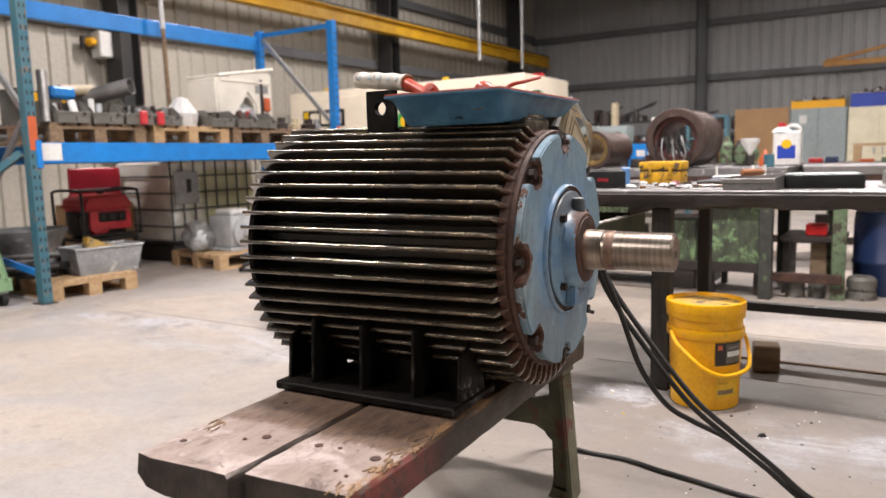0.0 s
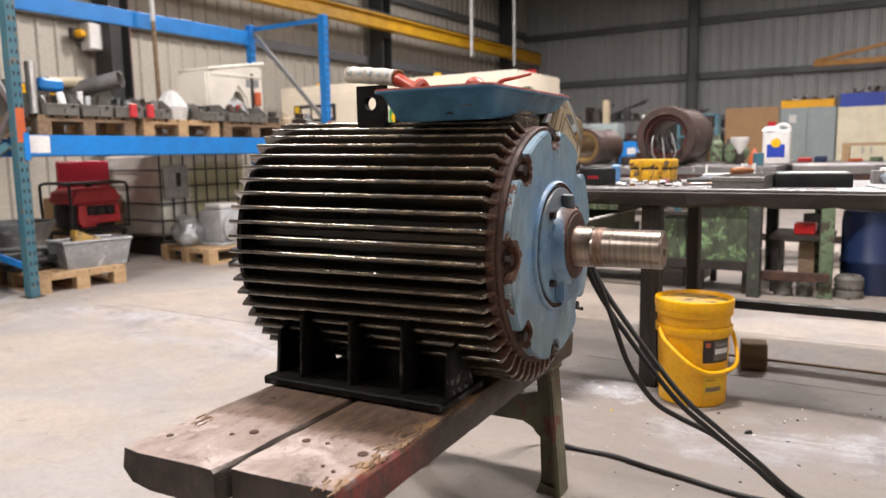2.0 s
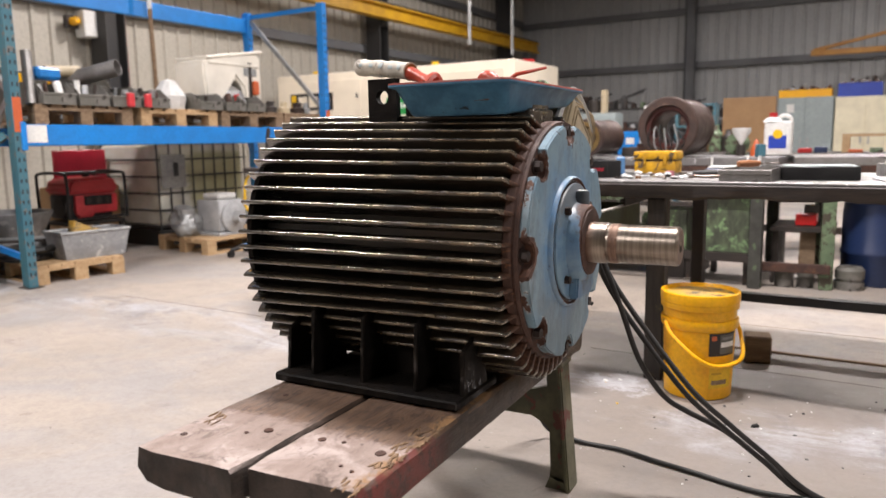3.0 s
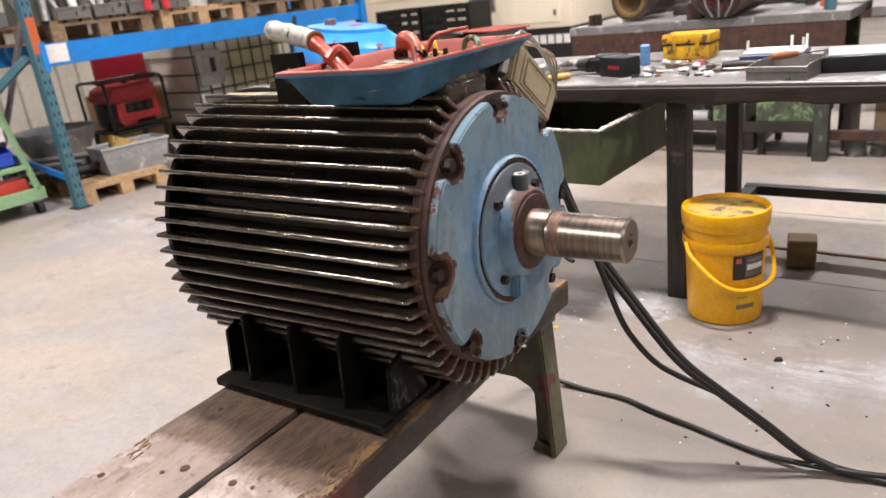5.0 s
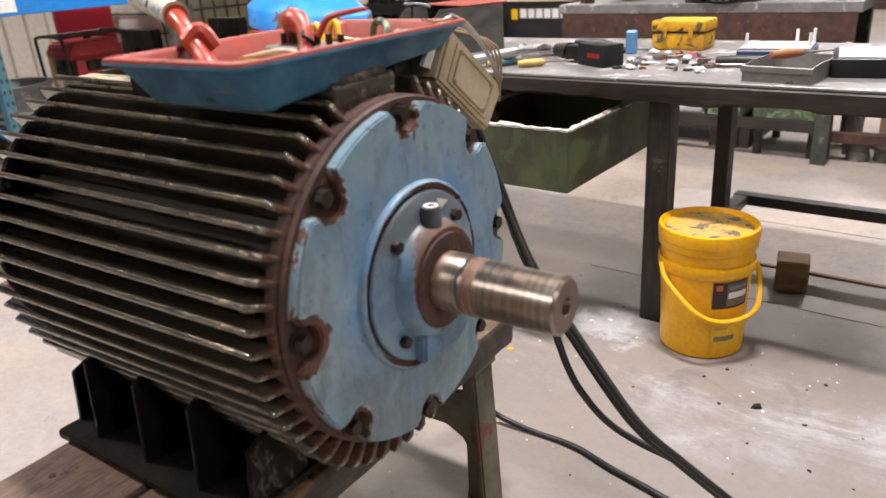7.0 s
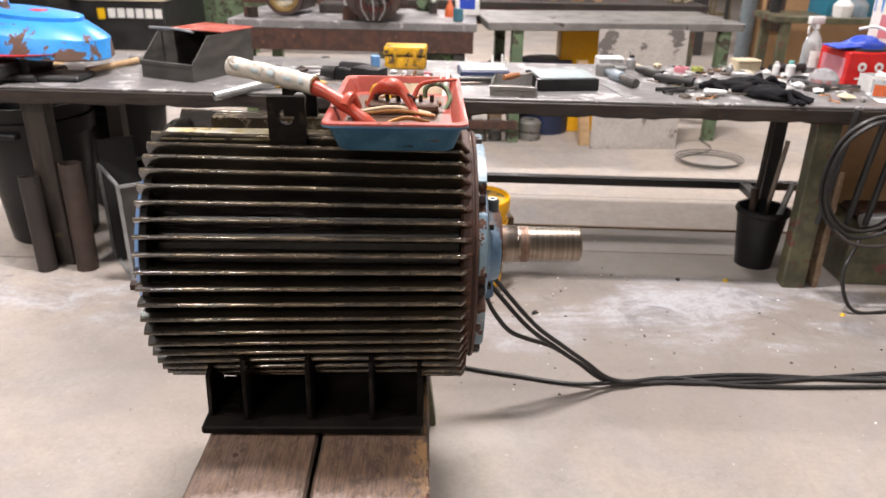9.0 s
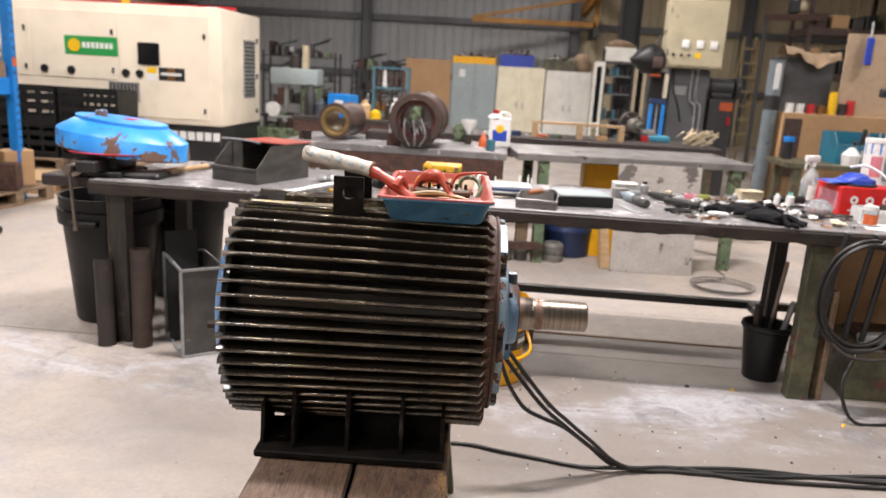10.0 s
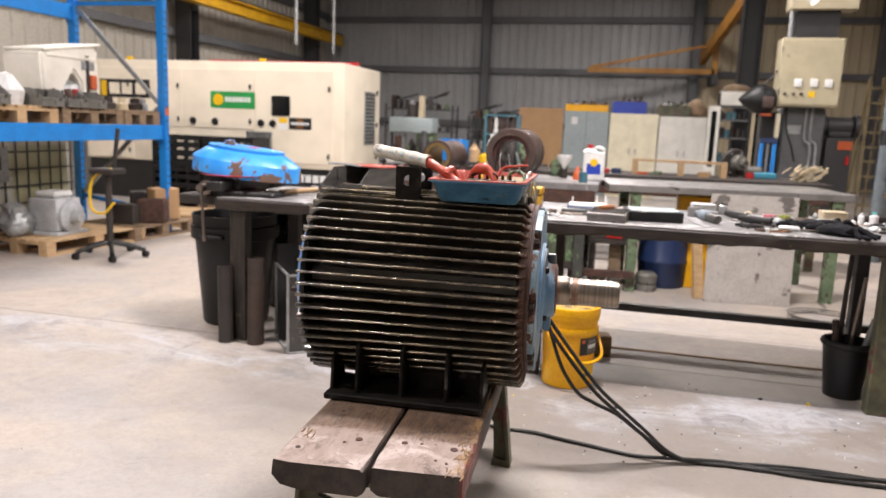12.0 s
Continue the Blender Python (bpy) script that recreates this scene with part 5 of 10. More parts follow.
for lx, w in ((-1.93, 0.10), (-0.213, 0.075), (1.44, 0.10)):
    part("leg", boxed(lx - w / 2, lx + w / 2, -0.435 if abs(lx) < 1 else -0.45, -0.36 if abs(lx) < 1 else -0.375, 0.0, BT - 0.073, 0.004), M["bench_leg"] if lx < 1 else M["cast_green"], bench)
for lx, w in ((-1.79, 0.07), (-0.135, 0.05), (1.42, 0.06)):
    part("rear_leg", boxed(lx - w / 2, lx + w / 2, -0.03, 0.04, 0.0, BT - 0.073, 0.004), M["dark_steel"] if lx < 1 else M["black"], bench)
part("stretcher", boxed(-0.165, 2.35, 0.275, 0.325, 0.222, 0.262), M["black"], bench)
for lx in (-0.135, 1.42):
    part("cross_tie", boxed(lx - 0.025, lx + 0.025, 0.0405, 0.2745, 0.224, 0.260), M["black"], bench)

# ---- small kinds of things ----
def pallet(at, turn=0.0, material="pine", L=1.2, W=0.8, label="pale pine shipping pallet"):
    """A timber pallet: three bottom boards, nine blocks, seven top boards; local x along its length."""
    p = thing("pallet", label, "pallet", at, turn, group="pallets")
    m = M[material]
    tops = 7
    for i in range(tops):
        y = -W / 2 + 0.05 + (W - 0.1) * i / (tops - 1)
        part("board", boxed(-L / 2, L / 2, y - 0.045, y + 0.045, 0.122, 0.144, 0.002), m, p)
    for x in (-L / 2 + 0.05, 0, L / 2 - 0.05):
        part("cross_board", boxed(x - 0.05, x + 0.05, -W / 2, W / 2, 0.10, 0.1215), m, p)
        for y in (-W / 2 + 0.05, 0, W / 2 - 0.05):
            part("block", boxed(x - 0.05, x + 0.05, y - 0.05, y + 0.05, 0.022, 0.0995, 0.002), m, p)
    for y in (-W / 2 + 0.05, 0, W / 2 - 0.05):
        part("bottom_board", boxed(-L / 2, L / 2, y - 0.05, y + 0.05, 0.0, 0.0215), m, p)
    return p


def open_bin(name, w, d, h, material, at, turn=0.0, label="", category="bin", front=0.45, t=0.004, group="", filler=None):
    """A stacking bin, open above, its front (-y) cut low and sloping."""
    b = thing(name, label, category, at, turn, group)
    m = M[material]
    part("base", boxed(-w / 2, w / 2, -d / 2, d / 2, 0, t), m, b)
    part("back_panel", boxed(-w / 2, w / 2, d / 2 - t, d / 2, t, h), m, b)
    part("front_panel", boxed(-w / 2, w / 2, -d / 2, -d / 2 + t, t, h * front), m, b)
    for s in (-1, 1):
        x0 = s * w / 2 - (t if s > 0 else 0)
        bm = bmesh.new()
        prism(bm, [(-d / 2 + t, t), (d / 2 - t, t), (d / 2 - t, h), (-d / 2 + d * 0.28, h), (-d / 2 + t, h * front)], t, lambda u, v, dd, x0=x0: Vector((x0 + dd, u, v)))
        part("side_panel", bm, m, b)
    rim = bmesh.new()
    box(rim, -w / 2 - 0.004, w / 2 + 0.004, -d / 2 - 0.005, -d / 2, h * front - 0.018, h * front, 0.002)
    part("lip", rim, M[material], b)
    if filler:
        rng = random.Random(int(1000 * (abs(at[0]) + abs(at[1]))))
        for k in range(5):
            a = (rng.uniform(-w / 2.6, w / 2.6), rng.uniform(-d / 3, d / 3), t)
            c = (a[0] + rng.uniform(-0.05, 0.05), a[1] + rng.uniform(-0.06, 0.06), h * rng.uniform(0.7, 1.15))
            part("scrap_part", rodded(a, c, rng.uniform(0.012, 0.03), seg=8), M[rng.choice(filler)], b)
    return b


def pipe(name, a, b, r, wall, material, label, category="pipe", seg=32):
    """A hollow tube from a to b."""
    a, b = Vector(a), Vector(b)
    L = (b - a).length
    bm = turned([(0, r - wall), (0, r), (L, r), (L, r - wall), (0, r - wall)], seg)
    ob = solid(name, bm, M[material], label, category)
    ob.matrix_basis = Matrix.Translation(a) @ (b - a).to_track_quat("Z", "Y").to_matrix().to_4x4()
    return ob


def screwdriver(at, turn, handle, length=0.22, group="hand tools"):
    s = thing("screwdriver", "screwdriver with a coloured plastic handle on the bench", "screwdriver", at, turn, group)
    part("grip", turned([(0, 0.0), (0.002, 0.010), (0.03, 0.014), (0.085, 0.013), (0.098, 0.008), (0.1, 0.0)], 12, "X", (0, 0, 0.0145)), M[handle], s)
    part("blade", rodded((0.098, 0, 0.0145), (length, 0, 0.0145), 0.0035, seg=8), M["steel"], s, "steel blade")
    return s


def spanner(at, turn, L=0.24, group="hand tools"):
    bm = bmesh.new()
    box(bm, 0.03, L - 0.03, -0.009, 0.009, 0.003, 0.012, 0.002)
    lathe(bm, [(0.0, 0.012), (0.0, 0.022), (0.013, 0.022), (0.013, 0.012), (0.0, 0.012)], 20, "Z", (L - 0.012, 0, 0))
    n = 14
    prism(bm, [(0.018 + 0.026 * math.cos(a), 0.026 * math.sin(a)) for a in [radians(35 + 290 * i / n) for i in range(n + 1)]][::-1] + [(0.018, -0.008), (0.03, 0.0), (0.018, 0.008)], 0.012, lambda u, v, d: Vector((0.045 - u, v, d)))
    return solid("spanner", bm, M["steel"], "worn steel combination spanner on the bench", "spanner", at, turn, group)


def pliers(at, turn, colour, group="hand tools"):
    p = thing("pliers", "pliers with coloured plastic grips lying on the bench", "pliers", at, turn, group)
    part("jaws", boxed(0.12, 0.19, -0.012, 0.012, 0.004, 0.018, 0.004), M["bolt"], p)
    part("grip", hosed([(0.12, 0.006, 0.011), (0.08, 0.022, 0.011), (0.0, 0.026, 0.011)], 0.008, 8, 4), M[colour], p)
    part("grip", hosed([(0.12, -0.006, 0.011), (0.08, -0.022, 0.011), (0.0, -0.026, 0.011)], 0.008, 8, 4), M[colour], p)
    return p


# ---- on the long bench ----
# pulled-out green drawer
M["drawer_green"] = surf("grimy_olive_drawer_paint", (0.085, 0.105, 0.045), (0.045, 0.05, 0.028), 0.5, grain=40, big=6, bump=0.25, wear=(0.075, 0.10, 0.045), wear_at=0.56, wear_scale=5, stretch=(1, 1, 0.5))
M["drawer_brown"] = surf("rusty_drawer_inside", (0.085, 0.05, 0.032), (0.045, 0.03, 0.022), 0.65, grain=50, big=9, bump=0.25)
M["bare_rim"] = surf("bare_worn_sheet_edge", (0.62, 0.60, 0.56), (0.40, 0.38, 0.35), 0.5, 0.2, grain=60, big=16, bump=0.15, wear=(0.10, 0.08, 0.05), wear_at=0.60, wear_scale=18)
dr = thing("drawer", "worn green steel drawer pulled out under the bench", "drawer", (-1.20, 2.95, 0.535))
for nm, a in (("front_panel", (-0.235, 0.235, -0.30, -0.292, 0.0, 0.185)), ("back_panel", (-0.235, 0.235, 0.30, 0.308, 0.0, 0.185)), ("side_panel", (-0.235, -0.229, -0.2915, 0.2995, 0.0, 0.185)), ("side_panel", (0.229, 0.235, -0.2915, 0.2995, 0.0, 0.185))):
    part(nm, boxed(*a), M["drawer_green"], dr)
part("base", boxed(-0.2285, 0.2285, -0.2915, 0.2995, 0.0, 0.006), M["drawer_brown"], dr)
for x in (-0.2275, 0.2275):
    part("liner", boxed(x - 0.001, x + 0.001, -0.29, 0.298, 0.0065, 0.182), M["drawer_brown"], dr, "rusty brown inner face")
part("liner", boxed(-0.226, 0.226, -0.2912, -0.2895, 0.0065, 0.182), M["drawer_brown"], dr, "rusty brown inner face")


def worn_rim(a, b, w, seed):
    """A folded sheet edge, dented and of uneven width."""
    rng = random.Random(seed)
    a, b = Vector(a), Vector(b)
    side = (b - a).normalized().cross(Vector((0, 0, 1)))
    n = 26
    bm = bmesh.new()
    loops = []
    for i in range(n + 1):
        p = a.lerp(b, i / n)
        k = w * rng.uniform(0.75, 1.15)
        z = rng.uniform(-0.0025, 0.002)
        loops.append([p - side * k / 2 + Vector((0, 0, z)), p + side * k / 2 + Vector((0, 0, z + rng.uniform(-0.001, 0.001))), p + side * k / 2 + Vector((0, 0, 0.006 + z)), p - side * k / 2 + Vector((0, 0, 0.006 + z))])
    loft(bm, loops, True, True)
    bmesh.ops.recalc_face_normals(bm, faces=bm.faces)
    return bm


for a, b, w, sd in (((-0.236, -0.293, 0.1875), (0.236, -0.293, 0.1875), 0.018, 3), ((0.230, -0.283, 0.1875), (0.230, 0.30, 0.1875), 0.022, 4), ((-0.230, -0.283, 0.1875), (-0.230, 0.30, 0.1875), 0.020, 5)):
    part("rim", worn_rim(a, b, w, sd), M["bare_rim"], dr, "bare worn rim", 0)
for dx in (-0.25, 0.243):
    part("runner", boxed(dx - 0.004, dx + 0.004, 0.05, 0.42, 0.192, 0.232), M["dark_steel"], dr)
for a, b, mm in (((-0.15, -0.2, 0.03), (0.12, -0.1, 0.05), "dark_steel"), ((-0.05, -0.25, 0.03), (0.08, 0.1, 0.03), "rust"), ((-0.18, 0.0, 0.03), (-0.02, 0.18, 0.06), "dark_steel"), ((-0.19, -0.24, 0.10), (0.02, -0.22, 0.12), "rust")):
    part("scrap_part", rodded(a, b, 0.02, seg=8), M[mm], dr)
for k, (x, y, a) in enumerate(((-0.10, -0.262, 12), (0.00, -0.258, -8), (-0.17, -0.25, 30))):
    o = part("paper_scrap", boxed(-0.045, 0.045, -0.022, 0.022, 0.0, 0.004, 0.001), M["bare_rim"], dr, "scrap of grubby paper")
    o.matrix_basis = pose(x, y, 0.172 + 0.006 * k, 14, 10 - 9 * k, a)

# chipped blue casting on a vice-like stand
cast = thing("blue_cover", "chipped bright blue cast cover resting on a black stand", "casting", (-2.62, 3.22, BT))
R = lambda a: 0.30 + 0.02 * math.cos(2 * a)
loops = []
for h, k in ((0.105, 1.0), (0.112, 1.02), (0.192, 1.0), (0.2, 0.98), (0.250, 0.74), (0.255, 0.70), (0.272, 0.70), (0.274, 0.60)):
    loops.append([(R(2 * math.pi * i / 24) * 1.05 * k * math.cos(2 * math.pi * i / 24), R(2 * math.pi * i / 24) * 0.8 * k * math.sin(2 * math.pi * i / 24), h - 0.10 * R(0) * k * math.cos(2 * math.pi * i / 24)) for i in range(24)])
bm = bmesh.new()
loft(bm, loops, True, False)
bmesh.ops.recalc_face_normals(bm, faces=bm.faces)
part("shell", bm, M["blue"], cast, smooth=28)
part("underside", turned([(0.112, 0.0), (0.112, 0.26), (0.118, 0.27), (0.118, 0.0)], 24), M["red"], cast, "dark red underside")
part("lug", boxed(-0.13, -0.09, -0.03, 0.03, 0.262, 0.315, 0.006), M["blue"], cast)
part("lug", boxed(-0.02, 0.06, 0.0, 0.06, 0.258, 0.275, 0.004), M["red"], cast)
vice = thing("bench_vice", "black iron bench vice with a hanging steel handle bar", "vice", (-2.66, 3.12, BT))
part("base", boxed(-0.14, 0.14, -0.12, 0.16, 0.0, 0.03, 0.008), M["black"], vice)
part("body", boxed(-0.07, 0.09, -0.06, 0.14, 0.03, 0.105, 0.012, 2), M["black"], vice)
part("slide", boxed(-0.05, 0.05, -0.20, -0.06, 0.03, 0.085, 0.006), M["black"], vice)
part("screw", turned([(-0.30, 0.0), (-0.30, 0.022), (-0.245, 0.024), (-0.24, 0.042), (-0.21, 0.042), (-0.205, 0.02), (-0.15, 0.02)], 20, "Y", (-0.08, 0.08, 0.045)), M["steel"], vice, "bright steel screw end")
part("handle_bar", rodded((-0.08, -0.20, 0.06), (-0.055, -0.215, -0.235), 0.009, seg=10), M["steel"], vice)
part("handle_knob", turned([(-0.015, 0.0), (-0.012, 0.012), (0.012, 0.012), (0.015, 0.0)], 12, "Z", (-0.054, -0.2155, -0.245)), M["steel"], vice)
part("overhang", boxed(-0.28, 0.02, -0.12, 0.05, -0.06, -0.001, 0.008), M["dark_steel"], vice)
part("jaw", boxed(0.10, 0.32, -0.1, 0.06, 0.0, 0.028, 0.01), M["black"], vice)

ham = thing("hammer", "hammer with a pale wooden handle lying on the bench", "hammer", (-2.40, 3.22, BT), 68)
part("handle", hosed([(0.0, 0, 0.017), (0.15, 0, 0.018), (0.30, 0, 0.02)], 0.015, 10, 4), M["pine"], ham)
part("head", turned([(-0.06, 0.0), (-0.06, 0.020), (-0.04, 0.022), (-0.03, 0.018), (0.03, 0.018), (0.055, 0.021), (0.058, 0.0)], 16, "Y", (0.32, 0, 0.023)), M["grey_steel"], ham, "dull steel head")

M["dusty_black"] = surf("dusty_black_plastic", (0.036, 0.034, 0.031), (0.075, 0.069, 0.062), 0.5, grain=60, big=7, bump=0.2, stretch=(1, 1, 3))
# black parts bin with a red sheet laid over its back
open_bin("parts_bin", 0.29, 0.42, 0.185, "dusty_black", (-1.92, 3.33, BT), -22, "dusty black plastic parts bin on the bench", "bin", 0.42, 0.006)
solid("red_sheet", boxed(-0.15, 0.15, -0.10, 0.13, 0, 0.008, 0.003), M["tray_red"], "faded red sheet lying over a black bin", "sheet", (-1.885, 3.43, BT + 0.1855), -22)
solid("scriber", hosed([(-0.16, 0.02, 0.0), (0, 0, 0.004), (0.13, -0.03, 0.0)], 0.006, 8, 4), M["galv"], "thin steel rod lying on the bin", "rod", (-2.0, 3.28, BT + 0.197), -20)

pipe("conduit", (-1.70, 2.85, BT - 0.005), (-1.40, 3.08, BT + 0.048), 0.019, 0.003, "galv", "short galvanised tube lying on the bench", "tube", 20)
solid("metal_sheet", boxed(-0.26, 0.26, -0.13, 0.13, 0, 0.012, 0.003), M["grey_steel"], "small thick grey steel sheet on the bench", "sheet", (-1.33, 3.62, BT), 4)
rag = thing("swarf_heap", "heap of crumpled foil and swarf on the bench", "scrap heap", (-1.52, 3.32, BT))
rng = random.Random(4)
for k in range(9):
    bm = bmesh.new()
    bmesh.ops.create_icosphere(bm, subdivisions=1, radius=0.03)
    for v in bm.verts:
        v.co = Vector((v.co.x * rng.uniform(0.7, 1.5), v.co.y * rng.uniform(0.7, 1.5), v.co.z * rng.uniform(0.3, 0.8)))
    o = part("scrap", bm, M["galv"] if k % 2 else M["bolt"], rag, smooth=0)
    o.location = (rng.uniform(-0.09, 0.09), rng.uniform(-0.08, 0.08), 0.016)

# cordless tool battery end, black with a red flash
M["tool_blue"] = surf("faded_blue_plastic", (0.10, 0.24, 0.46), (0.08, 0.19, 0.38), 0.45)
drl = thing("cordless_drill", "black cordless drill with a red-marked battery on the bench", "drill", (-1.15, 3.17, BT), -25)
part("battery", boxed(-0.02, 0.12, -0.045, 0.045, 0.0, 0.075, 0.008, 2), M["black_plastic"], drl)
part("flash", boxed(0.035, 0.10, -0.0462, -0.0451, 0.030, 0.044), M["dark_red"], drl, "red print bar")
part("motor_body", turned([(-0.13, 0.0), (-0.128, 0.032), (-0.02, 0.036), (0.03, 0.03), (0.035, 0.0)], 18, "X", (0, 0.05, 0.045)), M["black_plastic"], drl)
part("grip", boxed(-0.12, -0.02, -0.028, 0.028, 0.006, 0.06, 0.014, 2), M["black_plastic"], drl)
part("chuck", turned([(-0.2, 0.012), (-0.195, 0.024), (-0.14, 0.03), (-0.12, 0.03)], 18, "X", (0, 0, 0.034)), M["rubber"], drl)
for i, (x, y, a, c, L) in enumerate(((-1.48, 3.00, 62, "dirty_yellow", 0.24), (-1.52, 3.06, 55, "black_plastic", 0.3), (-1.44, 3.03, 70, "rack_teal", 0.26), (-1.56, 3.10, 48, "black_plastic", 0.22), (-1.36, 3.02, 40, "dirty_yellow", 0.2))):
    screwdriver((x, y, BT), a, c, L)
bar = solid("pry_bar", hosed([(0, 0, 0.012), (0.2, 0, 0.012), (0.42, 0.0, 0.014), (0.46, 0.01, 0.03)], 0.011, 8, 4), M["black"], "black steel pry bar lying on the bench", "bar", (-1.52, 3.24, BT), 24)
solid("blue_wedge", boxed(-0.020, 0.020, -0.02, 0.02, 0, 0.085, 0.006), M["tool_blue"], "small blue plastic holder on the bench", "holder", (-1.11, 3.42, BT), 20)

M["case_yellow"] = surf("grimy_yellow_plastic", (0.66, 0.36, 0.008), (0.46, 0.24, 0.010), 0.45, grain=50, big=14, bump=0.1, wear=(0.10, 0.065, 0.03), wear_at=0.58, wear_scale=22)
yc = thing("yellow_case", "small dirty yellow plastic case with a clasp lid", "case", (-0.98, 3.60, BT))
part("body", boxed(-0.10, 0.10, -0.065, 0.065, 0, 0.062, 0.012, 2), M["case_yellow"], yc)
part("lid", boxed(-0.104, 0.104, -0.069, 0.069, 0.066, 0.108, 0.012, 2), M["case_yellow"], yc)
part("seam", boxed(-0.098, 0.098, -0.063, 0.063, 0.0615, 0.0665), M["black"], yc)
for cx in (-0.05, 0.05):
    part("clasp", boxed(cx - 0.009, cx + 0.009, -0.072, -0.068, 0.045, 0.08, 0.001), M["case_yellow"], yc)
spanner((-0.77, 3.18, BT), 12, 0.26)
spanner((-0.98, 3.30, BT), 35, 0.16)
wr = thing("ratchet", "grey rubber-gripped ratchet lying on the bench", "ratchet", (-0.62, 3.22, BT), 5)
part("grip", turned([(-0.11, 0.0), (-0.108, 0.013), (-0.05, 0.018), (0.06, 0.016), (0.10, 0.01), (0.11, 0.0)], 14, "X", (0, 0, 0.018)), M["rubber"], wr)
part("head", turned([(0, 0.0), (0, 0.018), (0.022, 0.018), (0.022, 0.0)], 14, "Z", (-0.15, 0, 0.002)), M["steel"], wr)

nb = thing("note_pad", "white pad on a dark blue folder on the bench", "note pad", (-0.60, 3.44, BT), 6)
part("folder", boxed(-0.115, 0.115, -0.09, 0.09, 0.0, 0.034, 0.004), M["navy"], nb)
part("sheet", boxed(-0.105, 0.105, -0.08, 0.08, 0.0345, 0.042, 0.002), M["paper"], nb)
for px, py in ((-0.09, -0.06), (0.05, 0.05), (0.1, -0.05), (0.1, 0.07)):
    part("marker", rodded((px, py, 0.042), (px, py, 0.085), 0.005, seg=8), M["white"], nb)
open_bin("tool_tray", 0.19, 0.24, 0.05, "grey_steel", (-0.47, 3.08, BT), -6, "shallow grey steel tray holding a wood-handled knife", "tray", 0.9, 0.004)
M["handle_wood"] = surf("reddish_handle_wood", (0.36, 0.15, 0.06), (0.26, 0.10, 0.04), 0.5, grain=60, big=20, bump=0.1)
kn = thing("knife", "knife with an orange-brown handle lying in a tray", "knife", (-0.52, 3.03, BT + 0.052), 48)
part("grip", turned([(0, 0.0), (0.004, 0.012), (0.05, 0.015), (0.1, 0.011), (0.105, 0.0)], 12, "X", (0, 0, 0.013)), M["handle_wood"], kn)
part("blade", boxed(0.10, 0.2, -0.01, 0.01, 0.011, 0.014), M["steel"], kn)
cs = thing("flat_case", "flat black instrument case with paper on top", "case", (-0.255, 3.22, BT), 10)
part("body", boxed(-0.135, 0.135, -0.12, 0.12, 0, 0.052, 0.006, 2), M["black_plastic"], cs)
part("paper", boxed(-0.12, 0.13, -0.10, 0.115, 0.0525, 0.055), M["cab_grey"], cs)
solid("steel_rule", boxed(-0.02, 0.02, -0.13, 0.13, 0, 0.004), M["galv"], "flat galvanised steel strip on the bench", "strip", (-0.02, 3.14, BT), 12)
M["tool_grey"] = surf("pale_grey_tool_plastic", (0.24, 0.29, 0.33), (0.18, 0.22, 0.25), 0.4, grain=60, big=14, bump=0.08, wear=(0.05, 0.05, 0.05), wear_at=0.62, wear_scale=24)
M["milky"] = surf("milky_white_plastic", (0.66, 0.66, 0.65), (0.58, 0.58, 0.57), 0.35, grain=40, big=9, bump=0.06)
M["pink"] = surf("faded_pink_plastic", (0.55, 0.20, 0.24), (0.48, 0.17, 0.20), 0.5)
M["lime"] = surf("lime_green_tape", (0.34, 0.38, 0.09), (0.28, 0.30, 0.07), 0.5)
M["aqua"] = surf("aqua_plastic_cap", (0.16, 0.50, 0.46), (0.14, 0.44, 0.40), 0.4)
gun = thing("power_tool", "pale grey cordless tool with a black grip lying on its side", "power tool", (0.025, 3.35, BT), -73)
gun.scale = (0.62, 0.72, 0.72)
part("body", turned([(-0.20, 0.0), (-0.195, 0.018), (-0.12, 0.022), (-0.10, 0.034), (0.02, 0.036), (0.05, 0.030), (0.06, 0.0)], 18, "X", (0, 0, 0.037)), M["tool_grey"], gun)
part("grip", turned([(0.055, 0.0), (0.06, 0.026), (0.14, 0.030), (0.24, 0.032), (0.262, 0.026), (0.265, 0.0)], 16, "X", (0, 0, 0.034)), M["dusty_black"], gun, "dull black rubber grip")
part("trigger", boxed(0.02, 0.055, 0.028, 0.05, 0.02, 0.05, 0.006, 2), M["black"], gun)
part("battery", boxed(-0.28, -0.20, -0.05, 0.06, 0.0, 0.075, 0.01, 2), M["grey_steel"], gun, "pale grey battery")
for x, y, a in ((0.20, 3.48, -62), (0.27, 3.30, -40), (0.93, 3.70, 12)):
    tl = thing("grinder_tool", "small dark hand tool with a rounded grip on the bench", "hand tool", (x, y, BT), a, group="hand tools")
    part("grip", turned([(-0.10, 0.0), (-0.097, 0.016), (-0.04, 0.021), (0.05, 0.019), (0.09, 0.024), (0.10, 0.0)], 14, "X", (0, 0, 0.025)), M["rubber"], tl)
    part("head", turned([(0.0, 0.0), (0.0, 0.024), (0.03, 0.026), (0.042, 0.018), (0.042, 0.0)], 16, "Z", (0.118, 0, 0.003)), M["galv"], tl)
for x, y, a, c in ((0.16, 3.12, 20, "black_plastic"), (0.30, 3.18, 75, "rubber"), (0.98, 3.30, 8, "rubber"), (0.84, 3.44, -30, "black_plastic")):
    pliers((x, y, BT), a, c)
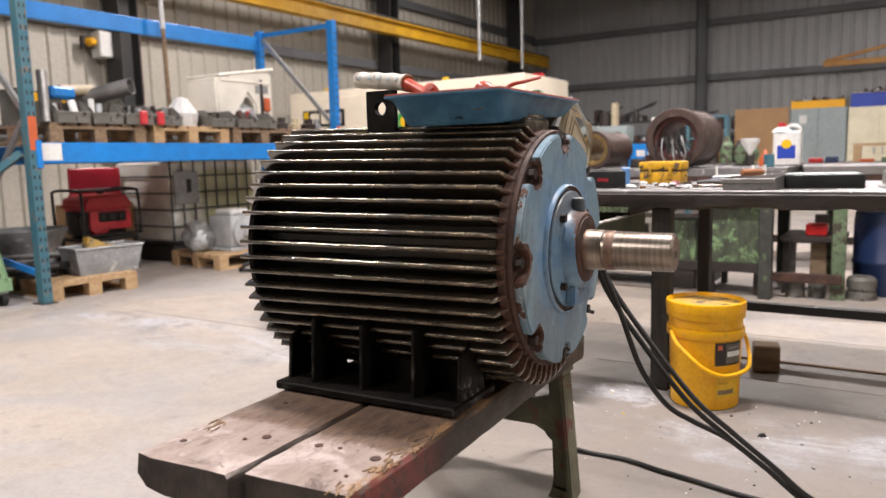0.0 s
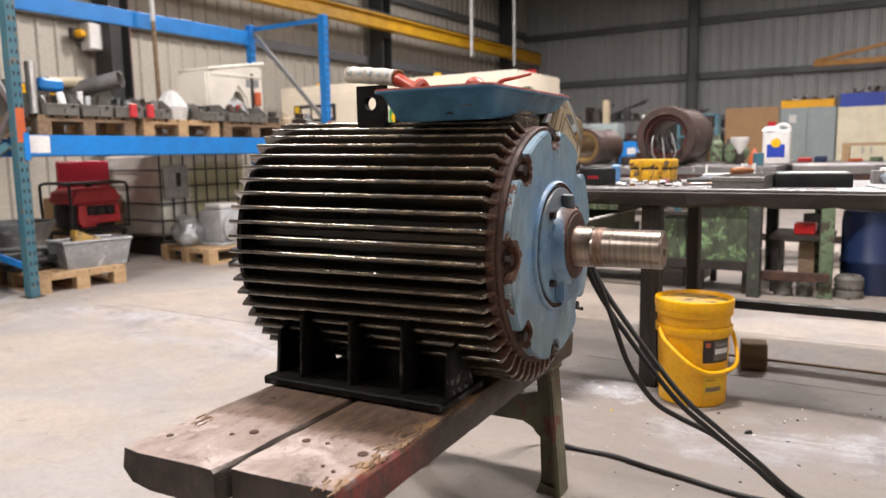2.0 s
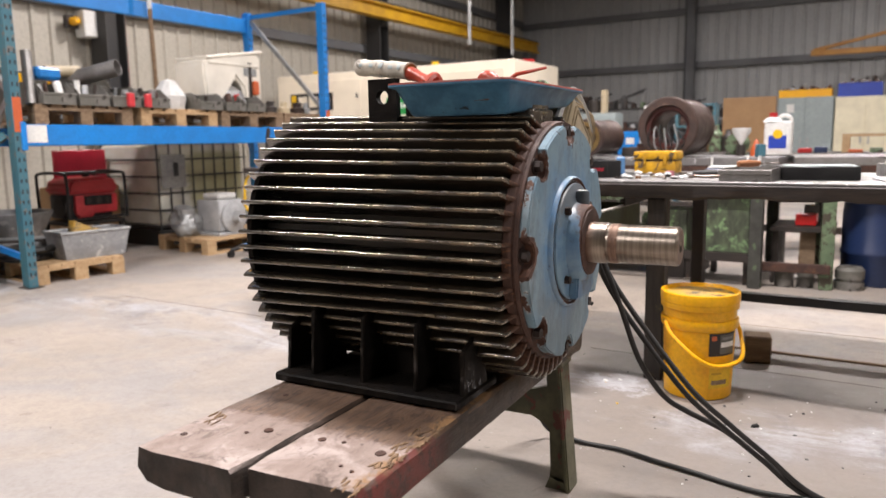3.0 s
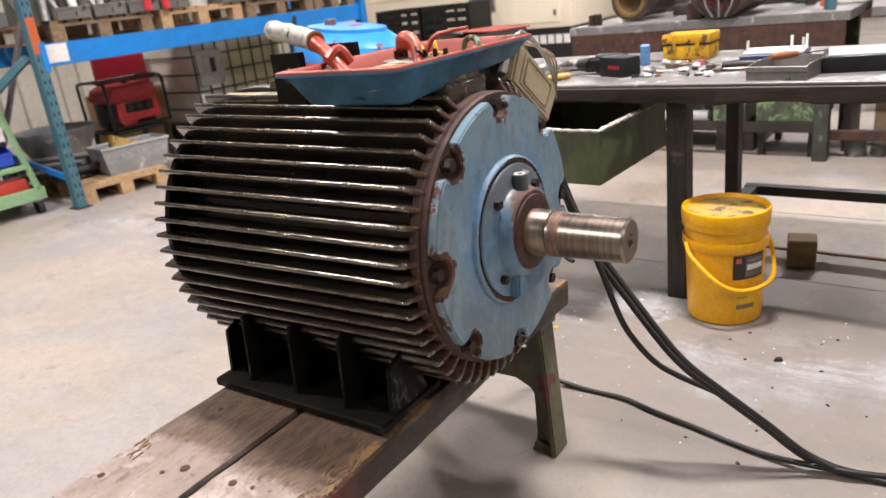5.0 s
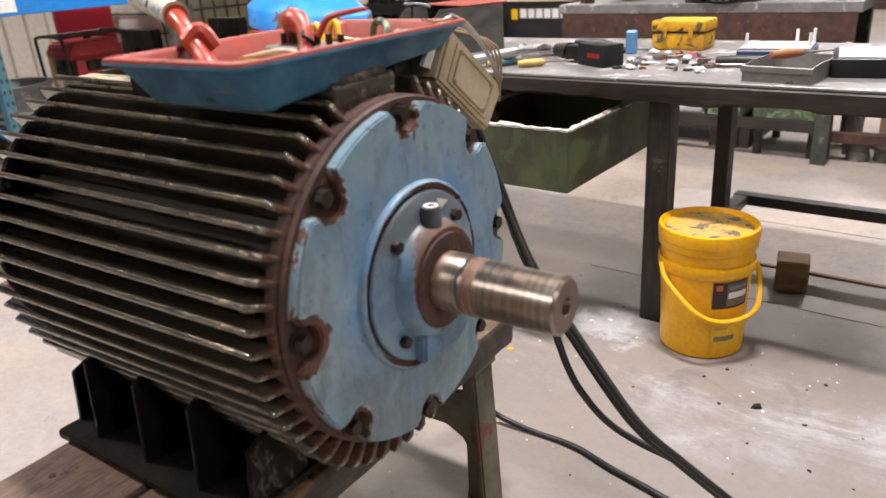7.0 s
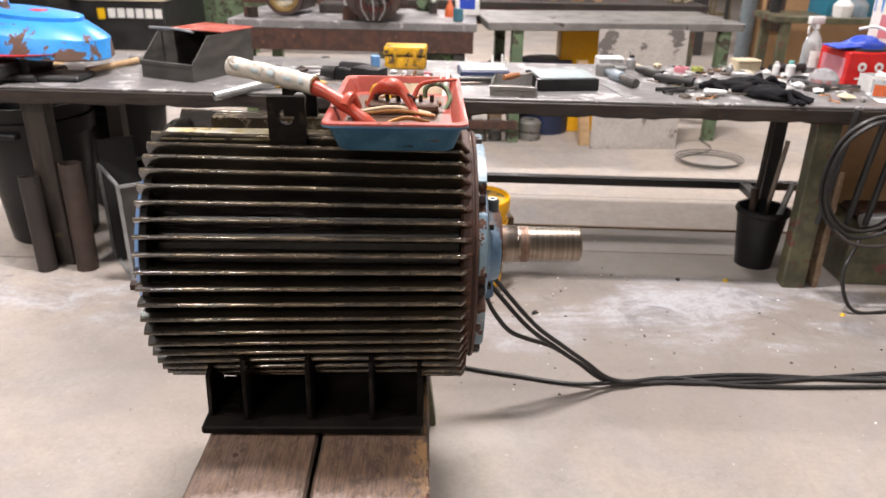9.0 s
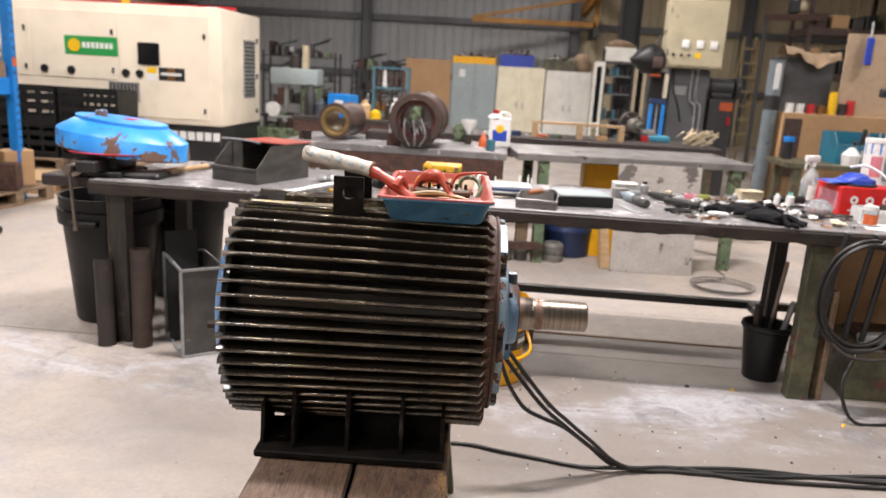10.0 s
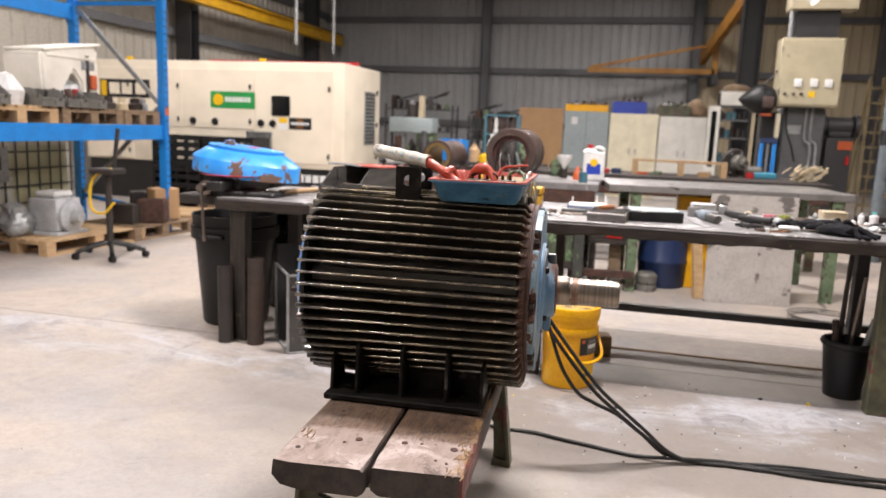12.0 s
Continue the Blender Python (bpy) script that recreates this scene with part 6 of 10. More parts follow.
for x, y, a, c, L in ((0.02, 3.62, 10, "galv", 0.22), (0.22, 3.60, -70, "black_plastic", 0.2), (0.86, 3.20, 30, "black_plastic", 0.24), (0.34, 3.10, -8, "milky", 0.18), (0.70, 3.52, 160, "galv", 0.2), (0.95, 3.48, 190, "black_plastic", 0.22)):
    screwdriver((x, y, BT), a, c, L)
spanner((0.86, 3.30, BT), -10, 0.22)
spanner((0.22, 3.02, BT), 14, 0.17)


def hex_nut(at, r, turn, m):
    hexa = [(r * math.cos(radians(60 * i)), r * math.sin(radians(60 * i))) for i in range(6)]
    bm = bmesh.new()
    prism(bm, hexa, r * 0.9, lambda u, v, d: Vector((u, v, d)))
    ob = solid("hex_nut", bm, M[m], "loose hexagon nut lying on the bench", "nut", at, turn, group="bench clutter")
    part("thread_hole", turned([(r * 0.9, 0.0), (r * 0.9 + 0.0006, r * 0.5), (r * 0.9, r * 0.5)], 12), M["black"], ob)


def machine_screw(at, L, turn, m):
    bm = turned([(0, 0.0), (0, 0.0075), (0.008, 0.0075), (0.008, 0.004), (L, 0.0038), (L, 0.0)], 8, "X", (0, 0, 0.0078))
    solid("machine_screw", bm, M[m], "loose machine screw lying on the bench", "screw", at, turn, group="bench clutter")


def steel_ring(at, r, m):
    bm = turned([(0, r * 0.62), (0, r), (r * 0.45, r), (r * 0.45, r * 0.62), (0, r * 0.62)], 18)
    solid("bearing_ring", bm, M[m], "loose steel ring lying on the bench", "ring", at, 0, group="bench clutter")


def crumpled(at, size, seed, m, name="crumpled_paper", label="crumpled scrap of pale paper on the bench", category="paper"):
    bm = bmesh.new()
    bmesh.ops.create_icosphere(bm, subdivisions=2, radius=size)
    for v in bm.verts:
        k = 1 + 0.55 * noise.noise(v.co * (1.6 / size) + Vector((seed, seed * 2.1, 0)))
        v.co = Vector((v.co.x * k * 1.2, v.co.y * k, v.co.z * k * 0.55))
    low = min(v.co.z for v in bm.verts)
    for v in bm.verts:
        v.co.z -= low
    solid(name, bm, M[m], label, category, at, 40 * seed, group="bench clutter", smooth=0)


def cable_tie(at, turn, m):
    bm = hosed([(0, 0, 0.004), (0.03, 0.02, 0.012), (0.07, 0.0, 0.004), (0.10, -0.03, 0.008), (0.14, -0.01, 0.004)], 0.0032, 6, 4)
    solid("wire_offcut", bm, M[m], "bent wire offcut lying on the bench", "wire", at, turn, group="bench clutter")


def little_bottle(at, r, h, body, cap):
    t = thing("small_bottle", "small plastic bottle standing among the tools", "bottle", at, 0, "bench clutter")
    part("bottle", turned([(0, 0), (0, r), (h * 0.7, r), (h * 0.82, r * 0.5), (h * 0.84, 0)], 16), M[body], t)
    part("cap", turned([(h * 0.842, 0), (h * 0.842, r * 0.6), (h, r * 0.55), (h, 0)], 14), M[cap], t)


def tape_roll(at, r, m):
    bm = turned([(0, r * 0.6), (0, r), (0.022, r), (0.022, r * 0.6), (0, r * 0.6)], 22)
    solid("tape_roll", bm, M[m], "roll of coloured tape lying on the bench", "tape", at, 0, group="bench clutter")


def small_carton(at, w, d, h, turn, m):
    t = thing("small_carton", "small worn card box on the bench", "carton", at, turn, "bench clutter")
    part("body", boxed(-w / 2, w / 2, -d / 2, d / 2, 0, h, 0.003), M[m], t)
    part("flap", boxed(-w / 2 + 0.004, w / 2 - 0.004, -d / 2 - 0.012, -d / 2 - 0.001, h - 0.006, h - 0.003), M[m], t)


rng = random.Random(11)
for k in range(38):
    at = (rng.uniform(-1.04, -0.68), rng.uniform(3.08, 3.44), BT)
    m = rng.choice(["steel", "copper", "galv", "dark_steel", "milky", "steel", "cream", "galv", "rust"])
    if k % 4 == 0:
        hex_nut(at, rng.uniform(0.008, 0.013), rng.uniform(0, 60), m)
    elif k % 4 == 1:
        steel_ring(at, rng.uniform(0.010, 0.020), m)
    elif k % 4 == 2:
        machine_screw(at, rng.uniform(0.03, 0.06), rng.uniform(0, 360), m)
    else:
        crumpled(at, rng.uniform(0.010, 0.018), k, "milky")
tape_roll((-0.86, 3.36, BT), 0.016, "pink")
small_carton((0.04, 3.70, BT), 0.13, 0.09, 0.06, 4, "milky")
small_carton((0.74, 3.76, BT), 0.13, 0.08, 0.055, 8, "cream")
small_carton((0.97, 3.50, BT), 0.08, 0.06, 0.03, 30, "milky")
tape_roll((0.395, 3.66, BT), 0.036, "pink")
tape_roll((0.475, 3.67, BT), 0.030, "lime")
tape_roll((0.315, 3.40, BT), 0.022, "sticker_yellow")
little_bottle((0.905, 3.60, BT), 0.022, 0.075, "milky", "aqua")
little_bottle((0.86, 3.66, BT), 0.017, 0.06, "milky", "milky")
little_bottle((0.62, 3.62, BT), 0.016, 0.05, "galv", "milky")
little_bottle((0.15, 3.70, BT), 0.024, 0.07, "galv", "black")
rng = random.Random(23)
for k in range(96):
    x = rng.uniform(0.10, 1.02)
    y = rng.uniform(2.99, 3.78)
    if 0.38 < x < 0.80 and y < 3.38 or (x < 0.2 and y < 3.72):
        continue
    at = (x, y, BT)
    m = rng.choice(["galv", "steel", "milky", "milky", "bolt", "dark_steel", "copper", "grey_steel", "galv"])
    kind = rng.choice(["nut", "screw", "ring", "paper", "wire", "screw", "paper"])
    if kind == "nut":
        hex_nut(at, rng.uniform(0.010, 0.018), rng.uniform(0, 60), m)
    elif kind == "screw":
        machine_screw(at, rng.uniform(0.03, 0.08), rng.uniform(0, 360), m)
    elif kind == "ring":
        steel_ring(at, rng.uniform(0.014, 0.03), m)
    elif kind == "wire":
        cable_tie(at, rng.uniform(0, 360), rng.choice(["milky", "copper", "rubber", "galv"]))
    else:
        crumpled(at, rng.uniform(0.014, 0.028), k, rng.choice(["milky", "paper", "galv", "cream"]))


# black work gloves dropped in a heap, one hanging over the edge
def work_glove(at, turn, lengths, drop, seed):
    g = thing("work_glove", "crumpled black fabric work glove with a white label", "glove", at, turn, "gloves")
    bm = bmesh.new()
    bmesh.ops.create_uvsphere(bm, u_segments=24, v_segments=14, radius=1.0)
    for v in bm.verts:
        k = 1 + 0.30 * noise.noise(v.co * 1.9 + Vector((seed, 0, 0))) + 0.12 * noise.noise(v.co * 5 + Vector((0, seed, 0)))
        v.co = Vector((v.co.x * 0.095 * k, v.co.y * 0.062 * k, max(-0.018, v.co.z * 0.030 * k) + 0.020))
    part("palm", bm, M["cloth"], g, smooth=80)
    for i, L in enumerate(lengths):
        a = radians(38 - 19 * i)
        bend = 0.016 * math.sin(seed + 2.3 * i)
        pts = [(0.05, 0.040 - 0.02 * i, 0.022), (0.09, 0.048 - 0.024 * i, 0.030 + bend), (0.09 + L * 0.5 * math.cos(a), 0.048 - 0.024 * i + L * 0.5 * math.sin(a), 0.018 + 0.4 * bend - drop * 0.15), (0.09 + L * math.cos(a), 0.048 - 0.024 * i + L * math.sin(a), 0.013 - drop)]
        part("finger", hosed(pts, lambda t, i=i: 0.0125 * (1.0 - 0.25 * t) * (1 + 0.16 * math.sin(13 * t + i)), 10, 6), M["cloth"], g, smooth=80)
    cuff = [(-0.075, 0.012, 0.022), (-0.11, 0.0, 0.024), (-0.15, -0.012, 0.016)]
    part("cuff", hosed(cuff, lambda t: 0.026 * (1 + 0.2 * math.sin(9 * t)) * (1 - 0.55 * t), 14, 6), M["cloth"], g, smooth=80)
    return g


GZ = BT + 0.002
ga = work_glove((0.50, 3.20, GZ), -6, (0.07, 0.085, 0.08, 0.07, 0.05), 0.0, 1.0)
part("maker_label", boxed(-0.03, 0.005, -0.058, -0.054, 0.004, 0.018, 0.002), M["paper"], ga, "white sewn label")
work_glove((0.60, 3.06, GZ), -38, (0.06, 0.085, 0.085, 0.08, 0.06), 0.006, 4.2)
work_glove((0.60, 3.27, GZ), 22, (0.06, 0.075, 0.08, 0.07, 0.05), 0.0, 7.7)

# trigger spray bottle
M["clear_plastic"] = Net("clear_plastic").set(Base_Color=(0.75, 0.78, 0.8), Roughness=0.12, Transmission_Weight=0.75, IOR=1.3)
sp = thing("spray_bottle", "clear plastic trigger spray bottle with a white head", "spray bottle", (1.05, 3.74, BT), 20)
part("bottle", turned([(0, 0.0), (0.0, 0.042), (0.006, 0.046), (0.13, 0.046), (0.17, 0.034), (0.20, 0.015), (0.215, 0.014)], 24), M["clear_plastic"], sp)
curved_label(-140, -20, 0.03, 0.11, 0.0468, 0.0468, M["paper"], sp)
part("collar", turned([(0.212, 0.0), (0.212, 0.017), (0.235, 0.017), (0.235, 0.0)], 16), M["white"], sp)
part("head", boxed(-0.05, 0.035, -0.014, 0.014, 0.235, 0.272, 0.006, 2), M["white"], sp)
part("trigger", hosed([(-0.03, 0, 0.237), (-0.045, 0, 0.215), (-0.042, 0, 0.19)], 0.006, 8, 4), M["white"], sp)
# red carton with white rings
M["carton_red"] = surf("glossy_red_carton", (0.62, 0.022, 0.020), (0.55, 0.018, 0.018), 0.32, grain=20, big=6, bump=0.04, wear=(0.60, 0.45, 0.42), wear_at=0.70, wear_scale=16)
rb = thing("red_carton", "bright red carton with white ring marks on the bench", "carton", (1.205, 3.53, BT), 5)
part("body", boxed(-0.145, 0.145, -0.125, 0.125, 0, 0.15, 0.004), M["carton_red"], rb)
for cx in (-0.075, 0.005, 0.09):
    part("ring_mark", turned([(-0.1275, 0.009), (-0.1275, 0.021), (-0.1255, 0.021), (-0.1255, 0.009)], 20, "Y", (cx, 0, 0.085)), M["paper"], rb)
    part("print_bar", boxed(cx - 0.025, cx + 0.025, -0.1266, -0.1254, 0.028, 0.036), M["paper"], rb)
part("side_print", boxed(-0.1466, -0.1454, -0.10, 0.10, 0.03, 0.12), M["pink"], rb)
bc = thing("peaked_hat", "crumpled bright blue peaked hat lying on the red carton", "hat", (1.165, 3.51, BT + 0.151), 6)
bc.scale = (0.86, 0.85, 0.8)
bm = bmesh.new()
bmesh.ops.create_uvsphere(bm, u_segments=26, v_segments=16, radius=1.0)
for v in bm.verts:
    k = 1 + 0.22 * noise.noise(v.co * 2.2 + Vector((3, 0, 0))) + 0.10 * noise.noise(v.co * 6.0)
    v.co = Vector((v.co.x * 0.115 * k + 0.02, v.co.y * 0.095 * k, max(0.0, v.co.z * 0.075 * k)))
part("crown", bm, M["blue_plastic"], bc, smooth=70)
bm = bmesh.new()
bmesh.ops.create_grid(bm, x_segments=14, y_segments=8, size=0.5)
for v in bm.verts:
    u, w = v.co.x + 0.5, v.co.y
    v.co = Vector((-0.20 + 0.14 * u + 0.10 * w * w, w * 0.17, 0.018 + 0.03 * (0.25 - w * w) + 0.01 * u))
bmesh.ops.solidify(bm, geom=bm.faces[:], thickness=0.005)
part("peak", bm, M["blue_plastic"], bc, smooth=70)
part("sweat_band", turned([(0.0, 0.10), (0.0, 0.122), (0.014, 0.120), (0.014, 0.10)], 28, "Z", (0.02, 0, 0)), M["black"], bc, "black band")
solid("white_strip", hosed([(-0.06, 0, 0.085), (0.02, -0.03, 0.095), (0.10, -0.10, 0.03), (0.17, -0.125, -0.09), (0.20, -0.13, -0.13)], 0.007, 8, 5), M["white"], "white plastic tie draped over the red carton", "tie", (1.21, 3.53, BT + 0.155), 4)
tb = thing("wipes_tub", "white and blue plastic wipes tub", "tub", (1.385, 3.745, BT))
part("body", turned([(0, 0), (0, 0.066), (0.36, 0.071), (0.36, 0.0)], 28), M["white"], tb)
curved_label(0, 359.9, 0.30, 0.358, 0.0712, 0.0722, M["rack_blue"], tb, "band")
curved_label(-140, -95, 0.18, 0.29, 0.0698, 0.0708, M["pink"], tb, "print_mark")
curved_label(-85, -50, 0.16, 0.29, 0.0694, 0.0708, M["tool_grey"], tb, "print_mark")
part("lid", turned([(0.36, 0.0), (0.36, 0.074), (0.383, 0.074), (0.385, 0.0)], 28), M["white"], tb)
open_bin("clear_box", 0.30, 0.12, 0.07, "milky", (1.26, 3.29, BT), 5, "low milky plastic box of small parts", "box", 0.95, 0.004, "", ["galv", "bolt", "milky"])
jr = thing("jar", "small glass jar with an orange label", "jar", (1.10, 3.13, BT))
part("glass", turned([(0, 0), (0, 0.036), (0.075, 0.036), (0.08, 0.03), (0.08, 0.0)], 20), M["clear_plastic"], jr)
curved_label(-160, 20, 0.012, 0.06, 0.0365, 0.0365, M["orange"], jr)
part("lid", turned([(0.08, 0), (0.08, 0.033), (0.098, 0.033), (0.098, 0)], 20), M["white"], jr)
solid("crumpled_bag", turned([(0, 0.0), (0.0, 0.06), (0.04, 0.07), (0.075, 0.04), (0.085, 0.0)], 9), M["clear_plastic"], "crumpled clear plastic bag on the bench", "bag", (0.96, 3.36, BT), smooth=0)
solid("paper_sheet", boxed(-0.15, 0.15, -0.1, 0.1, 0.0, 0.002), M["paper"], "white paper sheet on the bench", "paper", (1.22, 3.10, BT), -12)
part("bolt_head", rodded((1.64, -0.475, BT - 0.03), (1.64, -0.482, BT - 0.03), 0.016, seg=12), M["galv"], bench)

# ---- under the long bench ----
bin_big = thing("dust_bin", "large black plastic dustbin under the bench end", "dustbin", (-2.78, 3.36, 0.0))
part("body", turned([(0, 0.0), (0.0, 0.195), (0.01, 0.202), (0.54, 0.245), (0.545, 0.268), (0.62, 0.272), (0.625, 0.258), (0.68, 0.262), (0.69, 0.265), (0.69, 0.25), (0.02, 0.19), (0.02, 0.0)], 40), M["black_plastic"], bin_big)
part("handle", boxed(-0.08, 0.08, -0.30, -0.26, 0.56, 0.585, 0.008), M["black_plastic"], bin_big)
copy_thing(bin_big, pose(-2.60, 3.88, 0.0))
M["brown_steel"] = surf("brown_scaled_steel", (0.05, 0.03, 0.022), (0.032, 0.022, 0.018), 0.6, grain=60, big=8, bump=0.25)
pipe("steel_tube", (-2.58, 2.90, 0.0), (-2.60, 2.93, 0.44), 0.042, 0.005, "dark_steel", "dark steel tube standing against the bench leg", "tube", 24)
pipe("steel_tube", (-2.405, 2.925, 0.0), (-2.41, 2.945, 0.50), 0.048, 0.005, "brown_steel", "rusty brown steel tube standing by the bench leg", "tube", 24)
bm = bmesh.new()
beam(bm, (-2.24, 3.06, 0.0), (-2.30, 3.16, 0.56), 0.16, 0.02, 0.003)
solid("steel_offcut", bm, M["black"], "black steel offcut leaning under the bench", "offcut", smooth=0)
M["dull_sheet"] = surf("dull_sheet_steel", (0.04, 0.038, 0.035), (0.075, 0.07, 0.066), 0.4, 0.1, grain=50, big=5, bump=0.15, wear=(0.3, 0.28, 0.24), wear_at=0.62, wear_scale=5)
fr = thing("sheet_hopper", "open rectangular duct of grey sheet steel standing on the floor", "duct", (-2.175, 3.02, 0.0), -53)
bm = bmesh.new()
for a in ((-0.187, 0.187, 0.096, 0.10, 0.0, 0.45), (-0.187, -0.183, -0.096, 0.096, 0.0, 0.45), (0.183, 0.187, -0.096, 0.096, 0.0, 0.45)):
    box(bm, *a)
part("sheet", bm, M["dull_sheet"], fr)
bm = bmesh.new()
for z in (0.006, 0.444):
    for a, b in (((-0.187, -0.10, z), (0.187, -0.10, z)), ((-0.187, 0.103, z), (0.187, 0.103, z)), ((-0.189, -0.098, z), (-0.189, 0.098, z)), ((0.189, -0.098, z), (0.189, 0.098, z))):
        beam(bm, a, b, 0.014, 0.012)
for sx in (-0.184, 0.184):
    beam(bm, (sx, -0.102, 0.0), (sx, -0.102, 0.45), 0.014, 0.014)
part("edge_frame", bm, M["galv"], fr, "bright steel edge")
tub = thing("black_tub", "black plastic bucket holding scrap rods under the bench", "bucket", (0.75, 3.22, 0.0))
part("body", turned([(0, 0.0), (0.0, 0.085), (0.262, 0.112), (0.267, 0.122), (0.284, 0.122), (0.284, 0.112), (0.05, 0.085), (0.05, 0.0)], 32), M["black_plastic"], tub)
for a, b, r, mm in (((0, 0, 0.1), (0.04, -0.02, 0.62), 0.010, "steel"), ((-0.04, 0.02, 0.1), (-0.02, 0.04, 0.72), 0.012, "dark_steel"), ((0.05, 0.0, 0.1), (0.10, -0.03, 0.42), 0.014, "galv"), ((-0.05, -0.03, 0.1), (-0.08, -0.05, 0.40), 0.016, "bolt")):
    part("scrap_rod", rodded(a, b, r, seg=10), M[mm], tub)
solid("bin_liner", turned([(0.262, 0.118), (0.272, 0.126), (0.288, 0.122), (0.294, 0.112)], 22), M["black_plastic"], "black bag edge hanging over the bucket", "bag", (0.75, 3.22, 0.0), smooth=0)
solid("timber_block", boxed(-0.055, 0.055, -0.055, 0.055, 0, 0.12, 0.006), M["old_pine"], "dark rough timber block on the floor", "block", (-0.475, 3.47, 0.0), 12)
# hanging cable coil and crates at the bench's far end
coil = thing("cable_coil", "coil of grey cable hung from the bench end", "cable coil", (1.0, 2.86, 0.54))
for k in range(5):
    rr = 0.21 + 0.012 * (k % 3)
    pts = [(rr * math.cos(2 * math.pi * i / 18) * 0.86, -0.012 * k + 0.004 * math.sin(i * 2), 0.02 + rr * math.sin(2 * math.pi * i / 18) * 1.12 + 0.012 * (k % 2)) for i in range(19)]
    part("loop", hosed(pts, 0.008, 8, 3), M["dark_steel"] if k % 2 else M["rubber"], coil)
part("tail", hosed([(-0.15, -0.03, -0.16), (-0.05, -0.08, -0.24), (0.12, -0.08, -0.24), (0.25, -0.06, -0.16)], 0.008, 8, 6), M["dark_steel"], coil)
part("tail", hosed([(0.0, -0.05, -0.24), (-0.06, -0.10, -0.38), (0.0, -0.14, -0.525), (0.2, -0.12, -0.53)], 0.008, 8, 6), M["rubber"], coil)
for sx in (-0.10, 0.02, 0.10):
    part("strap", hosed([(sx, 0.02, 0.30), (sx - 0.02, 0.03, 0.1), (sx - 0.05, 0.03, -0.2)], 0.014, 8, 4), M["black"], coil)
part("hook", hosed([(0.05, -0.01, 0.36), (0.05, -0.03, 0.30), (0.03, -0.03, 0.27)], 0.006, 8, 4), M["galv"], coil)
cb = thing("tool_crate", "dark green steel crate with scrap under the bench end", "crate", (1.36, 3.15, 0.0))
part("body", boxed(-0.28, 0.30, -0.14, 0.25, 0.0, 0.26, 0.006), M["cast_green"], cb)
part("scrap", boxed(-0.2, 0.22, -0.10, 0.2, 0.261, 0.30, 0.02), M["rust"], cb)
part("scrap_tube", rodded((-0.24, -0.1, 0.30), (0.1, -0.12, 0.34), 0.03, seg=12), M["galv"], cb)
solid("timber_board", boxed(-0.012, 0.012, -0.12, 0.12, 0, 0.55, 0.003), M["old_pine"], "rough timber board leaning on the green bench leg", "board", (0.93, 3.08, 0.0), 6)
solid("fibre_board", boxed(-0.25, 0.25, -0.008, 0.008, 0, 0.72), M["board"], "brown fibre board standing under the bench", "board", (1.30, 3.48, 0.0), 2)

# ---- second row of benches ----
B2 = 0.872


def steel_bench(x0, x1, y0, y1, z, top, leg, label, rail=True, turn=0.0, inset=0.12, end_leg=""):
    b = thing("work_bench", label, "workbench", ((x0 + x1) / 2, (y0 + y1) / 2, 0.0), turn, group="back benches")
    hx, hy = (x1 - x0) / 2, (y1 - y0) / 2
    part("top", boxed(-hx, hx, -hy, hy, z - 0.055, z, 0.004), M[top], b)
    for lx in (-hx + inset, hx - 0.12):
        for ly in (-hy + 0.06, hy - 0.06):
            part("leg", boxed(lx - 0.04, lx + 0.04, ly - 0.04, ly + 0.04, 0, z - 0.056, 0.003), M[end_leg if end_leg and lx > 0 else leg], b)
    if rail:
        part("apron", boxed(-hx + 0.02, hx - 0.02, -hy + 0.005, -hy + 0.018, z - 0.20, z - 0.056), M["rust"], b, "dark rusty steel apron")
        part("rail", boxed(-hx + 0.16, hx - 0.16, -hy + 0.04, -hy + 0.08, 0.17, 0.23), M["dark_steel"], b)
    return b


M["grimy_leg"] = surf("grimy_grey_green_paint", (0.055, 0.058, 0.05), (0.035, 0.034, 0.03), 0.5, grain=40, big=9, bump=0.25, wear=(0.10, 0.15, 0.08), wear_at=0.60, wear_scale=12)
M["mottled_green"] = surf("mottled_green_paint", (0.10, 0.135, 0.075), (0.045, 0.05, 0.036), 0.5, grain=50, big=13, bump=0.25, wear=(0.17, 0.27, 0.13), wear_at=0.55, wear_scale=9, stretch=(1, 1, 0.45))
steel_bench(-2.35, -0.62, 5.12, 6.05, B2, "bench_top", "green_paint", "dark steel workbench with green legs carrying stator rings", end_leg="grimy_leg")
steel_bench(-0.60, 1.28, 5.36, 6.22, B2, "grey_steel", "pale_green", "pale steel workbench with green legs, mostly clear", False, 7.5, 0.22)
tcb = thing("tool_cupboard", "mottled green steel cupboard under the bench", "cupboard", (-0.95, 5.24, 0.0))
part("body", boxed(-0.18, 0.175, -0.01, 0.5, 0.21, 0.80, 0.006), M["mottled_green"], tcb)
part("door", boxed(-0.165, 0.16, -0.024, -0.0105, 0.225, 0.785, 0.004), M["mottled_green"], tcb)
for x in (-0.15, 0.145):
    for y in (0.03, 0.46):
        part("leg", boxed(x - 0.02, x + 0.02, y - 0.02, y + 0.02, 0.0, 0.2095), M["dark_steel"], tcb)
ls = thing("low_shelf", "dark steel shelf board low under the bench", "shelf", (-1.60, 5.62, 0.0))
part("board", boxed(-0.62, 0.44, -0.30, 0.33, 0.15, 0.18), M["dark_steel"], ls)
for x in (-0.58, 0.40):
    part("bearer", boxed(x - 0.03, x + 0.03, -0.28, 0.30, 0.0, 0.1495), M["dark_steel"], ls)
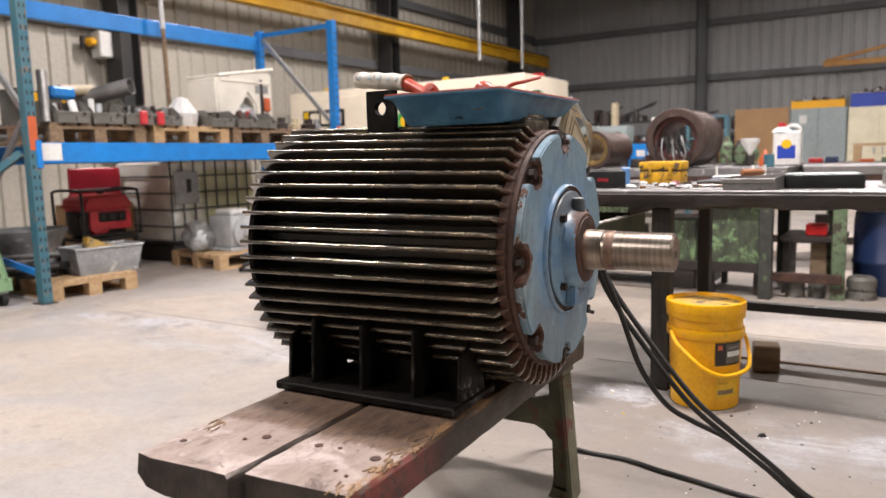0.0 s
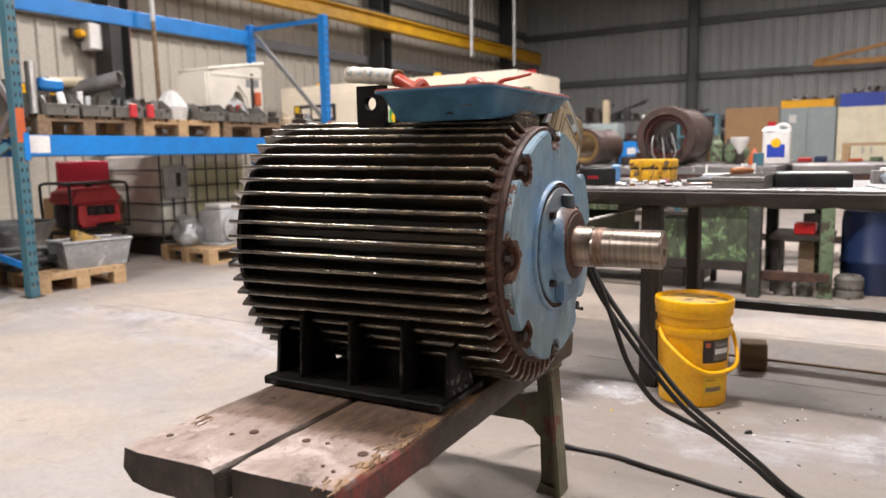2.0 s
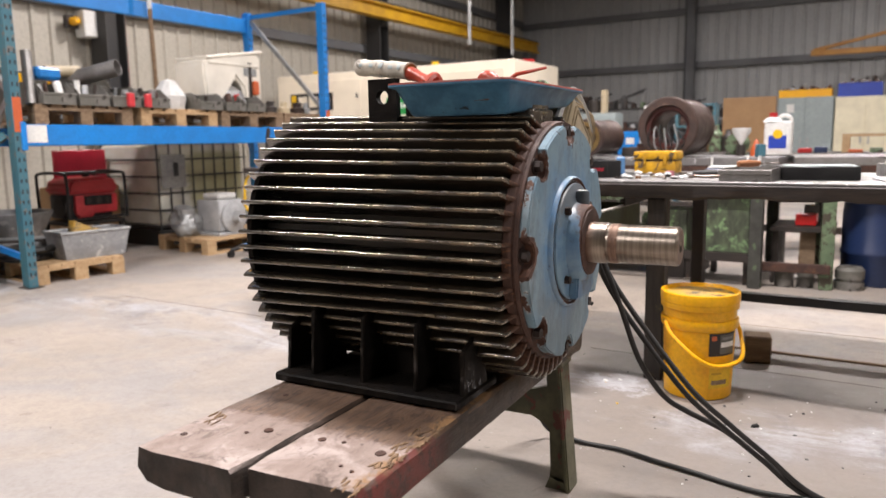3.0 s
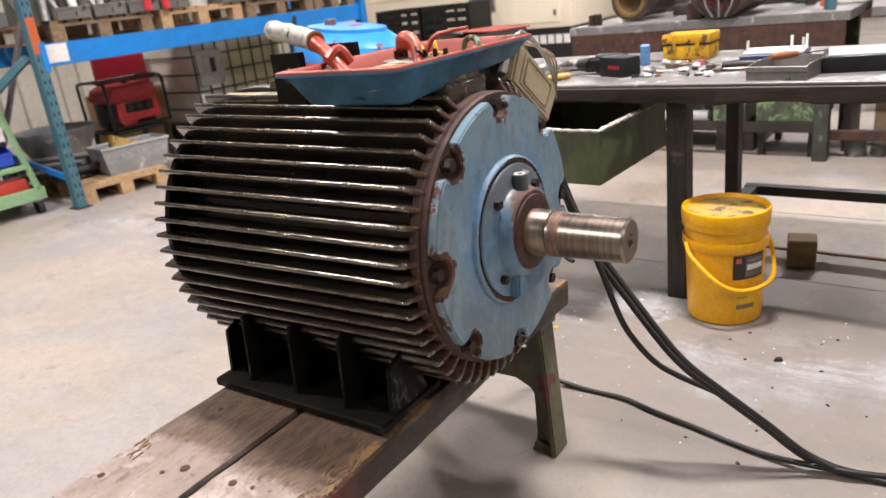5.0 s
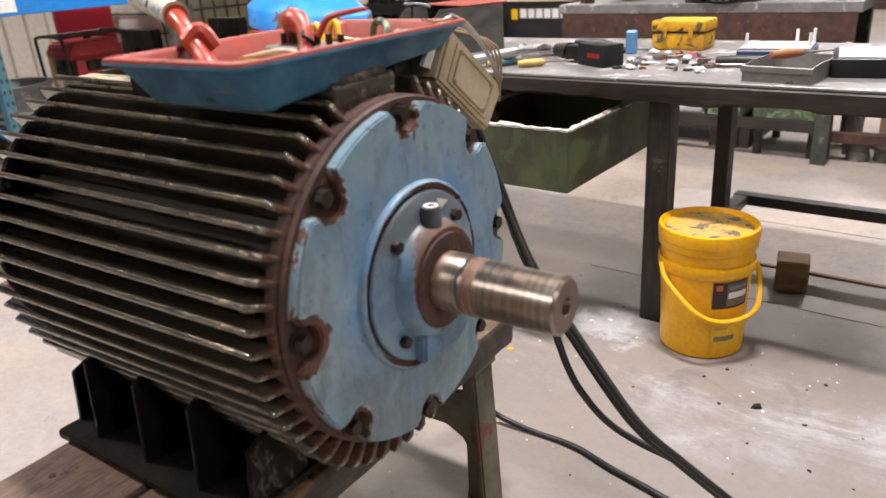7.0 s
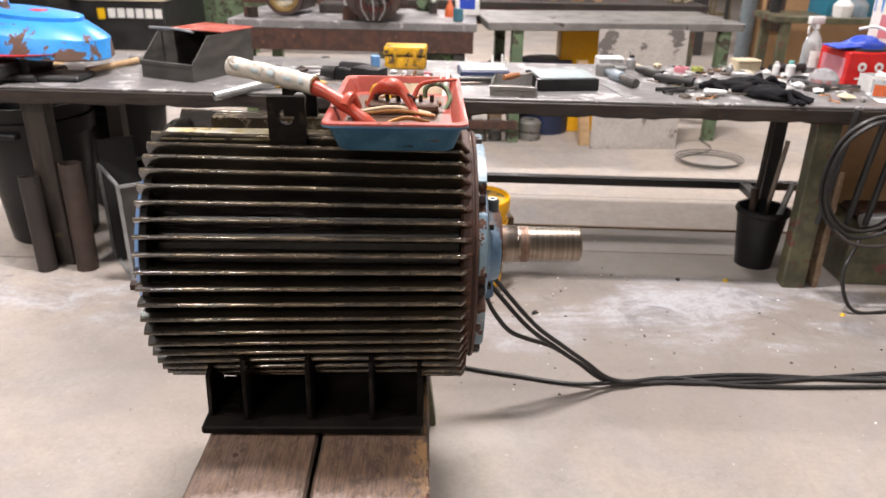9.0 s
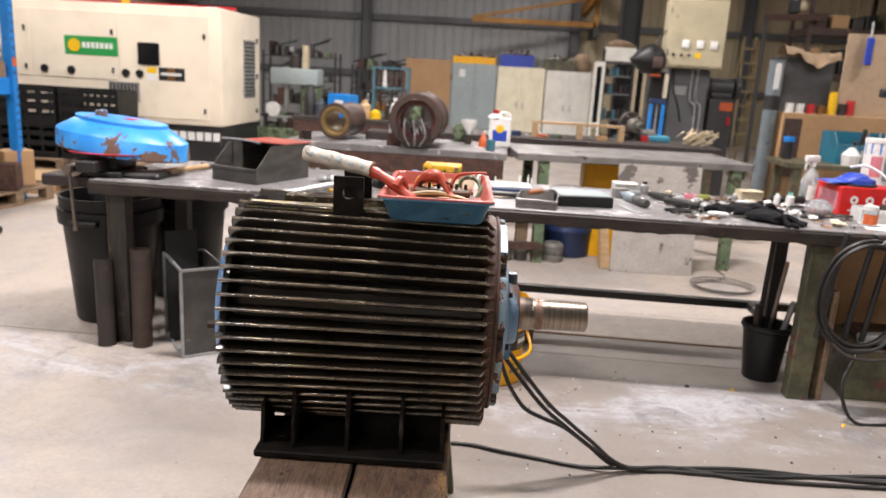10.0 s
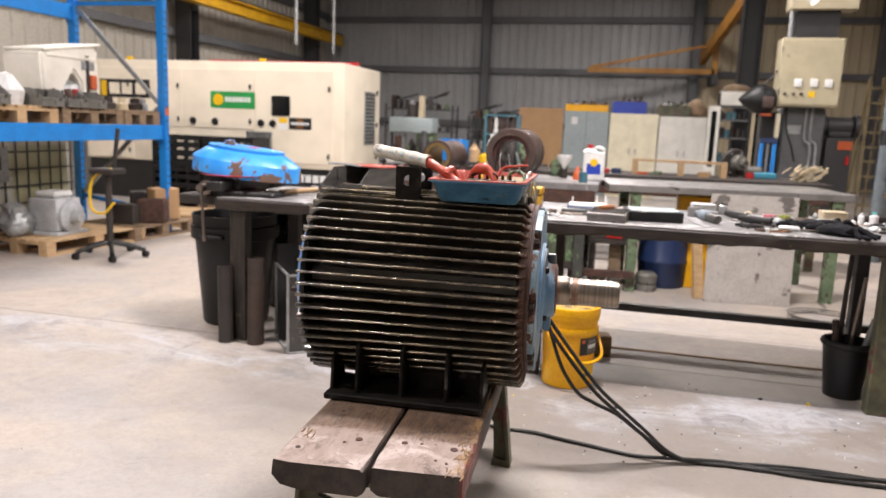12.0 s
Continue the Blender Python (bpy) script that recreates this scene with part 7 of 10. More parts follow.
pipe("pale_tube", (-1.95, 5.36, 0.222), (-1.47, 5.38, 0.222), 0.041, 0.005, "pale_cast", "pale grey tube lying on the low shelf", "tube", 20)
for x, y, w, h, m in ((-2.02, 5.62, 0.13, 0.30, "rack_bin_grey"), (-1.78, 5.66, 0.10, 0.36, "dark_steel"), (-1.58, 5.62, 0.09, 0.26, "mottled_green"), (-1.86, 5.50, 0.06, 0.16, "dull_galv")):
    mb = thing("machine_part", "grimy cast machine part stored under the bench", "machine part", (x, y, 0.1805), 12 * h, "stored castings")
    part("body", boxed(-w, w, -0.09, 0.09, 0.0, h * 0.7, 0.015, 2), M[m], mb)
    part("neck", turned([(h * 0.7, w * 0.6), (h * 0.9, w * 0.55), (h, w * 0.3), (h, 0.0)], 18), M[m], mb)
tc2 = thing("tool_cupboard", "small mottled green cupboard under the bench", "cupboard", (-1.32, 5.30, 0.0))
part("body", boxed(-0.10, 0.10, 0.0, 0.3, 0.19, 0.50, 0.006), M["mottled_green"], tc2)
part("stand", boxed(-0.085, 0.085, 0.03, 0.27, 0.0, 0.1895), M["dark_steel"], tc2)
sb = thing("shelf_board", "dark steel shelf between the bench legs", "shelf", (-0.52, 5.62, 0.0))
part("board", boxed(-0.16, 0.22, -0.25, 0.25, 0.37, 0.40), M["dark_steel"], sb)
for x in (-0.13, 0.19):
    part("upright", boxed(x - 0.02, x + 0.02, -0.2, 0.2, 0.0, 0.3695), M["dark_steel"], sb)
solid("red_box", boxed(-0.065, 0.065, -0.08, 0.08, 0, 0.075, 0.006), M["carton_red"], "small red plastic box on a low shelf", "box", (-0.475, 5.57, 0.4005))
solid("parts_block", boxed(-0.05, 0.05, -0.06, 0.06, 0, 0.12, 0.01), M["rack_bin_grey"], "grey machined block on the low shelf", "block", (-0.46, 5.78, 0.4005), 8)
solid("tan_carton", boxed(-0.05, 0.05, -0.05, 0.05, 0, 0.36, 0.004), M["old_pine"], "brown timber prop under the low shelf", "prop", (-0.455, 5.50, 0.0), 4)
solid("foot_rail", boxed(-0.235, 0.235, -0.02, 0.02, -0.03, 0.03, 0.004), M["rust"], "rusty steel foot rail between two bench legs", "rail", (-0.53, 5.255, 0.142), 3)
for sx, sy, r in ((-0.575, 5.34, 0.060), (-0.45, 5.38, 0.052), (-0.19, 5.42, 0.088)):
    bm = turned([(0, 0.0), (0, r), (0.05, r), (0.052, r * 0.90), (0.07, r * 0.90), (0.072, r), (0.13, r), (0.14, r * 0.9), (0.15, r * 0.8), (0.15, r * 0.45), (0.12, r * 0.4), (0.12, 0.0)], 28)
    solid("steel_coupling", bm, M["rack_bin_grey"], "turned steel coupling standing on the floor", "coupling", (sx, sy, 0.0), group="couplings")
drum = thing("blue_drum", "dark navy plastic drum under the bench", "drum", (-0.06, 5.72, 0.0))
part("body", turned([(0, 0), (0, 0.19), (0.02, 0.2), (0.2, 0.205), (0.21, 0.212), (0.23, 0.212), (0.24, 0.205), (0.5, 0.205), (0.52, 0.2), (0.55, 0.2), (0.56, 0.19), (0.56, 0)], 36), M["navy"], drum)
ybin = thing("yellow_bin", "tall yellow plastic bin behind the bench legs", "bin", (0.17, 5.78, 0.0))
part("body", boxed(-0.14, 0.34, -0.12, 0.2, 0, 0.78, 0.02, 2), M["yellow"], ybin)
bm = bmesh.new()
beam(bm, (0.215, 5.27, 0.0), (0.165, 5.42, 0.60), 0.075, 0.03, 0.004)
solid("white_batten", bm, M["pine"], "pale timber batten leaning against the yellow bin", "batten")
M["plate_steel"] = surf("stained_steel_plate", (0.50, 0.47, 0.44), (0.42, 0.39, 0.36), 0.45, 0.2, grain=40, big=6, bump=0.12, wear=(0.14, 0.125, 0.115), wear_at=0.56, wear_scale=3.0)
bm = bmesh.new()
box(bm, -0.32, 0.32, -0.004, 0.004, 0, 0.845, 0.001)
pl = solid("steel_plate", bm, M["plate_steel"], "square stained steel plate leaning on the bench", "steel plate", (0.565, 5.215, 0.0))
pl.rotation_euler = (radians(-4.0), 0, radians(4))
M["cage_cable"] = surf("grey_cable_sheath", (0.13, 0.12, 0.11), (0.09, 0.085, 0.08), 0.5)
fc = thing("floor_coil", "coil of thin grey cable lying on the floor", "cable coil", (1.04, 4.92, 0.0))
for k in range(3):
    part("loop", hosed([((0.2 + 0.015 * k) * math.cos(2 * math.pi * i / 14), (0.16 + 0.02 * k) * math.sin(2 * math.pi * i / 14), 0.008 + 0.012 * k) for i in range(15)], 0.0045, 6, 3), M["cage_cable"], fc)
part("tail", hosed([(-0.15, 0.1, 0.01), (0.1, 0.3, 0.01), (0.1, 0.6, 0.01)], 0.0045, 6, 4), M["cage_cable"], fc)

# stator rings and bottles on the dark bench
M["stator"] = surf("rusty_stator_steel", (0.09, 0.055, 0.045), (0.06, 0.04, 0.034), 0.5, 0.3, grain=60, big=10, bump=0.3, wear=(0.2, 0.13, 0.1), wear_at=0.62, wear_scale=12)
M["winding_red"] = surf("dark_red_lacquer", (0.10, 0.025, 0.02), (0.06, 0.02, 0.016), 0.4, grain=60, big=10, bump=0.3)
M["brass"] = surf("dull_brass", (0.38, 0.26, 0.10), (0.26, 0.17, 0.07), 0.38, 0.7, grain=60, big=12, bump=0.1)
ring = thing("stator_core", "rusty hollow stator core with grey leads inside", "stator", (-1.325, 5.30, B2 + 0.001))
part("shell", turned([(0, 0.150), (0, 0.196), (0.012, 0.206), (0.05, 0.206), (0.055, 0.196), (0.5, 0.196), (0.505, 0.206), (0.54, 0.206), (0.54, 0.150), (0, 0.150)], 48, "Y", (0, -0.2, 0.207)), M["stator"], ring)
part("winding", turned([(0.03, 0.154), (0.03, 0.125), (0.06, 0.115), (0.44, 0.115), (0.47, 0.13), (0.47, 0.154)], 40, "Y", (0, -0.2, 0.199)), M["winding_red"], ring, "dark red lacquered winding")
for k in range(7):
    x = -0.09 + 0.03 * k
    part("lead", hosed([(x, -0.05, 0.09), (x - 0.02, -0.19, 0.20 + 0.012 * (k % 3)), (x + 0.01 * (k - 3), -0.225, 0.10), (x * 0.6, -0.215, 0.012)], 0.0055, 6, 5), M["galv"] if k % 2 else M["rubber"], ring)
ring2 = thing("stator_core", "small rusty stator core lying on its side", "stator", (-1.98, 5.52, B2 + 0.001), -6)
part("shell", turned([(0, 0.105), (0, 0.14), (0.03, 0.145), (0.06, 0.135), (0.36, 0.13), (0.40, 0.14), (0.40, 0.105), (0, 0.105)], 40, "Y", (0, -0.18, 0.146)), M["stator"], ring2)
part("bore_ring", turned([(-0.004, 0.118), (-0.006, 0.104), (0.0, 0.086), (0.33, 0.086), (0.33, 0.104)], 36, "Y", (0, -0.18, 0.146)), M["brass"], ring2, "dull brass bore ring")
jug = thing("degreaser_jug", "white five litre plastic jug with blue label and red cap", "jug", (-0.69, 5.66, B2))
part("body", boxed(-0.09, 0.09, -0.06, 0.06, 0.0, 0.24, 0.02, 3), M["white"], jug)
part("shoulder", turned([(0.235, 0.07), (0.262, 0.045), (0.27, 0.024), (0.275, 0.022)], 20, "Z", (-0.04, 0, 0)), M["white"], jug)
part("handle", hosed([(-0.01, 0, 0.262), (0.03, 0, 0.278), (0.07, 0, 0.262), (0.078, 0, 0.225)], 0.013, 10, 5), M["white"], jug)
part("cap", turned([(0.27, 0), (0.27, 0.026), (0.30, 0.026), (0.302, 0)], 18, "Z", (-0.04, 0, 0)), M["red"], jug, "red screw cap")
jl = part("label", boxed(-0.07, 0.07, -0.0625, -0.0605, 0.04, 0.20), M["paper"], jug)
part("print_mark", boxed(-0.058, 0.058, -0.0635, -0.0626, 0.05, 0.14), M["blue_plastic"], jl)
part("print_disc", turned([(-0.0645, 0.0), (-0.0645, 0.032), (-0.0637, 0.032)], 20, "Y", (0, 0, 0.15)), M["sticker_yellow"], jl)
wb = thing("white_bottle", "slim white plastic bottle in front of the stator", "bottle", (-1.50, 5.20, B2 + 0.1))
solid("iron_block", boxed(-0.05, 0.05, -0.04, 0.04, 0, 0.099, 0.006), M["rust"], "rusty iron block under the white bottle", "block", (-1.50, 5.20, B2))
part("body", turned([(0, 0), (0, 0.042), (0.17, 0.042), (0.215, 0.026), (0.225, 0.014), (0.235, 0.014), (0.235, 0)], 24), M["white"], wb)
part("cap", turned([(0.235, 0), (0.235, 0.017), (0.262, 0.015), (0.262, 0)], 16), M["white"], wb)
fun = thing("funnel", "pale plastic funnel standing in a tin", "funnel", (-0.95, 5.74, B2))
part("cone", turned([(0.03, 0.01), (0.09, 0.014), (0.17, 0.065), (0.20, 0.066), (0.20, 0.062), (0.17, 0.06), (0.09, 0.01)], 24), M["white"], fun)
part("tin", turned([(0, 0), (0, 0.03), (0.08, 0.03), (0.08, 0)], 18), M["dark_steel"], fun)
solid("orange_cloth", turned([(0, 0), (0, 0.04), (0.05, 0.036), (0.10, 0.014), (0.12, 0.004), (0.12, 0)], 7), M["orange"], "bunched orange cloth on the bench", "cloth", (-0.82, 5.56, B2), smooth=0)
vm = thing("small_motor", "small grey-green electric motor on the bench", "motor", (-1.02, 6.0, B2))
part("body", turned([(-0.10, 0.0), (-0.10, 0.075), (0.08, 0.08), (0.10, 0.06), (0.12, 0.02), (0.15, 0.018), (0.15, 0)], 24, "Y", (0, 0, 0.085)), M["pale_green"], vm)
part("foot", boxed(-0.07, 0.07, -0.06, 0.06, 0, 0.014), M["pale_green"], vm)
solid("iron_box", boxed(-0.18, 0.18, -0.12, 0.12, 0, 0.07, 0.008), M["dark_steel"], "dark iron plate box on the bench", "box", (-1.62, 5.72, B2))
rng = random.Random(31)
for k in range(14):
    x, y = rng.uniform(-2.25, -0.75), rng.uniform(5.2, 5.95)
    if abs(x + 1.3) < 0.25 or abs(x + 1.98) < 0.22:
        continue
    solid("bench_scrap", boxed(-rng.uniform(0.02, 0.07), 0.03, -0.03, 0.03, 0, rng.uniform(0.02, 0.09), 0.004), M[rng.choice(["dark_steel", "rust", "galv", "rack_teal", "bolt"])], "small steel offcut on the bench", "offcut", (x, y, B2), rng.uniform(0, 90), group="bench clutter")

# third bench row with a timber frame on it
steel_bench(-1.6, 1.5, 6.95, 7.8, 0.86, "dark_steel", "cast_green", "long dark bench in the back row")
tf = thing("pine_trestle", "small pale pine trestle standing on the back bench", "trestle", (0.10, 7.25, 0.86))
part("rail", boxed(-0.47, 0.47, -0.05, 0.05, 0.135, 0.16), M["pine"], tf)
for x in (-0.44, 0.02, 0.44):
    part("post", boxed(x - 0.03, x + 0.03, -0.05, 0.05, 0, 0.1345), M["pine"], tf)
for k, (x, c) in enumerate(((-0.36, "orange"), (-0.2, "pale_green"), (0.25, "board"), (-0.9, "white"), (-0.75, "red"), (-0.62, "navy"))):
    solid("bench_item", boxed(-0.06, 0.05 - 0.01 * (k % 2), -0.04, 0.04, 0, 0.028 + 0.012 * (k % 3), 0.008, 2), M[c], "small coloured plastic item on the back bench", "item", (0.1 + x, 7.22, 0.86), group="back bench items")
wheel = thing("hub_wheel", "dirty grey cast hub with a dark flange on the bench", "hub", (0.69, 7.58, 0.86), 25)
part("flange", turned([(0, 0.0), (0, 0.14), (0.012, 0.15), (0.04, 0.15), (0.05, 0.14), (0.05, 0.0)], 30, "Y", (0, 0, 0.15)), M["dark_steel"], wheel)
part("hub", turned([(-0.16, 0.0), (-0.16, 0.035), (-0.10, 0.04), (-0.09, 0.075), (-0.02, 0.085), (0.0, 0.09)], 24, "Y", (0.02, 0, 0.15)), M["rack_bin_grey"], wheel)
part("fan_case", turned([(-0.10, 0.0), (-0.10, 0.055), (0.10, 0.06), (0.10, 0.0)], 20, "X", (0.17, -0.02, 0.062)), M["rack_bin_grey"], wheel)
for i in range(6):
    a = radians(60 * i)
    part("bolt_head", rodded((0.115 * math.cos(a), -0.001, 0.15 + 0.115 * math.sin(a)), (0.115 * math.cos(a), -0.014, 0.15 + 0.115 * math.sin(a)), 0.011, seg=6), M["galv"], wheel)
solid("red_tin", turned([(0, 0), (0, 0.04), (0.06, 0.04), (0.06, 0)], 14), M["red"], "small red tin on the back bench", "tin", (0.83, 7.48, 0.86))
M["sky_blue"] = surf("light_blue_plastic", (0.06, 0.30, 0.42), (0.05, 0.25, 0.36), 0.4)
solid("blue_tray", boxed(-0.11, 0.11, -0.1, 0.1, 0, 0.06, 0.01), M["sky_blue"], "light blue plastic tray on the back bench", "tray", (0.99, 7.62, 0.86))
bm = bmesh.new()
rng = random.Random(9)
for k in range(60):
    a = Vector((rng.gauss(0, 0.07), rng.uniform(-0.1, 0.1), rng.uniform(0.0, 0.14)))
    q = rng.uniform(0.008, 0.03)
    beam(bm, (a.x - 0.06, a.y, max(0.012, a.z - 0.03)), (a.x + rng.uniform(0.0, 0.06), a.y + rng.uniform(-0.06, 0.06), a.z + 0.03), q, q * 0.7)
solid("scrap_heap", bm, M["cream"], "heap of pale scrap parts on the back bench", "scrap heap", (1.34, 7.3, 0.86), kind="stuff", smooth=0)

# ---- generator set ----
gen = thing("generator_set", "large cream generator set in a steel canopy on black base", "generator", (-6.55, 9.75, 0.0))
GY = -0.70
part("base", boxed(-2.12, 2.15, GY + 0.04, 0.78, 0.0, 0.585, 0.01), M["black"], gen, "black skid base")
canopy = part("canopy", boxed(-2.15, 2.18, GY + 0.012, 0.82, 0.586, 2.10, 0.035, 2), M["gen_cream"], gen)
DOORS = [(-2.10, -1.28, 0.62, 1.98), (-1.26, -0.42, 1.12, 1.98), (-0.40, 0.78, 1.12, 1.98), (0.80, 2.02, 0.66, 1.98)]
for x0, x1, z0, z1 in DOORS:
    d = part("door", boxed(x0 + 0.006, x1 - 0.006, GY, GY + 0.0115, z0, z1, 0.004), M["gen_cream"], gen)
    for hz in (z1 - 0.25, z0 + 0.12):
        part("hinge", boxed(x1 - 0.085, x1 - 0.055, GY - 0.022, GY, hz - 0.035, hz + 0.035, 0.006), M["black"], d)
for lx in (-0.24, 0.13, 0.88, 1.07):
    part("lock", turned([(-0.02, 0.0), (-0.02, 0.05), (0.0, 0.055)], 18, "Y", (lx, GY, 1.22)), M["black_plastic"], gen)
part("vent", boxed(0.64, 1.06, GY - 0.006, GY + 0.011, 0.85, 1.10), M["galv"], gen, "grey louvred vent")
for i in range(8):
    part("louvre", boxed(0.66 + 0.05 * i, 0.675 + 0.05 * i, GY - 0.014, GY - 0.0065, 0.86, 1.09), M["dark_steel"], gen)
part("control_window", boxed(1.055, 1.345, GY - 0.008, GY - 0.0005, 1.335, 1.62, 0.012), M["screen"], gen, "dark control window")
sg = part("sign", boxed(0.06, 0.78, GY - 0.004, GY - 0.0005, 1.42, 1.66), M["sticker_green"], gen, "green sign with a yellow disc")
part("sign_disc", turned([(-0.009, 0.0), (-0.009, 0.085), (-0.0045, 0.085)], 24, "Y", (0.19, GY, 1.54)), M["sticker_yellow"], sg)
for i in range(7):
    part("print_bar", boxed(0.30 + 0.062 * i, 0.345 + 0.062 * i, GY - 0.006, GY - 0.0045, 1.51, 1.585), M["paper"], sg)
part("sign", boxed(1.17, 1.30, GY - 0.004, GY - 0.0005, 1.14, 1.235), M["paper"], gen)
part("sign", boxed(1.17, 1.30, GY - 0.004, GY - 0.0005, 1.236, 1.31), M["sticker_yellow"], gen)
s2 = part("sign", boxed(1.33, 1.68, GY - 0.004, GY - 0.0005, 1.15, 1.315), M["black"], gen)
part("print_bar", boxed(1.45, 1.55, GY - 0.006, GY - 0.0045, 1.16, 1.305), M["copper"], s2)
part("print_bar", boxed(1.36, 1.64, GY - 0.0075, GY - 0.0065, 1.215, 1.25), M["paper"], s2)
s3 = part("sign", boxed(-1.85, -0.97, GY - 0.004, GY - 0.0005, 1.53, 1.80), M["black"], gen, "black and cream maker's plate, plain shapes")
part("logo_mark", boxed(-1.83, -1.73, GY - 0.006, GY - 0.0045, 1.55, 1.78), M["sticker_yellow"], s3)
for lx in (-1.68, -1.46, -1.22):
    part("logo_mark", boxed(lx, lx + 0.18, GY - 0.006, GY - 0.0045, 1.58, 1.75, 0.002), M["gen_cream"], s3)
part("logo_mark", boxed(1.33, 1.42, GY + 0.034, GY + 0.0395, 0.37, 0.50), M["sticker_yellow"], gen)
for i in range(6):
    part("model_bar", boxed(1.46 + 0.115 * i, 1.55 + 0.115 * i, GY + 0.034, GY + 0.0395, 0.39, 0.50), M["paper"], gen, "")
part("side_vent", boxed(2.1805, 2.192, 0.10, 0.55, 0.95, 1.75), M["galv"], gen, "grey grille")
for i in range(14):
    part("louvre", boxed(2.1925, 2.20, 0.12, 0.53, 0.98 + 0.055 * i, 1.0 + 0.055 * i), M["dark_steel"], gen)
for hz in (1.75, 1.25, 0.75):
    part("hinge", boxed(2.1805, 2.2, 0.62, 0.66, hz - 0.035, hz + 0.035, 0.006), M["black"], gen)
for lx in (-1.4, 0.85):
    part("lifting_eye", boxed(lx - 0.05, lx + 0.05, GY + 0.1, GY + 0.16, 2.10, 2.15, 0.01), M["sticker_yellow"], gen)
bm = bmesh.new()
beam(bm, (-0.5, 0.2, 2.16), (2.0, 0.3, 2.16), 0.10, 0.05, 0.004)
part("roof_bar", bm, M["red"], gen, "dark red bar on the roof")
for rx, ry in ((-5.45, 9.75), (-5.48, 11.25)):
    solid("hanging_rod", rodded((rx, ry, 2.42), (rx, ry, 6.4), 0.025, seg=10), M["galv"], "grey conduit dropping from the roof", "conduit", kind="structure")

# black plastic crates with slotted sides in front of the generator
for k, (cx, cz) in enumerate(((-6.55, 0.144), (-6.55, 0.58), (-5.75, 0.144), (-5.75, 0.58))):
    cr = thing("crate", "black plastic slotted crate stacked by the generator", "crate", (cx, 8.5, cz), group="black crates")
    part("base", boxed(-0.38, 0.38, -0.25, 0.25, 0, 0.02), M["black_plastic"], cr)
    for y in (-0.25, 0.235):
        for x in (-0.38, -0.2, -0.02, 0.16, 0.345):
            part("upright", boxed(x, x + 0.035, y, y + 0.015, 0.02, 0.41), M["black_plastic"], cr, smooth=0)
        for z in (0.02, 0.15, 0.27, 0.37):
            part("slat", boxed(-0.38, 0.38, y + 0.002, y + 0.013, z, z + 0.06), M["black_plastic"], cr, smooth=0)
    for x in (-0.38, 0.365):
        part("end_panel", boxed(x, x + 0.015, -0.235, 0.235, 0.02, 0.43), M["black_plastic"], cr, smooth=0)
pallet((-6.55, 8.5, 0.0), 0, "old_pine", 1.0, 0.7, "weathered pallet under black crates")
pallet((-5.55, 8.5, 0.0), 0, "old_pine", 0.9, 0.7, "weathered pallet under black crates")
pallet((-5.35, 7.05, 0.0), 12, "pine", 1.2, 0.8, "pale pine pallet lying empty on the floor")

# ---- pallet rack ----
rack = thing("pallet_rack", "blue pallet racking with teal posts, half full", "pallet rack", (-5.85, 4.55, 0.0))


def rack_post(px, py, material):
    bm = bmesh.new()
    box(bm, px - 0.045, px + 0.045, py - 0.035, py + 0.035, 0.0, 2.49, 0.004)
    p = part("post", bm, M[material], rack)
    bm = bmesh.new()
    for i in range(31):
        z = 0.10 + 0.075 * i
        for s in (-1, 1):
            box(bm, px + 0.0452, px + 0.0462, py + s * 0.017 - 0.006, py + s * 0.017 + 0.006, z - 0.014, z + 0.014)
    tagged(part("slot", bm, M["black"], p), kind="stuff")
    part("foot_plate", boxed(px - 0.07, px + 0.07, py - 0.06, py + 0.06, 0.0, 0.006), M["dark_steel"], p)
    return p


for py in (-1.67, 1.67):
    for px in (-0.55, 0.55):
        rack_post(px, py, "rack_teal" if py < 0 else "rack_blue")
    for a, b in (((0.5, py, 2.44), (-0.5, py, 2.44)), ((0.5, py, 1.40), (-0.5, py, 2.40)), ((0.5, py, 1.36), (-0.5, py, 0.4)), ((0.5, py, 0.22), (-0.5, py, 0.36))):
        bm = bmesh.new()
        beam(bm, a, b, 0.025, 0.045)
        part("brace", bm, M["galv"] if abs(a[2] - b[2]) > 0.5 else M["rack_blue"], rack)
for px, z in ((0.55, 1.10), (-0.55, 1.10), (-0.55, 2.345)):
    part("beam", boxed(px - 0.025, px + 0.025, -1.63, 1.63, z - 0.077, z + 0.075, 0.004), M["rack_blue"], rack)
    for py in (-1.64, 1.64):
        part("beam_end", boxed(px - 0.05, px + 0.055, py - 0.02, py + 0.02, z - 0.11, z + 0.09, 0.003), M["rack_blue"], rack)
part("end_tag", boxed(0.5955, 0.5975, -1.7, -1.64, 1.12, 1.36), M["orange"], rack, "orange beam lock")
part("end_tag", boxed(0.5955, 0.5975, 1.64, 1.70, 1.28, 1.36), M["orange"], rack, "orange beam lock")
part("load_sign", boxed(0.5755, 0.578, -1.61, -1.46, 1.045, 1.17), M["paper"], rack, "white load notice")
# a second bay stands on the near side, behind a dark frame
bm = bmesh.new()
beam(bm, (0.5, -1.72, 1.1), (-0.5, -2.5, 0.2), 0.05, 0.05)
part("brace", bm, M["rack_teal"], rack)
part("beam", boxed(-0.575, -0.525, -3.2, -1.72, 1.0, 1.12), M["rack_blue"], rack)
part("shelf_board", boxed(-0.55, -0.30, -3.2, -1.75, 1.122, 1.15), M["dark_steel"], rack)
rack_post(-0.55, -3.2, "rack_teal")

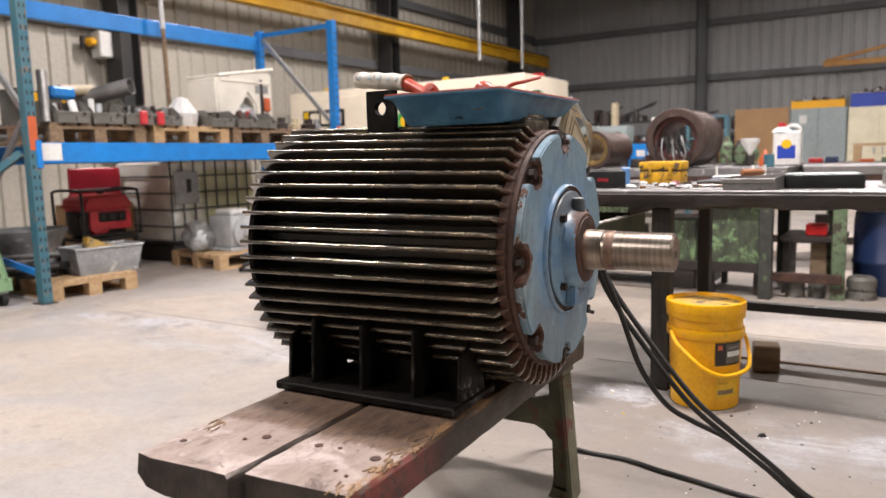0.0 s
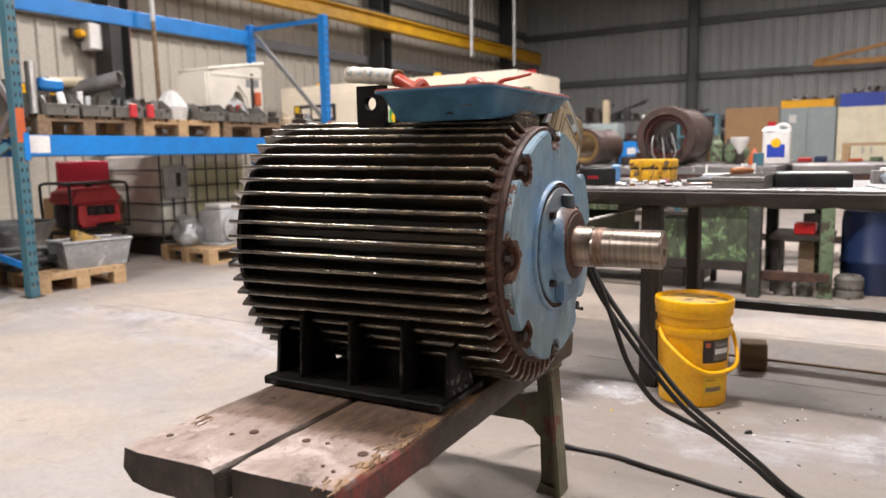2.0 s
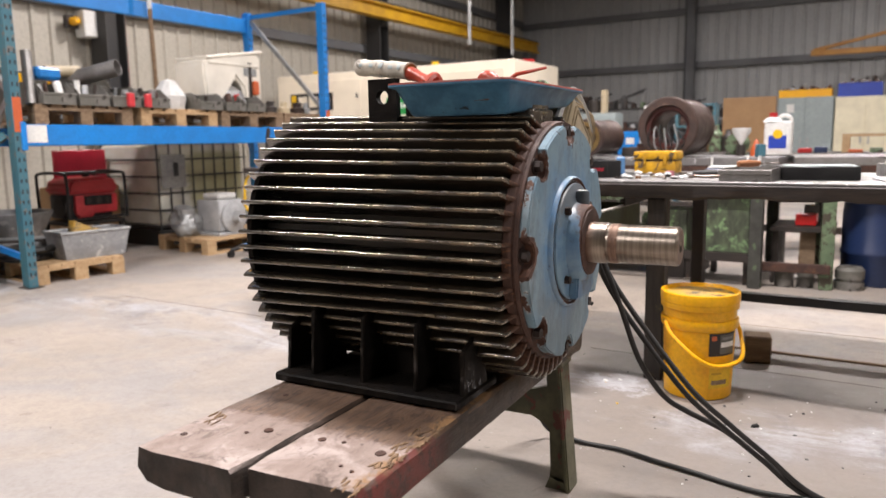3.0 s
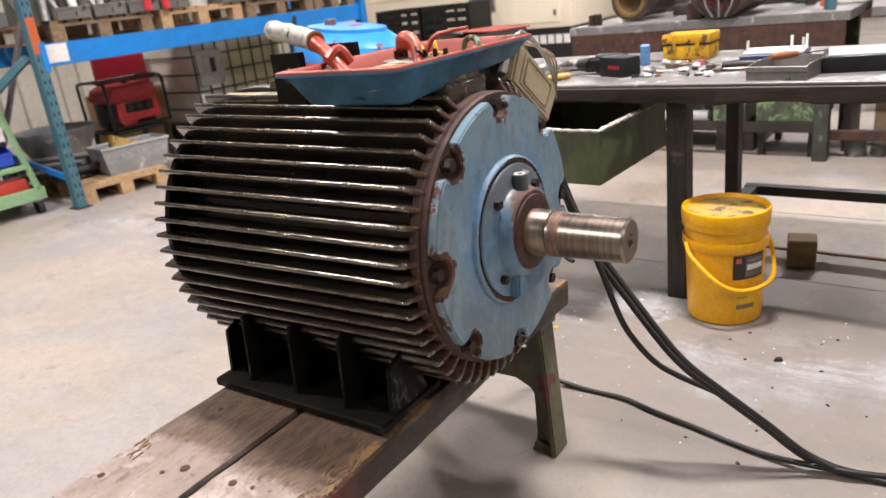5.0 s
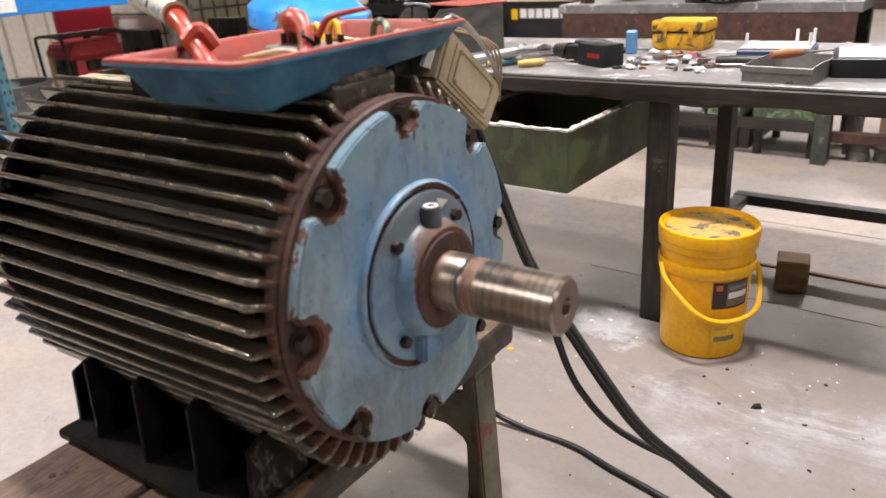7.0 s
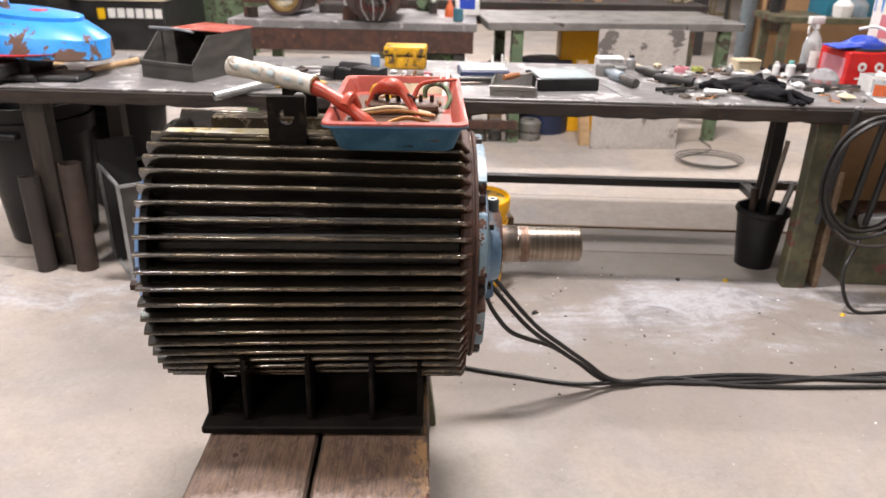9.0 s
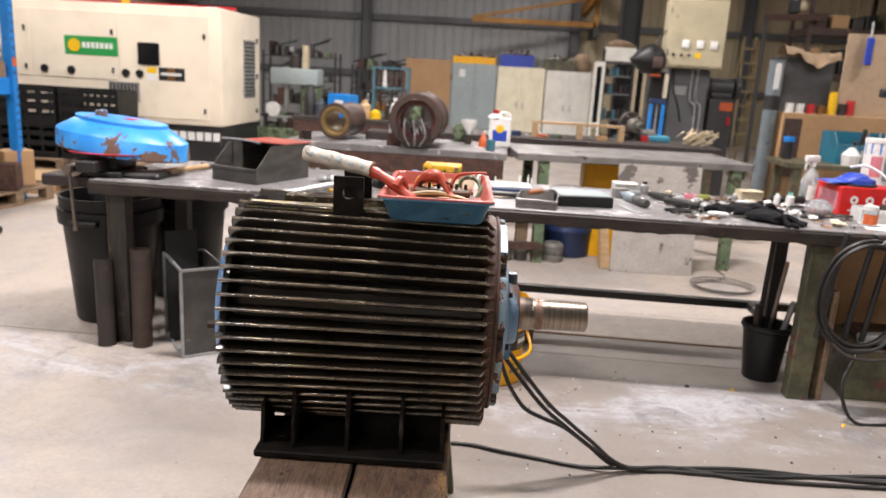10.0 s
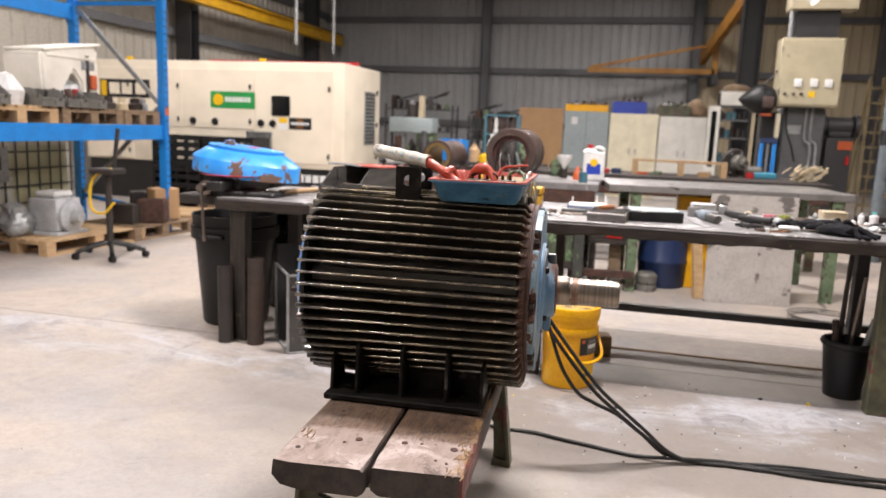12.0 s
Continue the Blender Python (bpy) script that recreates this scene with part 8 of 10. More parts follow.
RZ = 1.177
for i, (py, mm) in enumerate(((3.42, "old_pine"), (4.30, "pine"), (5.15, "old_pine"), (5.85, "old_pine"))):
    pallet((-5.83, py, RZ), 0, mm, 1.1, 0.80 if i < 3 else 0.55, "worn timber pallet on the blue racking")
PZ = RZ + 0.144
for i, (y, h) in enumerate(((3.20, 0.17), (3.48, 0.17), (3.76, 0.17), (4.04, 0.16), (4.62, 0.15), (4.92, 0.15), (5.16, 0.15))):
    open_bin("steel_bin", 0.25, 0.4, h, "rack_bin_grey", (-5.45, y, PZ), 90, "grey steel stacking bin full of scrap parts", "bin", 0.5, 0.004, "rack bins", ["galv", "rust", "dark_steel", "red", "white"])
for i, (y, h) in enumerate(((3.25, 0.30), (3.55, 0.28), (3.85, 0.30))):
    open_bin("steel_bin", 0.25, 0.4, h, "rack_bin_grey", (-5.95, y, PZ), 90, "grey steel stacking bin full of scrap parts", "bin", 0.6, 0.004, "rack bins", ["galv", "rust", "yellow", "dark_steel"])
pipe("flue_pipe", (-5.75, 3.62, PZ + 0.235), (-5.40, 3.80, PZ + 0.32), 0.066, 0.006, "grey_steel", "wide galvanised pipe lying across the bins", "pipe")
pipe("steel_pipe", (-5.32, 3.02, PZ), (-5.40, 3.06, PZ + 0.38), 0.036, 0.004, "grey_steel", "bright steel pipe standing on the pallet", "pipe")
pipe("cardboard_tube", (-5.72, 3.38, PZ + 0.28), (-5.72, 3.66, PZ + 0.30), 0.045, 0.006, "cream", "short cardboard tube on top of the bins", "tube")
solid("blue_pack", boxed(-0.06, 0.06, -0.11, 0.11, 0, 0.09, 0.02), M["rack_blue"], "crumpled blue pack on the bins", "pack", (-5.46, 3.22, PZ + 0.19), 12)
M["gen_red"] = surf("faded_red_paint", (0.62, 0.05, 0.06), (0.50, 0.035, 0.045), 0.36, grain=40, big=6, bump=0.06)
M["cream_white"] = surf("ivory_plastic", (0.80, 0.765, 0.68), (0.77, 0.73, 0.64), 0.4, grain=4, big=3, bump=0.05)
for y in (3.80, 3.96):
    solid("red_part", boxed(-0.02, 0.02, -0.026, 0.026, 0, 0.11, 0.006), M["gen_red"], "small red painted part in a bin", "part", (-5.235, y - 0.02, PZ), 0, group="red parts")
wm = thing("white_cowl", "white plastic machine cowl stored on a pallet", "machine cowl", (-5.72, 4.98, PZ))
wm.scale = (1.0, 1.0, 1.12)
bm = bmesh.new()
prism(bm, [(-0.17, 0.05), (-0.20, 0.40), (-0.18, 0.44), (0.10, 0.50), (0.46, 0.53), (0.54, 0.50), (0.54, 0.05), (0.42, 0.0), (0.33, 0.02), (0.29, 0.22), (0.20, 0.30), (0.12, 0.20), (0.02, 0.04)], 0.42, lambda u, v, d: Vector((0.2 - d, u, v)))
bmesh.ops.bevel(bm, geom=list(bm.edges), offset=0.022, segments=3, affect="EDGES")
part("shell", bm, M["cream_white"], wm)
part("rim", boxed(0.185, 0.212, -0.14, 0.50, 0.40, 0.425, 0.008, 2), M["cream_white"], wm)
part("grille", boxed(0.195, 0.206, 0.30, 0.47, 0.32, 0.39, 0.004), M["galv"], wm, "grey air grille")
bm = bmesh.new()
beam(bm, (-0.01, -0.17, 0.446), (-0.01, 0.56, 0.545), 0.445, 0.026, 0.008)
part("lid_edge", bm, M["cream_white"], wm, "overhanging sloping lid")
part("hinge_gap", boxed(0.195, 0.2085, 0.36, 0.40, 0.10, 0.44, 0.004), M["dark_steel"], wm, "dark slot")
part("lamp", boxed(0.2, 0.24, 0.40, 0.47, 0.16, 0.28, 0.01), M["orange"], wm, "orange marker lamp")
part("cloth", turned([(0, 0), (0.0, 0.13), (0.08, 0.15), (0.18, 0.10), (0.24, 0.0)], 10, "Z", (0.16, 0.16, 0.0)), M["galv"], wm, smooth=0)
solid("plastic_wrap", turned([(0, 0), (0, 0.13), (0.12, 0.15), (0.25, 0.06), (0.27, 0)], 11), M["milky"], "crumpled white plastic wrap on the pallet", "wrap", (-5.5, 4.36, PZ), smooth=0)
for y, c, r in ((5.55, "dark_steel", 0.07), (5.75, "cream", 0.06), (5.95, "bolt", 0.08), (6.08, "galv", 0.05)):
    solid("spare_part", turned([(0, 0), (0, r), (0.06, r), (0.07, r * 0.6), (0.12, r * 0.6), (0.12, 0)], 16), M[c], "turned spare part on the pallet", "part", (-5.45, y, PZ), group="spares on rack")
for y, c, r in ((1.9, "red", 0.08), (2.2, "white", 0.07), (2.45, "galv", 0.1), (2.65, "dark_steel", 0.08)):
    solid("spare_part", turned([(0, 0), (0, r), (0.1, r), (0.12, r * 0.6), (0.2, r * 0.6), (0.2, 0)], 16), M[c], "spare part on the next rack bay", "part", (-6.27, y, 1.15), group="spares on rack")

# ---- on the wall behind the rack ----
wb = thing("wall_box", "white sheet steel box on the wall rail", "wall box", (WX + 0.17, 6.13, 2.61))
part("housing", boxed(-0.06, 0.14, -0.16, 0.16, -0.17, 0.17, 0.01, 2), M["white"], wb)
part("cover", boxed(0.141, 0.15, -0.15, 0.15, -0.16, 0.16, 0.003), M["white"], wb)
yl = thing("warning_lamp", "yellow warning lamp beside the white wall box", "lamp", (WX + 0.17, 5.89, 2.63))
part("dome", turned([(0.02, 0.0), (0.02, 0.055), (0.10, 0.055), (0.14, 0.035), (0.15, 0.0)], 20, "X"), M["yellow"], yl)
part("base", boxed(-0.06, 0.019, -0.08, 0.08, -0.08, 0.08, 0.004), M["dark_steel"], yl)
tp = solid("timber_pole", rodded((0, 0, 0), (0.03, -0.05, 1.35), 0.021, seg=10), M["old_pine"], "weathered timber pole with a white tip among the bins", "pole", (-6.25, 4.82, PZ))
part("tip", rodded((0.0222, -0.037, 1.0), (0.0312, -0.052, 1.40), 0.0225, seg=10), M["milky"], tp, "white painted tip")
solid("red_pipe", rodded((WX + 0.22, 6.62, 0.0), (WX + 0.22, 6.62, 5.0), 0.03, seg=10), M["dark_red"], "dark red pipe running up the wall", "pipe", kind="structure")

# ---- under the rack ----


def tank_material():
    """Milky white plastic, olive where the old liquid stands."""
    n = Net("milky_tank_plastic")
    p = n.xyz()
    wave = n.math("ADD", n.math("MULTIPLY", p[1], 0.9), n.math("MULTIPLY", n.noise(3.2, 4, 0.6, None, 0.6), 0.55))
    liquid = n.math("MULTIPLY", n.ramp(wave, 0.02, 0.16), n.ramp(p[2], 0.98, 0.90))
    c = n.mix(n.math("MULTIPLY", liquid, 0.85), n.mix(n.ramp(n.noise(7, 4), 0.35, 0.65), (0.86, 0.86, 0.80), (0.74, 0.74, 0.66)), (0.46, 0.45, 0.24))
    n.set(Base_Color=c, Roughness=0.42, Subsurface_Weight=0.5, Subsurface_Radius=(0.25, 0.25, 0.2))
    return n.m


M["tank_plastic"] = tank_material()
M["cage_grey"] = surf("dull_cage_steel", (0.09, 0.09, 0.088), (0.06, 0.06, 0.058), 0.5, 0.3)
ibc = thing("ibc_tank", "translucent water tank in a galvanised cage on a pallet", "tank", (-6.75, 5.35, 0.0))
part("tank", boxed(-0.46, 0.46, -0.57, 0.57, 0.20, 1.02, 0.05, 3), M["tank_plastic"], ibc)
part("base", boxed(-0.5, 0.5, -0.6, 0.6, 0.0, 0.16, 0.01), M["black"], ibc)
for i in range(9):
    y = -0.58 + 0.145 * i
    part("cage_bar", rodded((0.485, y, 0.16), (0.485, y, 1.04), 0.009, seg=8), M["cage_grey"], ibc)
for z in (0.2, 0.36, 0.53, 0.70, 0.87, 1.04):
    part("cage_bar", rodded((0.487, -0.6, z), (0.487, 0.6, z), 0.009, seg=8), M["cage_grey"], ibc)
    part("cage_bar", rodded((-0.48, -0.603, z), (0.48, -0.603, z), 0.009, seg=8), M["cage_grey"], ibc)
tg = part("tag_plate", boxed(0.4965, 0.50, -0.55, -0.25, 0.58, 0.92), M["galv"], ibc, "grey information plate")
part("print_mark", boxed(0.5005, 0.502, -0.40, -0.34, 0.70, 0.84), M["black"], tg)
rc = thing("red_generator", "small red portable generator in a black tube frame", "portable generator", (-6.50, 4.10, 0.0))
part("stand", boxed(-0.22, 0.22, -0.27, 0.27, 0.30, 0.33), M["dark_steel"], rc)
for x in (-0.2, 0.2):
    for y in (-0.25, 0.25):
        part("stand_leg", boxed(x - 0.018, x + 0.018, y - 0.018, y + 0.018, 0, 0.299), M["dark_steel"], rc)
part("engine", boxed(-0.18, 0.16, -0.22, 0.20, 0.35, 0.58, 0.03, 2), M["black"], rc)
part("alternator", turned([(-0.25, 0.0), (-0.25, 0.09), (-0.12, 0.10), (0.0, 0.10)], 20, "Y", (0.02, 0.0, 0.46)), M["dark_steel"], rc)
bm = bmesh.new()
prism(bm, [(-0.25, 0.58), (-0.25, 0.66), (-0.20, 0.725), (0.18, 0.735), (0.25, 0.68), (0.25, 0.58)], 0.38, lambda u, v, d: Vector((-0.19 + d, u, v)))
bmesh.ops.bevel(bm, geom=list(bm.edges), offset=0.025, segments=3, affect="EDGES")
part("fuel_tank", bm, M["gen_red"], rc)
part("filler_cap", turned([(0.73, 0.035), (0.755, 0.035), (0.757, 0.0)], 16, "Z", (0.0, 0.05, 0.0)), M["black_plastic"], rc)
part("panel", boxed(0.165, 0.205, -0.20, 0.22, 0.40, 0.575, 0.015, 2), M["gen_red"], rc)
part("panel_face", boxed(0.2055, 0.212, -0.12, 0.16, 0.475, 0.565, 0.004), M["black_plastic"], rc)
for y in (-0.08, 0.02, 0.11):
    part("socket_outlet", turned([(0.212, 0.03), (0.222, 0.03), (0.222, 0.018), (0.216, 0.0)], 14, "X", (0, y, 0.52)), M["dark_steel"], rc)
part("pull_cover", turned([(0.14, 0.10), (0.20, 0.09), (0.21, 0.05), (0.21, 0.0)], 22, "X", (0, -0.10, 0.44)), M["gen_red"], rc)
for y in (-0.29, 0.29):
    part("frame_tube", hosed([(-0.22, y, 0.345), (-0.235, y, 0.68), (-0.19, y, 0.77), (0.17, y, 0.77), (0.235, y, 0.70), (0.235, y, 0.345)], 0.014, 8, 3), M["black"], rc)
for x, z in ((-0.2, 0.77), (0.18, 0.77), (0.235, 0.36)):
    part("cross_tube", rodded((x, -0.29, z), (x, 0.29, z), 0.012, seg=10), M["black"], rc)
solid("red_sheet", boxed(-0.02, 0.02, -0.28, 0.28, 0, 0.36, 0.01), M["dark_red"], "dark red sheet panel leaning at the wall side", "panel", (-7.0, 4.42, 0.62))
solid("wall_carton", boxed(-0.15, 0.15, -0.34, 0.34, 0, 0.62, 0.01), M["board"], "brown cardboard carton under the red panel", "carton", (-7.0, 4.4, 0.0))
pallet((-5.77, 3.33, 0.0), -7.3, "pine", 1.0, 0.68, "new pale pine pallet under the racking")
tr2 = thing("galvanised_trough", "dented galvanised trough with a yellow bag inside", "trough", (-5.47, 3.46, 0.144), -7)
bm = bmesh.new()
loft(bm, [rr for rr in ([(x * 0.9, y * 0.9, 0.0) for x, y in ((-0.14, -0.26), (0.14, -0.26), (0.14, 0.26), (-0.14, 0.26))], [(x * 1.1, y * 1.05, 0.21) for x, y in ((-0.14, -0.26), (0.14, -0.26), (0.14, 0.26), (-0.14, 0.26))], [(x * 1.04, y * 1.02, 0.21) for x, y in ((-0.14, -0.26), (0.14, -0.26), (0.14, 0.26), (-0.14, 0.26))], [(x * 0.84, y * 0.88, 0.01) for x, y in ((-0.14, -0.26), (0.14, -0.26), (0.14, 0.26), (-0.14, 0.26))])], True, True)
bmesh.ops.recalc_face_normals(bm, faces=bm.faces)
part("body", bm, M["dull_galv"], tr2)
part("rim", hosed([(-0.154, -0.273, 0.21), (0.154, -0.273, 0.21), (0.154, 0.273, 0.21), (-0.154, 0.273, 0.21), (-0.154, -0.273, 0.21)], 0.012, 8, 1, False), M["galv"], tr2)
bm = bmesh.new()
prism(bm, [(-0.16, 0.14), (0.16, 0.15), (0.15, 0.19), (-0.02, 0.245), (-0.13, 0.30)], 0.10, lambda u, v, d: Vector((-0.02 + d, u, v)))
bmesh.ops.bevel(bm, geom=list(bm.edges), offset=0.008, segments=2, affect="EDGES")
part("bag", bm, M["dirty_yellow"], tr2, "folded yellow plastic bag")
part("scrap_plate", boxed(-0.11, 0.10, 0.02, 0.22, 0.11, 0.215, 0.01), M["dull_galv"], tr2)
for i, (x, y, r) in enumerate(((-5.72, 3.10, 0.16), (-5.66, 3.12, 0.15))):
    solid("hose_ring", hosed([(r * math.cos(2 * math.pi * k / 16), r * math.sin(2 * math.pi * k / 16), 0.03) for k in range(17)], 0.03, 8, 2), M["rubber"], "black rubber hose coiled on a pallet", "hose", (x, y, 0.144 + 0.062 * i), group="hoses")
solid("grey_hopper", turned([(0, 0), (0, 0.12), (0.08, 0.16), (0.45, 0.34), (0.47, 0.34), (0.47, 0.31), (0.1, 0.14)], 28), M["dull_galv"], "grey conical steel hopper on the floor", "hopper", (-6.4, 3.35, 0.0))
for i in range(6):
    solid("angle_bar", rodded((-6.2 - 0.05 * i, 2.9, 0.15 + 0.02 * i), (-5.7, 3.05 + 0.05 * i, 0.19 + 0.02 * i), 0.025, seg=6), M["galv"] if i % 2 else M["dark_steel"], "steel bar end on a pallet", "bar", group="bars")
pallet((-5.66, 5.17, 0.0), 84, "pine", 1.2, 0.8, "pale pine pallet carrying grey machine parts")
pallet((-5.55, 6.05, 0.0), 84, "old_pine", 0.9, 0.8, "pallet carrying steel scrap by the rack post")
gm = thing("grey_gearbox", "grey cast gearbox on a pale pallet", "gearbox", (-5.62, 4.97, 0.144))
part("body", boxed(-0.16, 0.16, -0.16, 0.16, 0.03, 0.34, 0.03, 2), M["pale_cast"], gm)
part("flange", turned([(0.16, 0.0), (0.16, 0.15), (0.20, 0.15), (0.22, 0.06), (0.30, 0.05), (0.30, 0)], 24, "X", (0, 0, 0.17)), M["pale_cast"], gm)
part("cap", boxed(-0.12, 0.12, -0.12, 0.12, 0.34, 0.40, 0.02), M["white"], gm)
part("handle", hosed([(-0.1, 0.17, 0.3), (-0.1, 0.3, 0.28), (-0.05, 0.36, 0.1)], 0.016, 8, 4), M["pale_cast"], gm)
part("foot", boxed(-0.2, 0.2, -0.2, 0.2, 0, 0.03, 0.005), M["pale_cast"], gm)
bm = bmesh.new()
bmesh.ops.create_icosphere(bm, subdivisions=4, radius=0.14)
for v in bm.verts:
    v.co *= 1 + 0.35 * noise.noise(v.co * 9) + 0.12 * noise.noise(v.co * 31) + (0.25 if v.co.z > 0.11 else 0.0)
    v.co.z = max(v.co.z, -0.12)
solid("scrap_bag", bm, M["galv"], "clear bag of scrap on a pallet", "bag", (-5.78, 4.68, 0.265))
stool = thing("swivel_stool", "black five-star swivel stool base with cable over it", "stool", (-4.88, 4.80, 0.0))
for k in range(5):
    a = 2 * math.pi * k / 5 + 0.4
    part("star_arm", hosed([(0.02 * math.cos(a), 0.02 * math.sin(a), 0.13), (0.16 * math.cos(a), 0.16 * math.sin(a), 0.105), (0.3 * math.cos(a), 0.3 * math.sin(a), 0.065)], 0.02, 8, 3), M["black_plastic"], stool)
    part("castor", turned([(-0.02, 0), (-0.02, 0.03), (0.02, 0.03), (0.02, 0)], 14, "X", (0.3 * math.cos(a), 0.3 * math.sin(a), 0.031)), M["black_plastic"], stool)
part("column", rodded((0, 0, 0.1), (0, 0, 0.75), 0.028, seg=14), M["dark_steel"], stool)
part("bracket", boxed(-0.12, 0.12, -0.1, 0.1, 0.75, 0.80, 0.01), M["dark_steel"], stool)
part("gas_strut", rodded((0.05, 0.02, 0.8), (0.08, 0.05, 1.15), 0.018, seg=10), M["dark_steel"], stool)
part("cable", hosed([(0.05, 0, 0.8), (-0.12, -0.05, 0.7), (-0.14, -0.06, 0.45), (-0.02, -0.05, 0.4), (0.08, -0.03, 0.5)], 0.012, 8, 5), M["sticker_yellow"], stool, "yellow cable")
for i, (x, y, z, c) in enumerate(((-5.5, 5.85, 0.145, "dark_steel"), (-5.3, 6.0, 0.145, "rust"), (-5.6, 6.25, 0.145, "dark_steel"), (-5.35, 6.25, 0.145, "board"))):
    solid("steel_scrap", boxed(-0.14, 0.14, -0.1, 0.1, 0, 0.2 + 0.05 * i, 0.01), M[c], "dark steel scrap piece on a pallet", "scrap", (x, y, z), 20 * i, group="rack scrap")

# ---- bin trolley ----
M["bin_red"] = surf("red_bin_plastic", (0.62, 0.07, 0.045), (0.55, 0.06, 0.04), 0.4, bump=0.05)
M["bin_blue"] = surf("blue_bin_plastic", (0.025, 0.085, 0.55), (0.02, 0.07, 0.48), 0.4, bump=0.05)
tro = thing("bin_trolley", "green steel trolley with sloping rows of coloured bins", "trolley", (-5.72, 2.36, 0.0))
M["trolley_green"] = surf("light_green_enamel", (0.24, 0.40, 0.22), (0.20, 0.34, 0.18), 0.4, grain=40, big=5, bump=0.08, wear=(0.10, 0.09, 0.06), wear_at=0.67, wear_scale=14)
G = M["trolley_green"]
part("deck", boxed(-0.30, 0.27, -0.33, 0.36, 0.12, 0.135, 0.003), G, tro)
for a in ((0.25, 0.28, -0.34, 0.37, 0.11, 0.20), (-0.31, -0.29, -0.34, 0.37, 0.11, 0.20), (-0.289, 0.249, -0.345, -0.325, 0.11, 0.20), (-0.289, 0.249, 0.355, 0.375, 0.11, 0.20)):
    part("deck_edge", boxed(*a, 0.003), G, tro)
for y in (-0.30, 0.32):
    for x in (-0.2, 0.22):
        part("castor", turned([(-0.02, 0), (-0.02, 0.05), (0.02, 0.05), (0.02, 0)], 16, "Y", (x, y, 0.051)), M["rubber"], tro)
        part("castor_fork", boxed(x - 0.03, x + 0.03, y - 0.03, y + 0.03, 0.09, 0.118), M["galv"], tro)


def lean(z):
    """How far the bin face lies back at a height."""
    return 0.25 - 0.19 * (z - 0.17)


for y0, y1 in ((-0.315, -0.235), (0.325, 0.225)):
    bm = bmesh.new()
    beam(bm, (lean(0.2) + 0.03, y0, 0.20), (lean(1.04) + 0.03, y1, 1.04), 0.035, 0.03)
    part("upright", bm, G, tro)
bm = bmesh.new()
beam(bm, (lean(0.36) + 0.035, 0.02, 0.36), (lean(1.75) + 0.035, -0.02, 1.75), 0.085, 0.03)
part("mast", bm, G, tro)
for z, w0, w1 in ((0.36, -0.30, 0.31), (1.04, -0.25, 0.24)):
    part("cross_bar", boxed(lean(z) + 0.015, lean(z) + 0.05, w0, w1, z - 0.018, z + 0.018, 0.003), G, tro)
COL = [("bin_red", "bin_blue"), ("bin_blue", "white"), ("white", "bin_blue"), ("navy", "bin_red"), ("yellow", "bin_blue"), ("white", "bin_red"), ("orange", "bin_red"), ("bin_red", "white")]
for r, (c0, c1) in enumerate(COL):
    z = 0.39 + 0.168 * r
    for q, c in ((-1, c0), (1, c1)):
        open_bin("louvre_bin", 0.21, 0.22, 0.125, c, (-5.72 + lean(z) - 0.11, 2.36 + q * 0.142, z), 90, "small coloured plastic bin hooked on the trolley", "bin", 0.72, 0.003, "trolley bins")
    part("bin_rail", boxed(lean(z) - 0.235, lean(z) - 0.222, -0.27, 0.27, z - 0.012, z + 0.10), M["stator"], tro)
part("back_panel", boxed(-0.30, -0.29, -0.26, 0.26, 0.17, 1.75), M["stator"], tro, "dark red back")
part("reel", turned([(-0.02, 0.022), (-0.02, 0.085), (0.02, 0.085), (0.02, 0.022), (-0.02, 0.022)], 28, "X", (0.20, -0.13, 0.225)), M["cab_grey"], tro, "grey reel")
part("red_box", boxed(0.0, 0.2, 0.02, 0.30, 0.137, 0.27, 0.008), M["bin_red"], tro, "red plastic box on the deck")

# made-up dark shelving fills the dim area behind the trolley; work table beside it
ds = thing("parts_shelving", "made-up backdrop of dark steel shelving packed with machine parts", "shelving", (-8.1, 1.6, 0.0))
part("back_panel", boxed(-0.30, -0.28, -1.9, 1.35, 0.0, 2.0), M["dark_girder"], ds)
for y in (-1.9, -0.8, 0.28, 1.35):
    for x in (-0.26, 0.26):
        part("post", boxed(x - 0.02, x + 0.02, y - 0.02, y + 0.02, 0, 2.0), M["dark_girder"], ds)
rng = random.Random(61)
for z in (0.25, 0.75, 1.25, 1.75):
    part("shelf", boxed(-0.275, 0.275, -1.88, 1.33, z - 0.025, z), M["dark_steel"], ds)
    y = -1.8
    while y < 1.2:
        w, hh = rng.uniform(0.10, 0.26), rng.uniform(0.12, 0.36)
        c = rng.choice(["black", "dark_steel", "bolt", "rust", "dark_steel", "black", "stator", "navy", "galv"])
        if rng.random() < 0.5:
            bm = boxed(-0.1, 0.22, y, y + w, z + 0.001, z + hh, 0.012)
        else:
            bm = turned([(0, 0), (0, w / 2), (hh * 0.6, w / 2), (hh * 0.75, w / 4), (hh, w / 4), (hh, 0)], 14, "Z", (0.08, y + w / 2, z + 0.001))
        part("stored_part", bm, M[c], ds)
        y += w + rng.uniform(0.01, 0.07)
wt = thing("work_table", "green-legged work table with coloured tins beside the trolley", "table", (-6.75, 1.35, 0.0))
part("top", boxed(-0.35, 0.35, -0.75, 0.45, 0.80, 0.84, 0.004), M["dark_steel"], wt)
part("lower_shelf", boxed(-0.33, 0.33, -0.72, 0.42, 0.16, 0.19), M["dark_steel"], wt)
# dark sheet added to keep the space under the table dark
part("back_sheet", boxed(-0.33, -0.32, -0.72, 0.42, 0.191, 0.799), M["dark_girder"], wt)
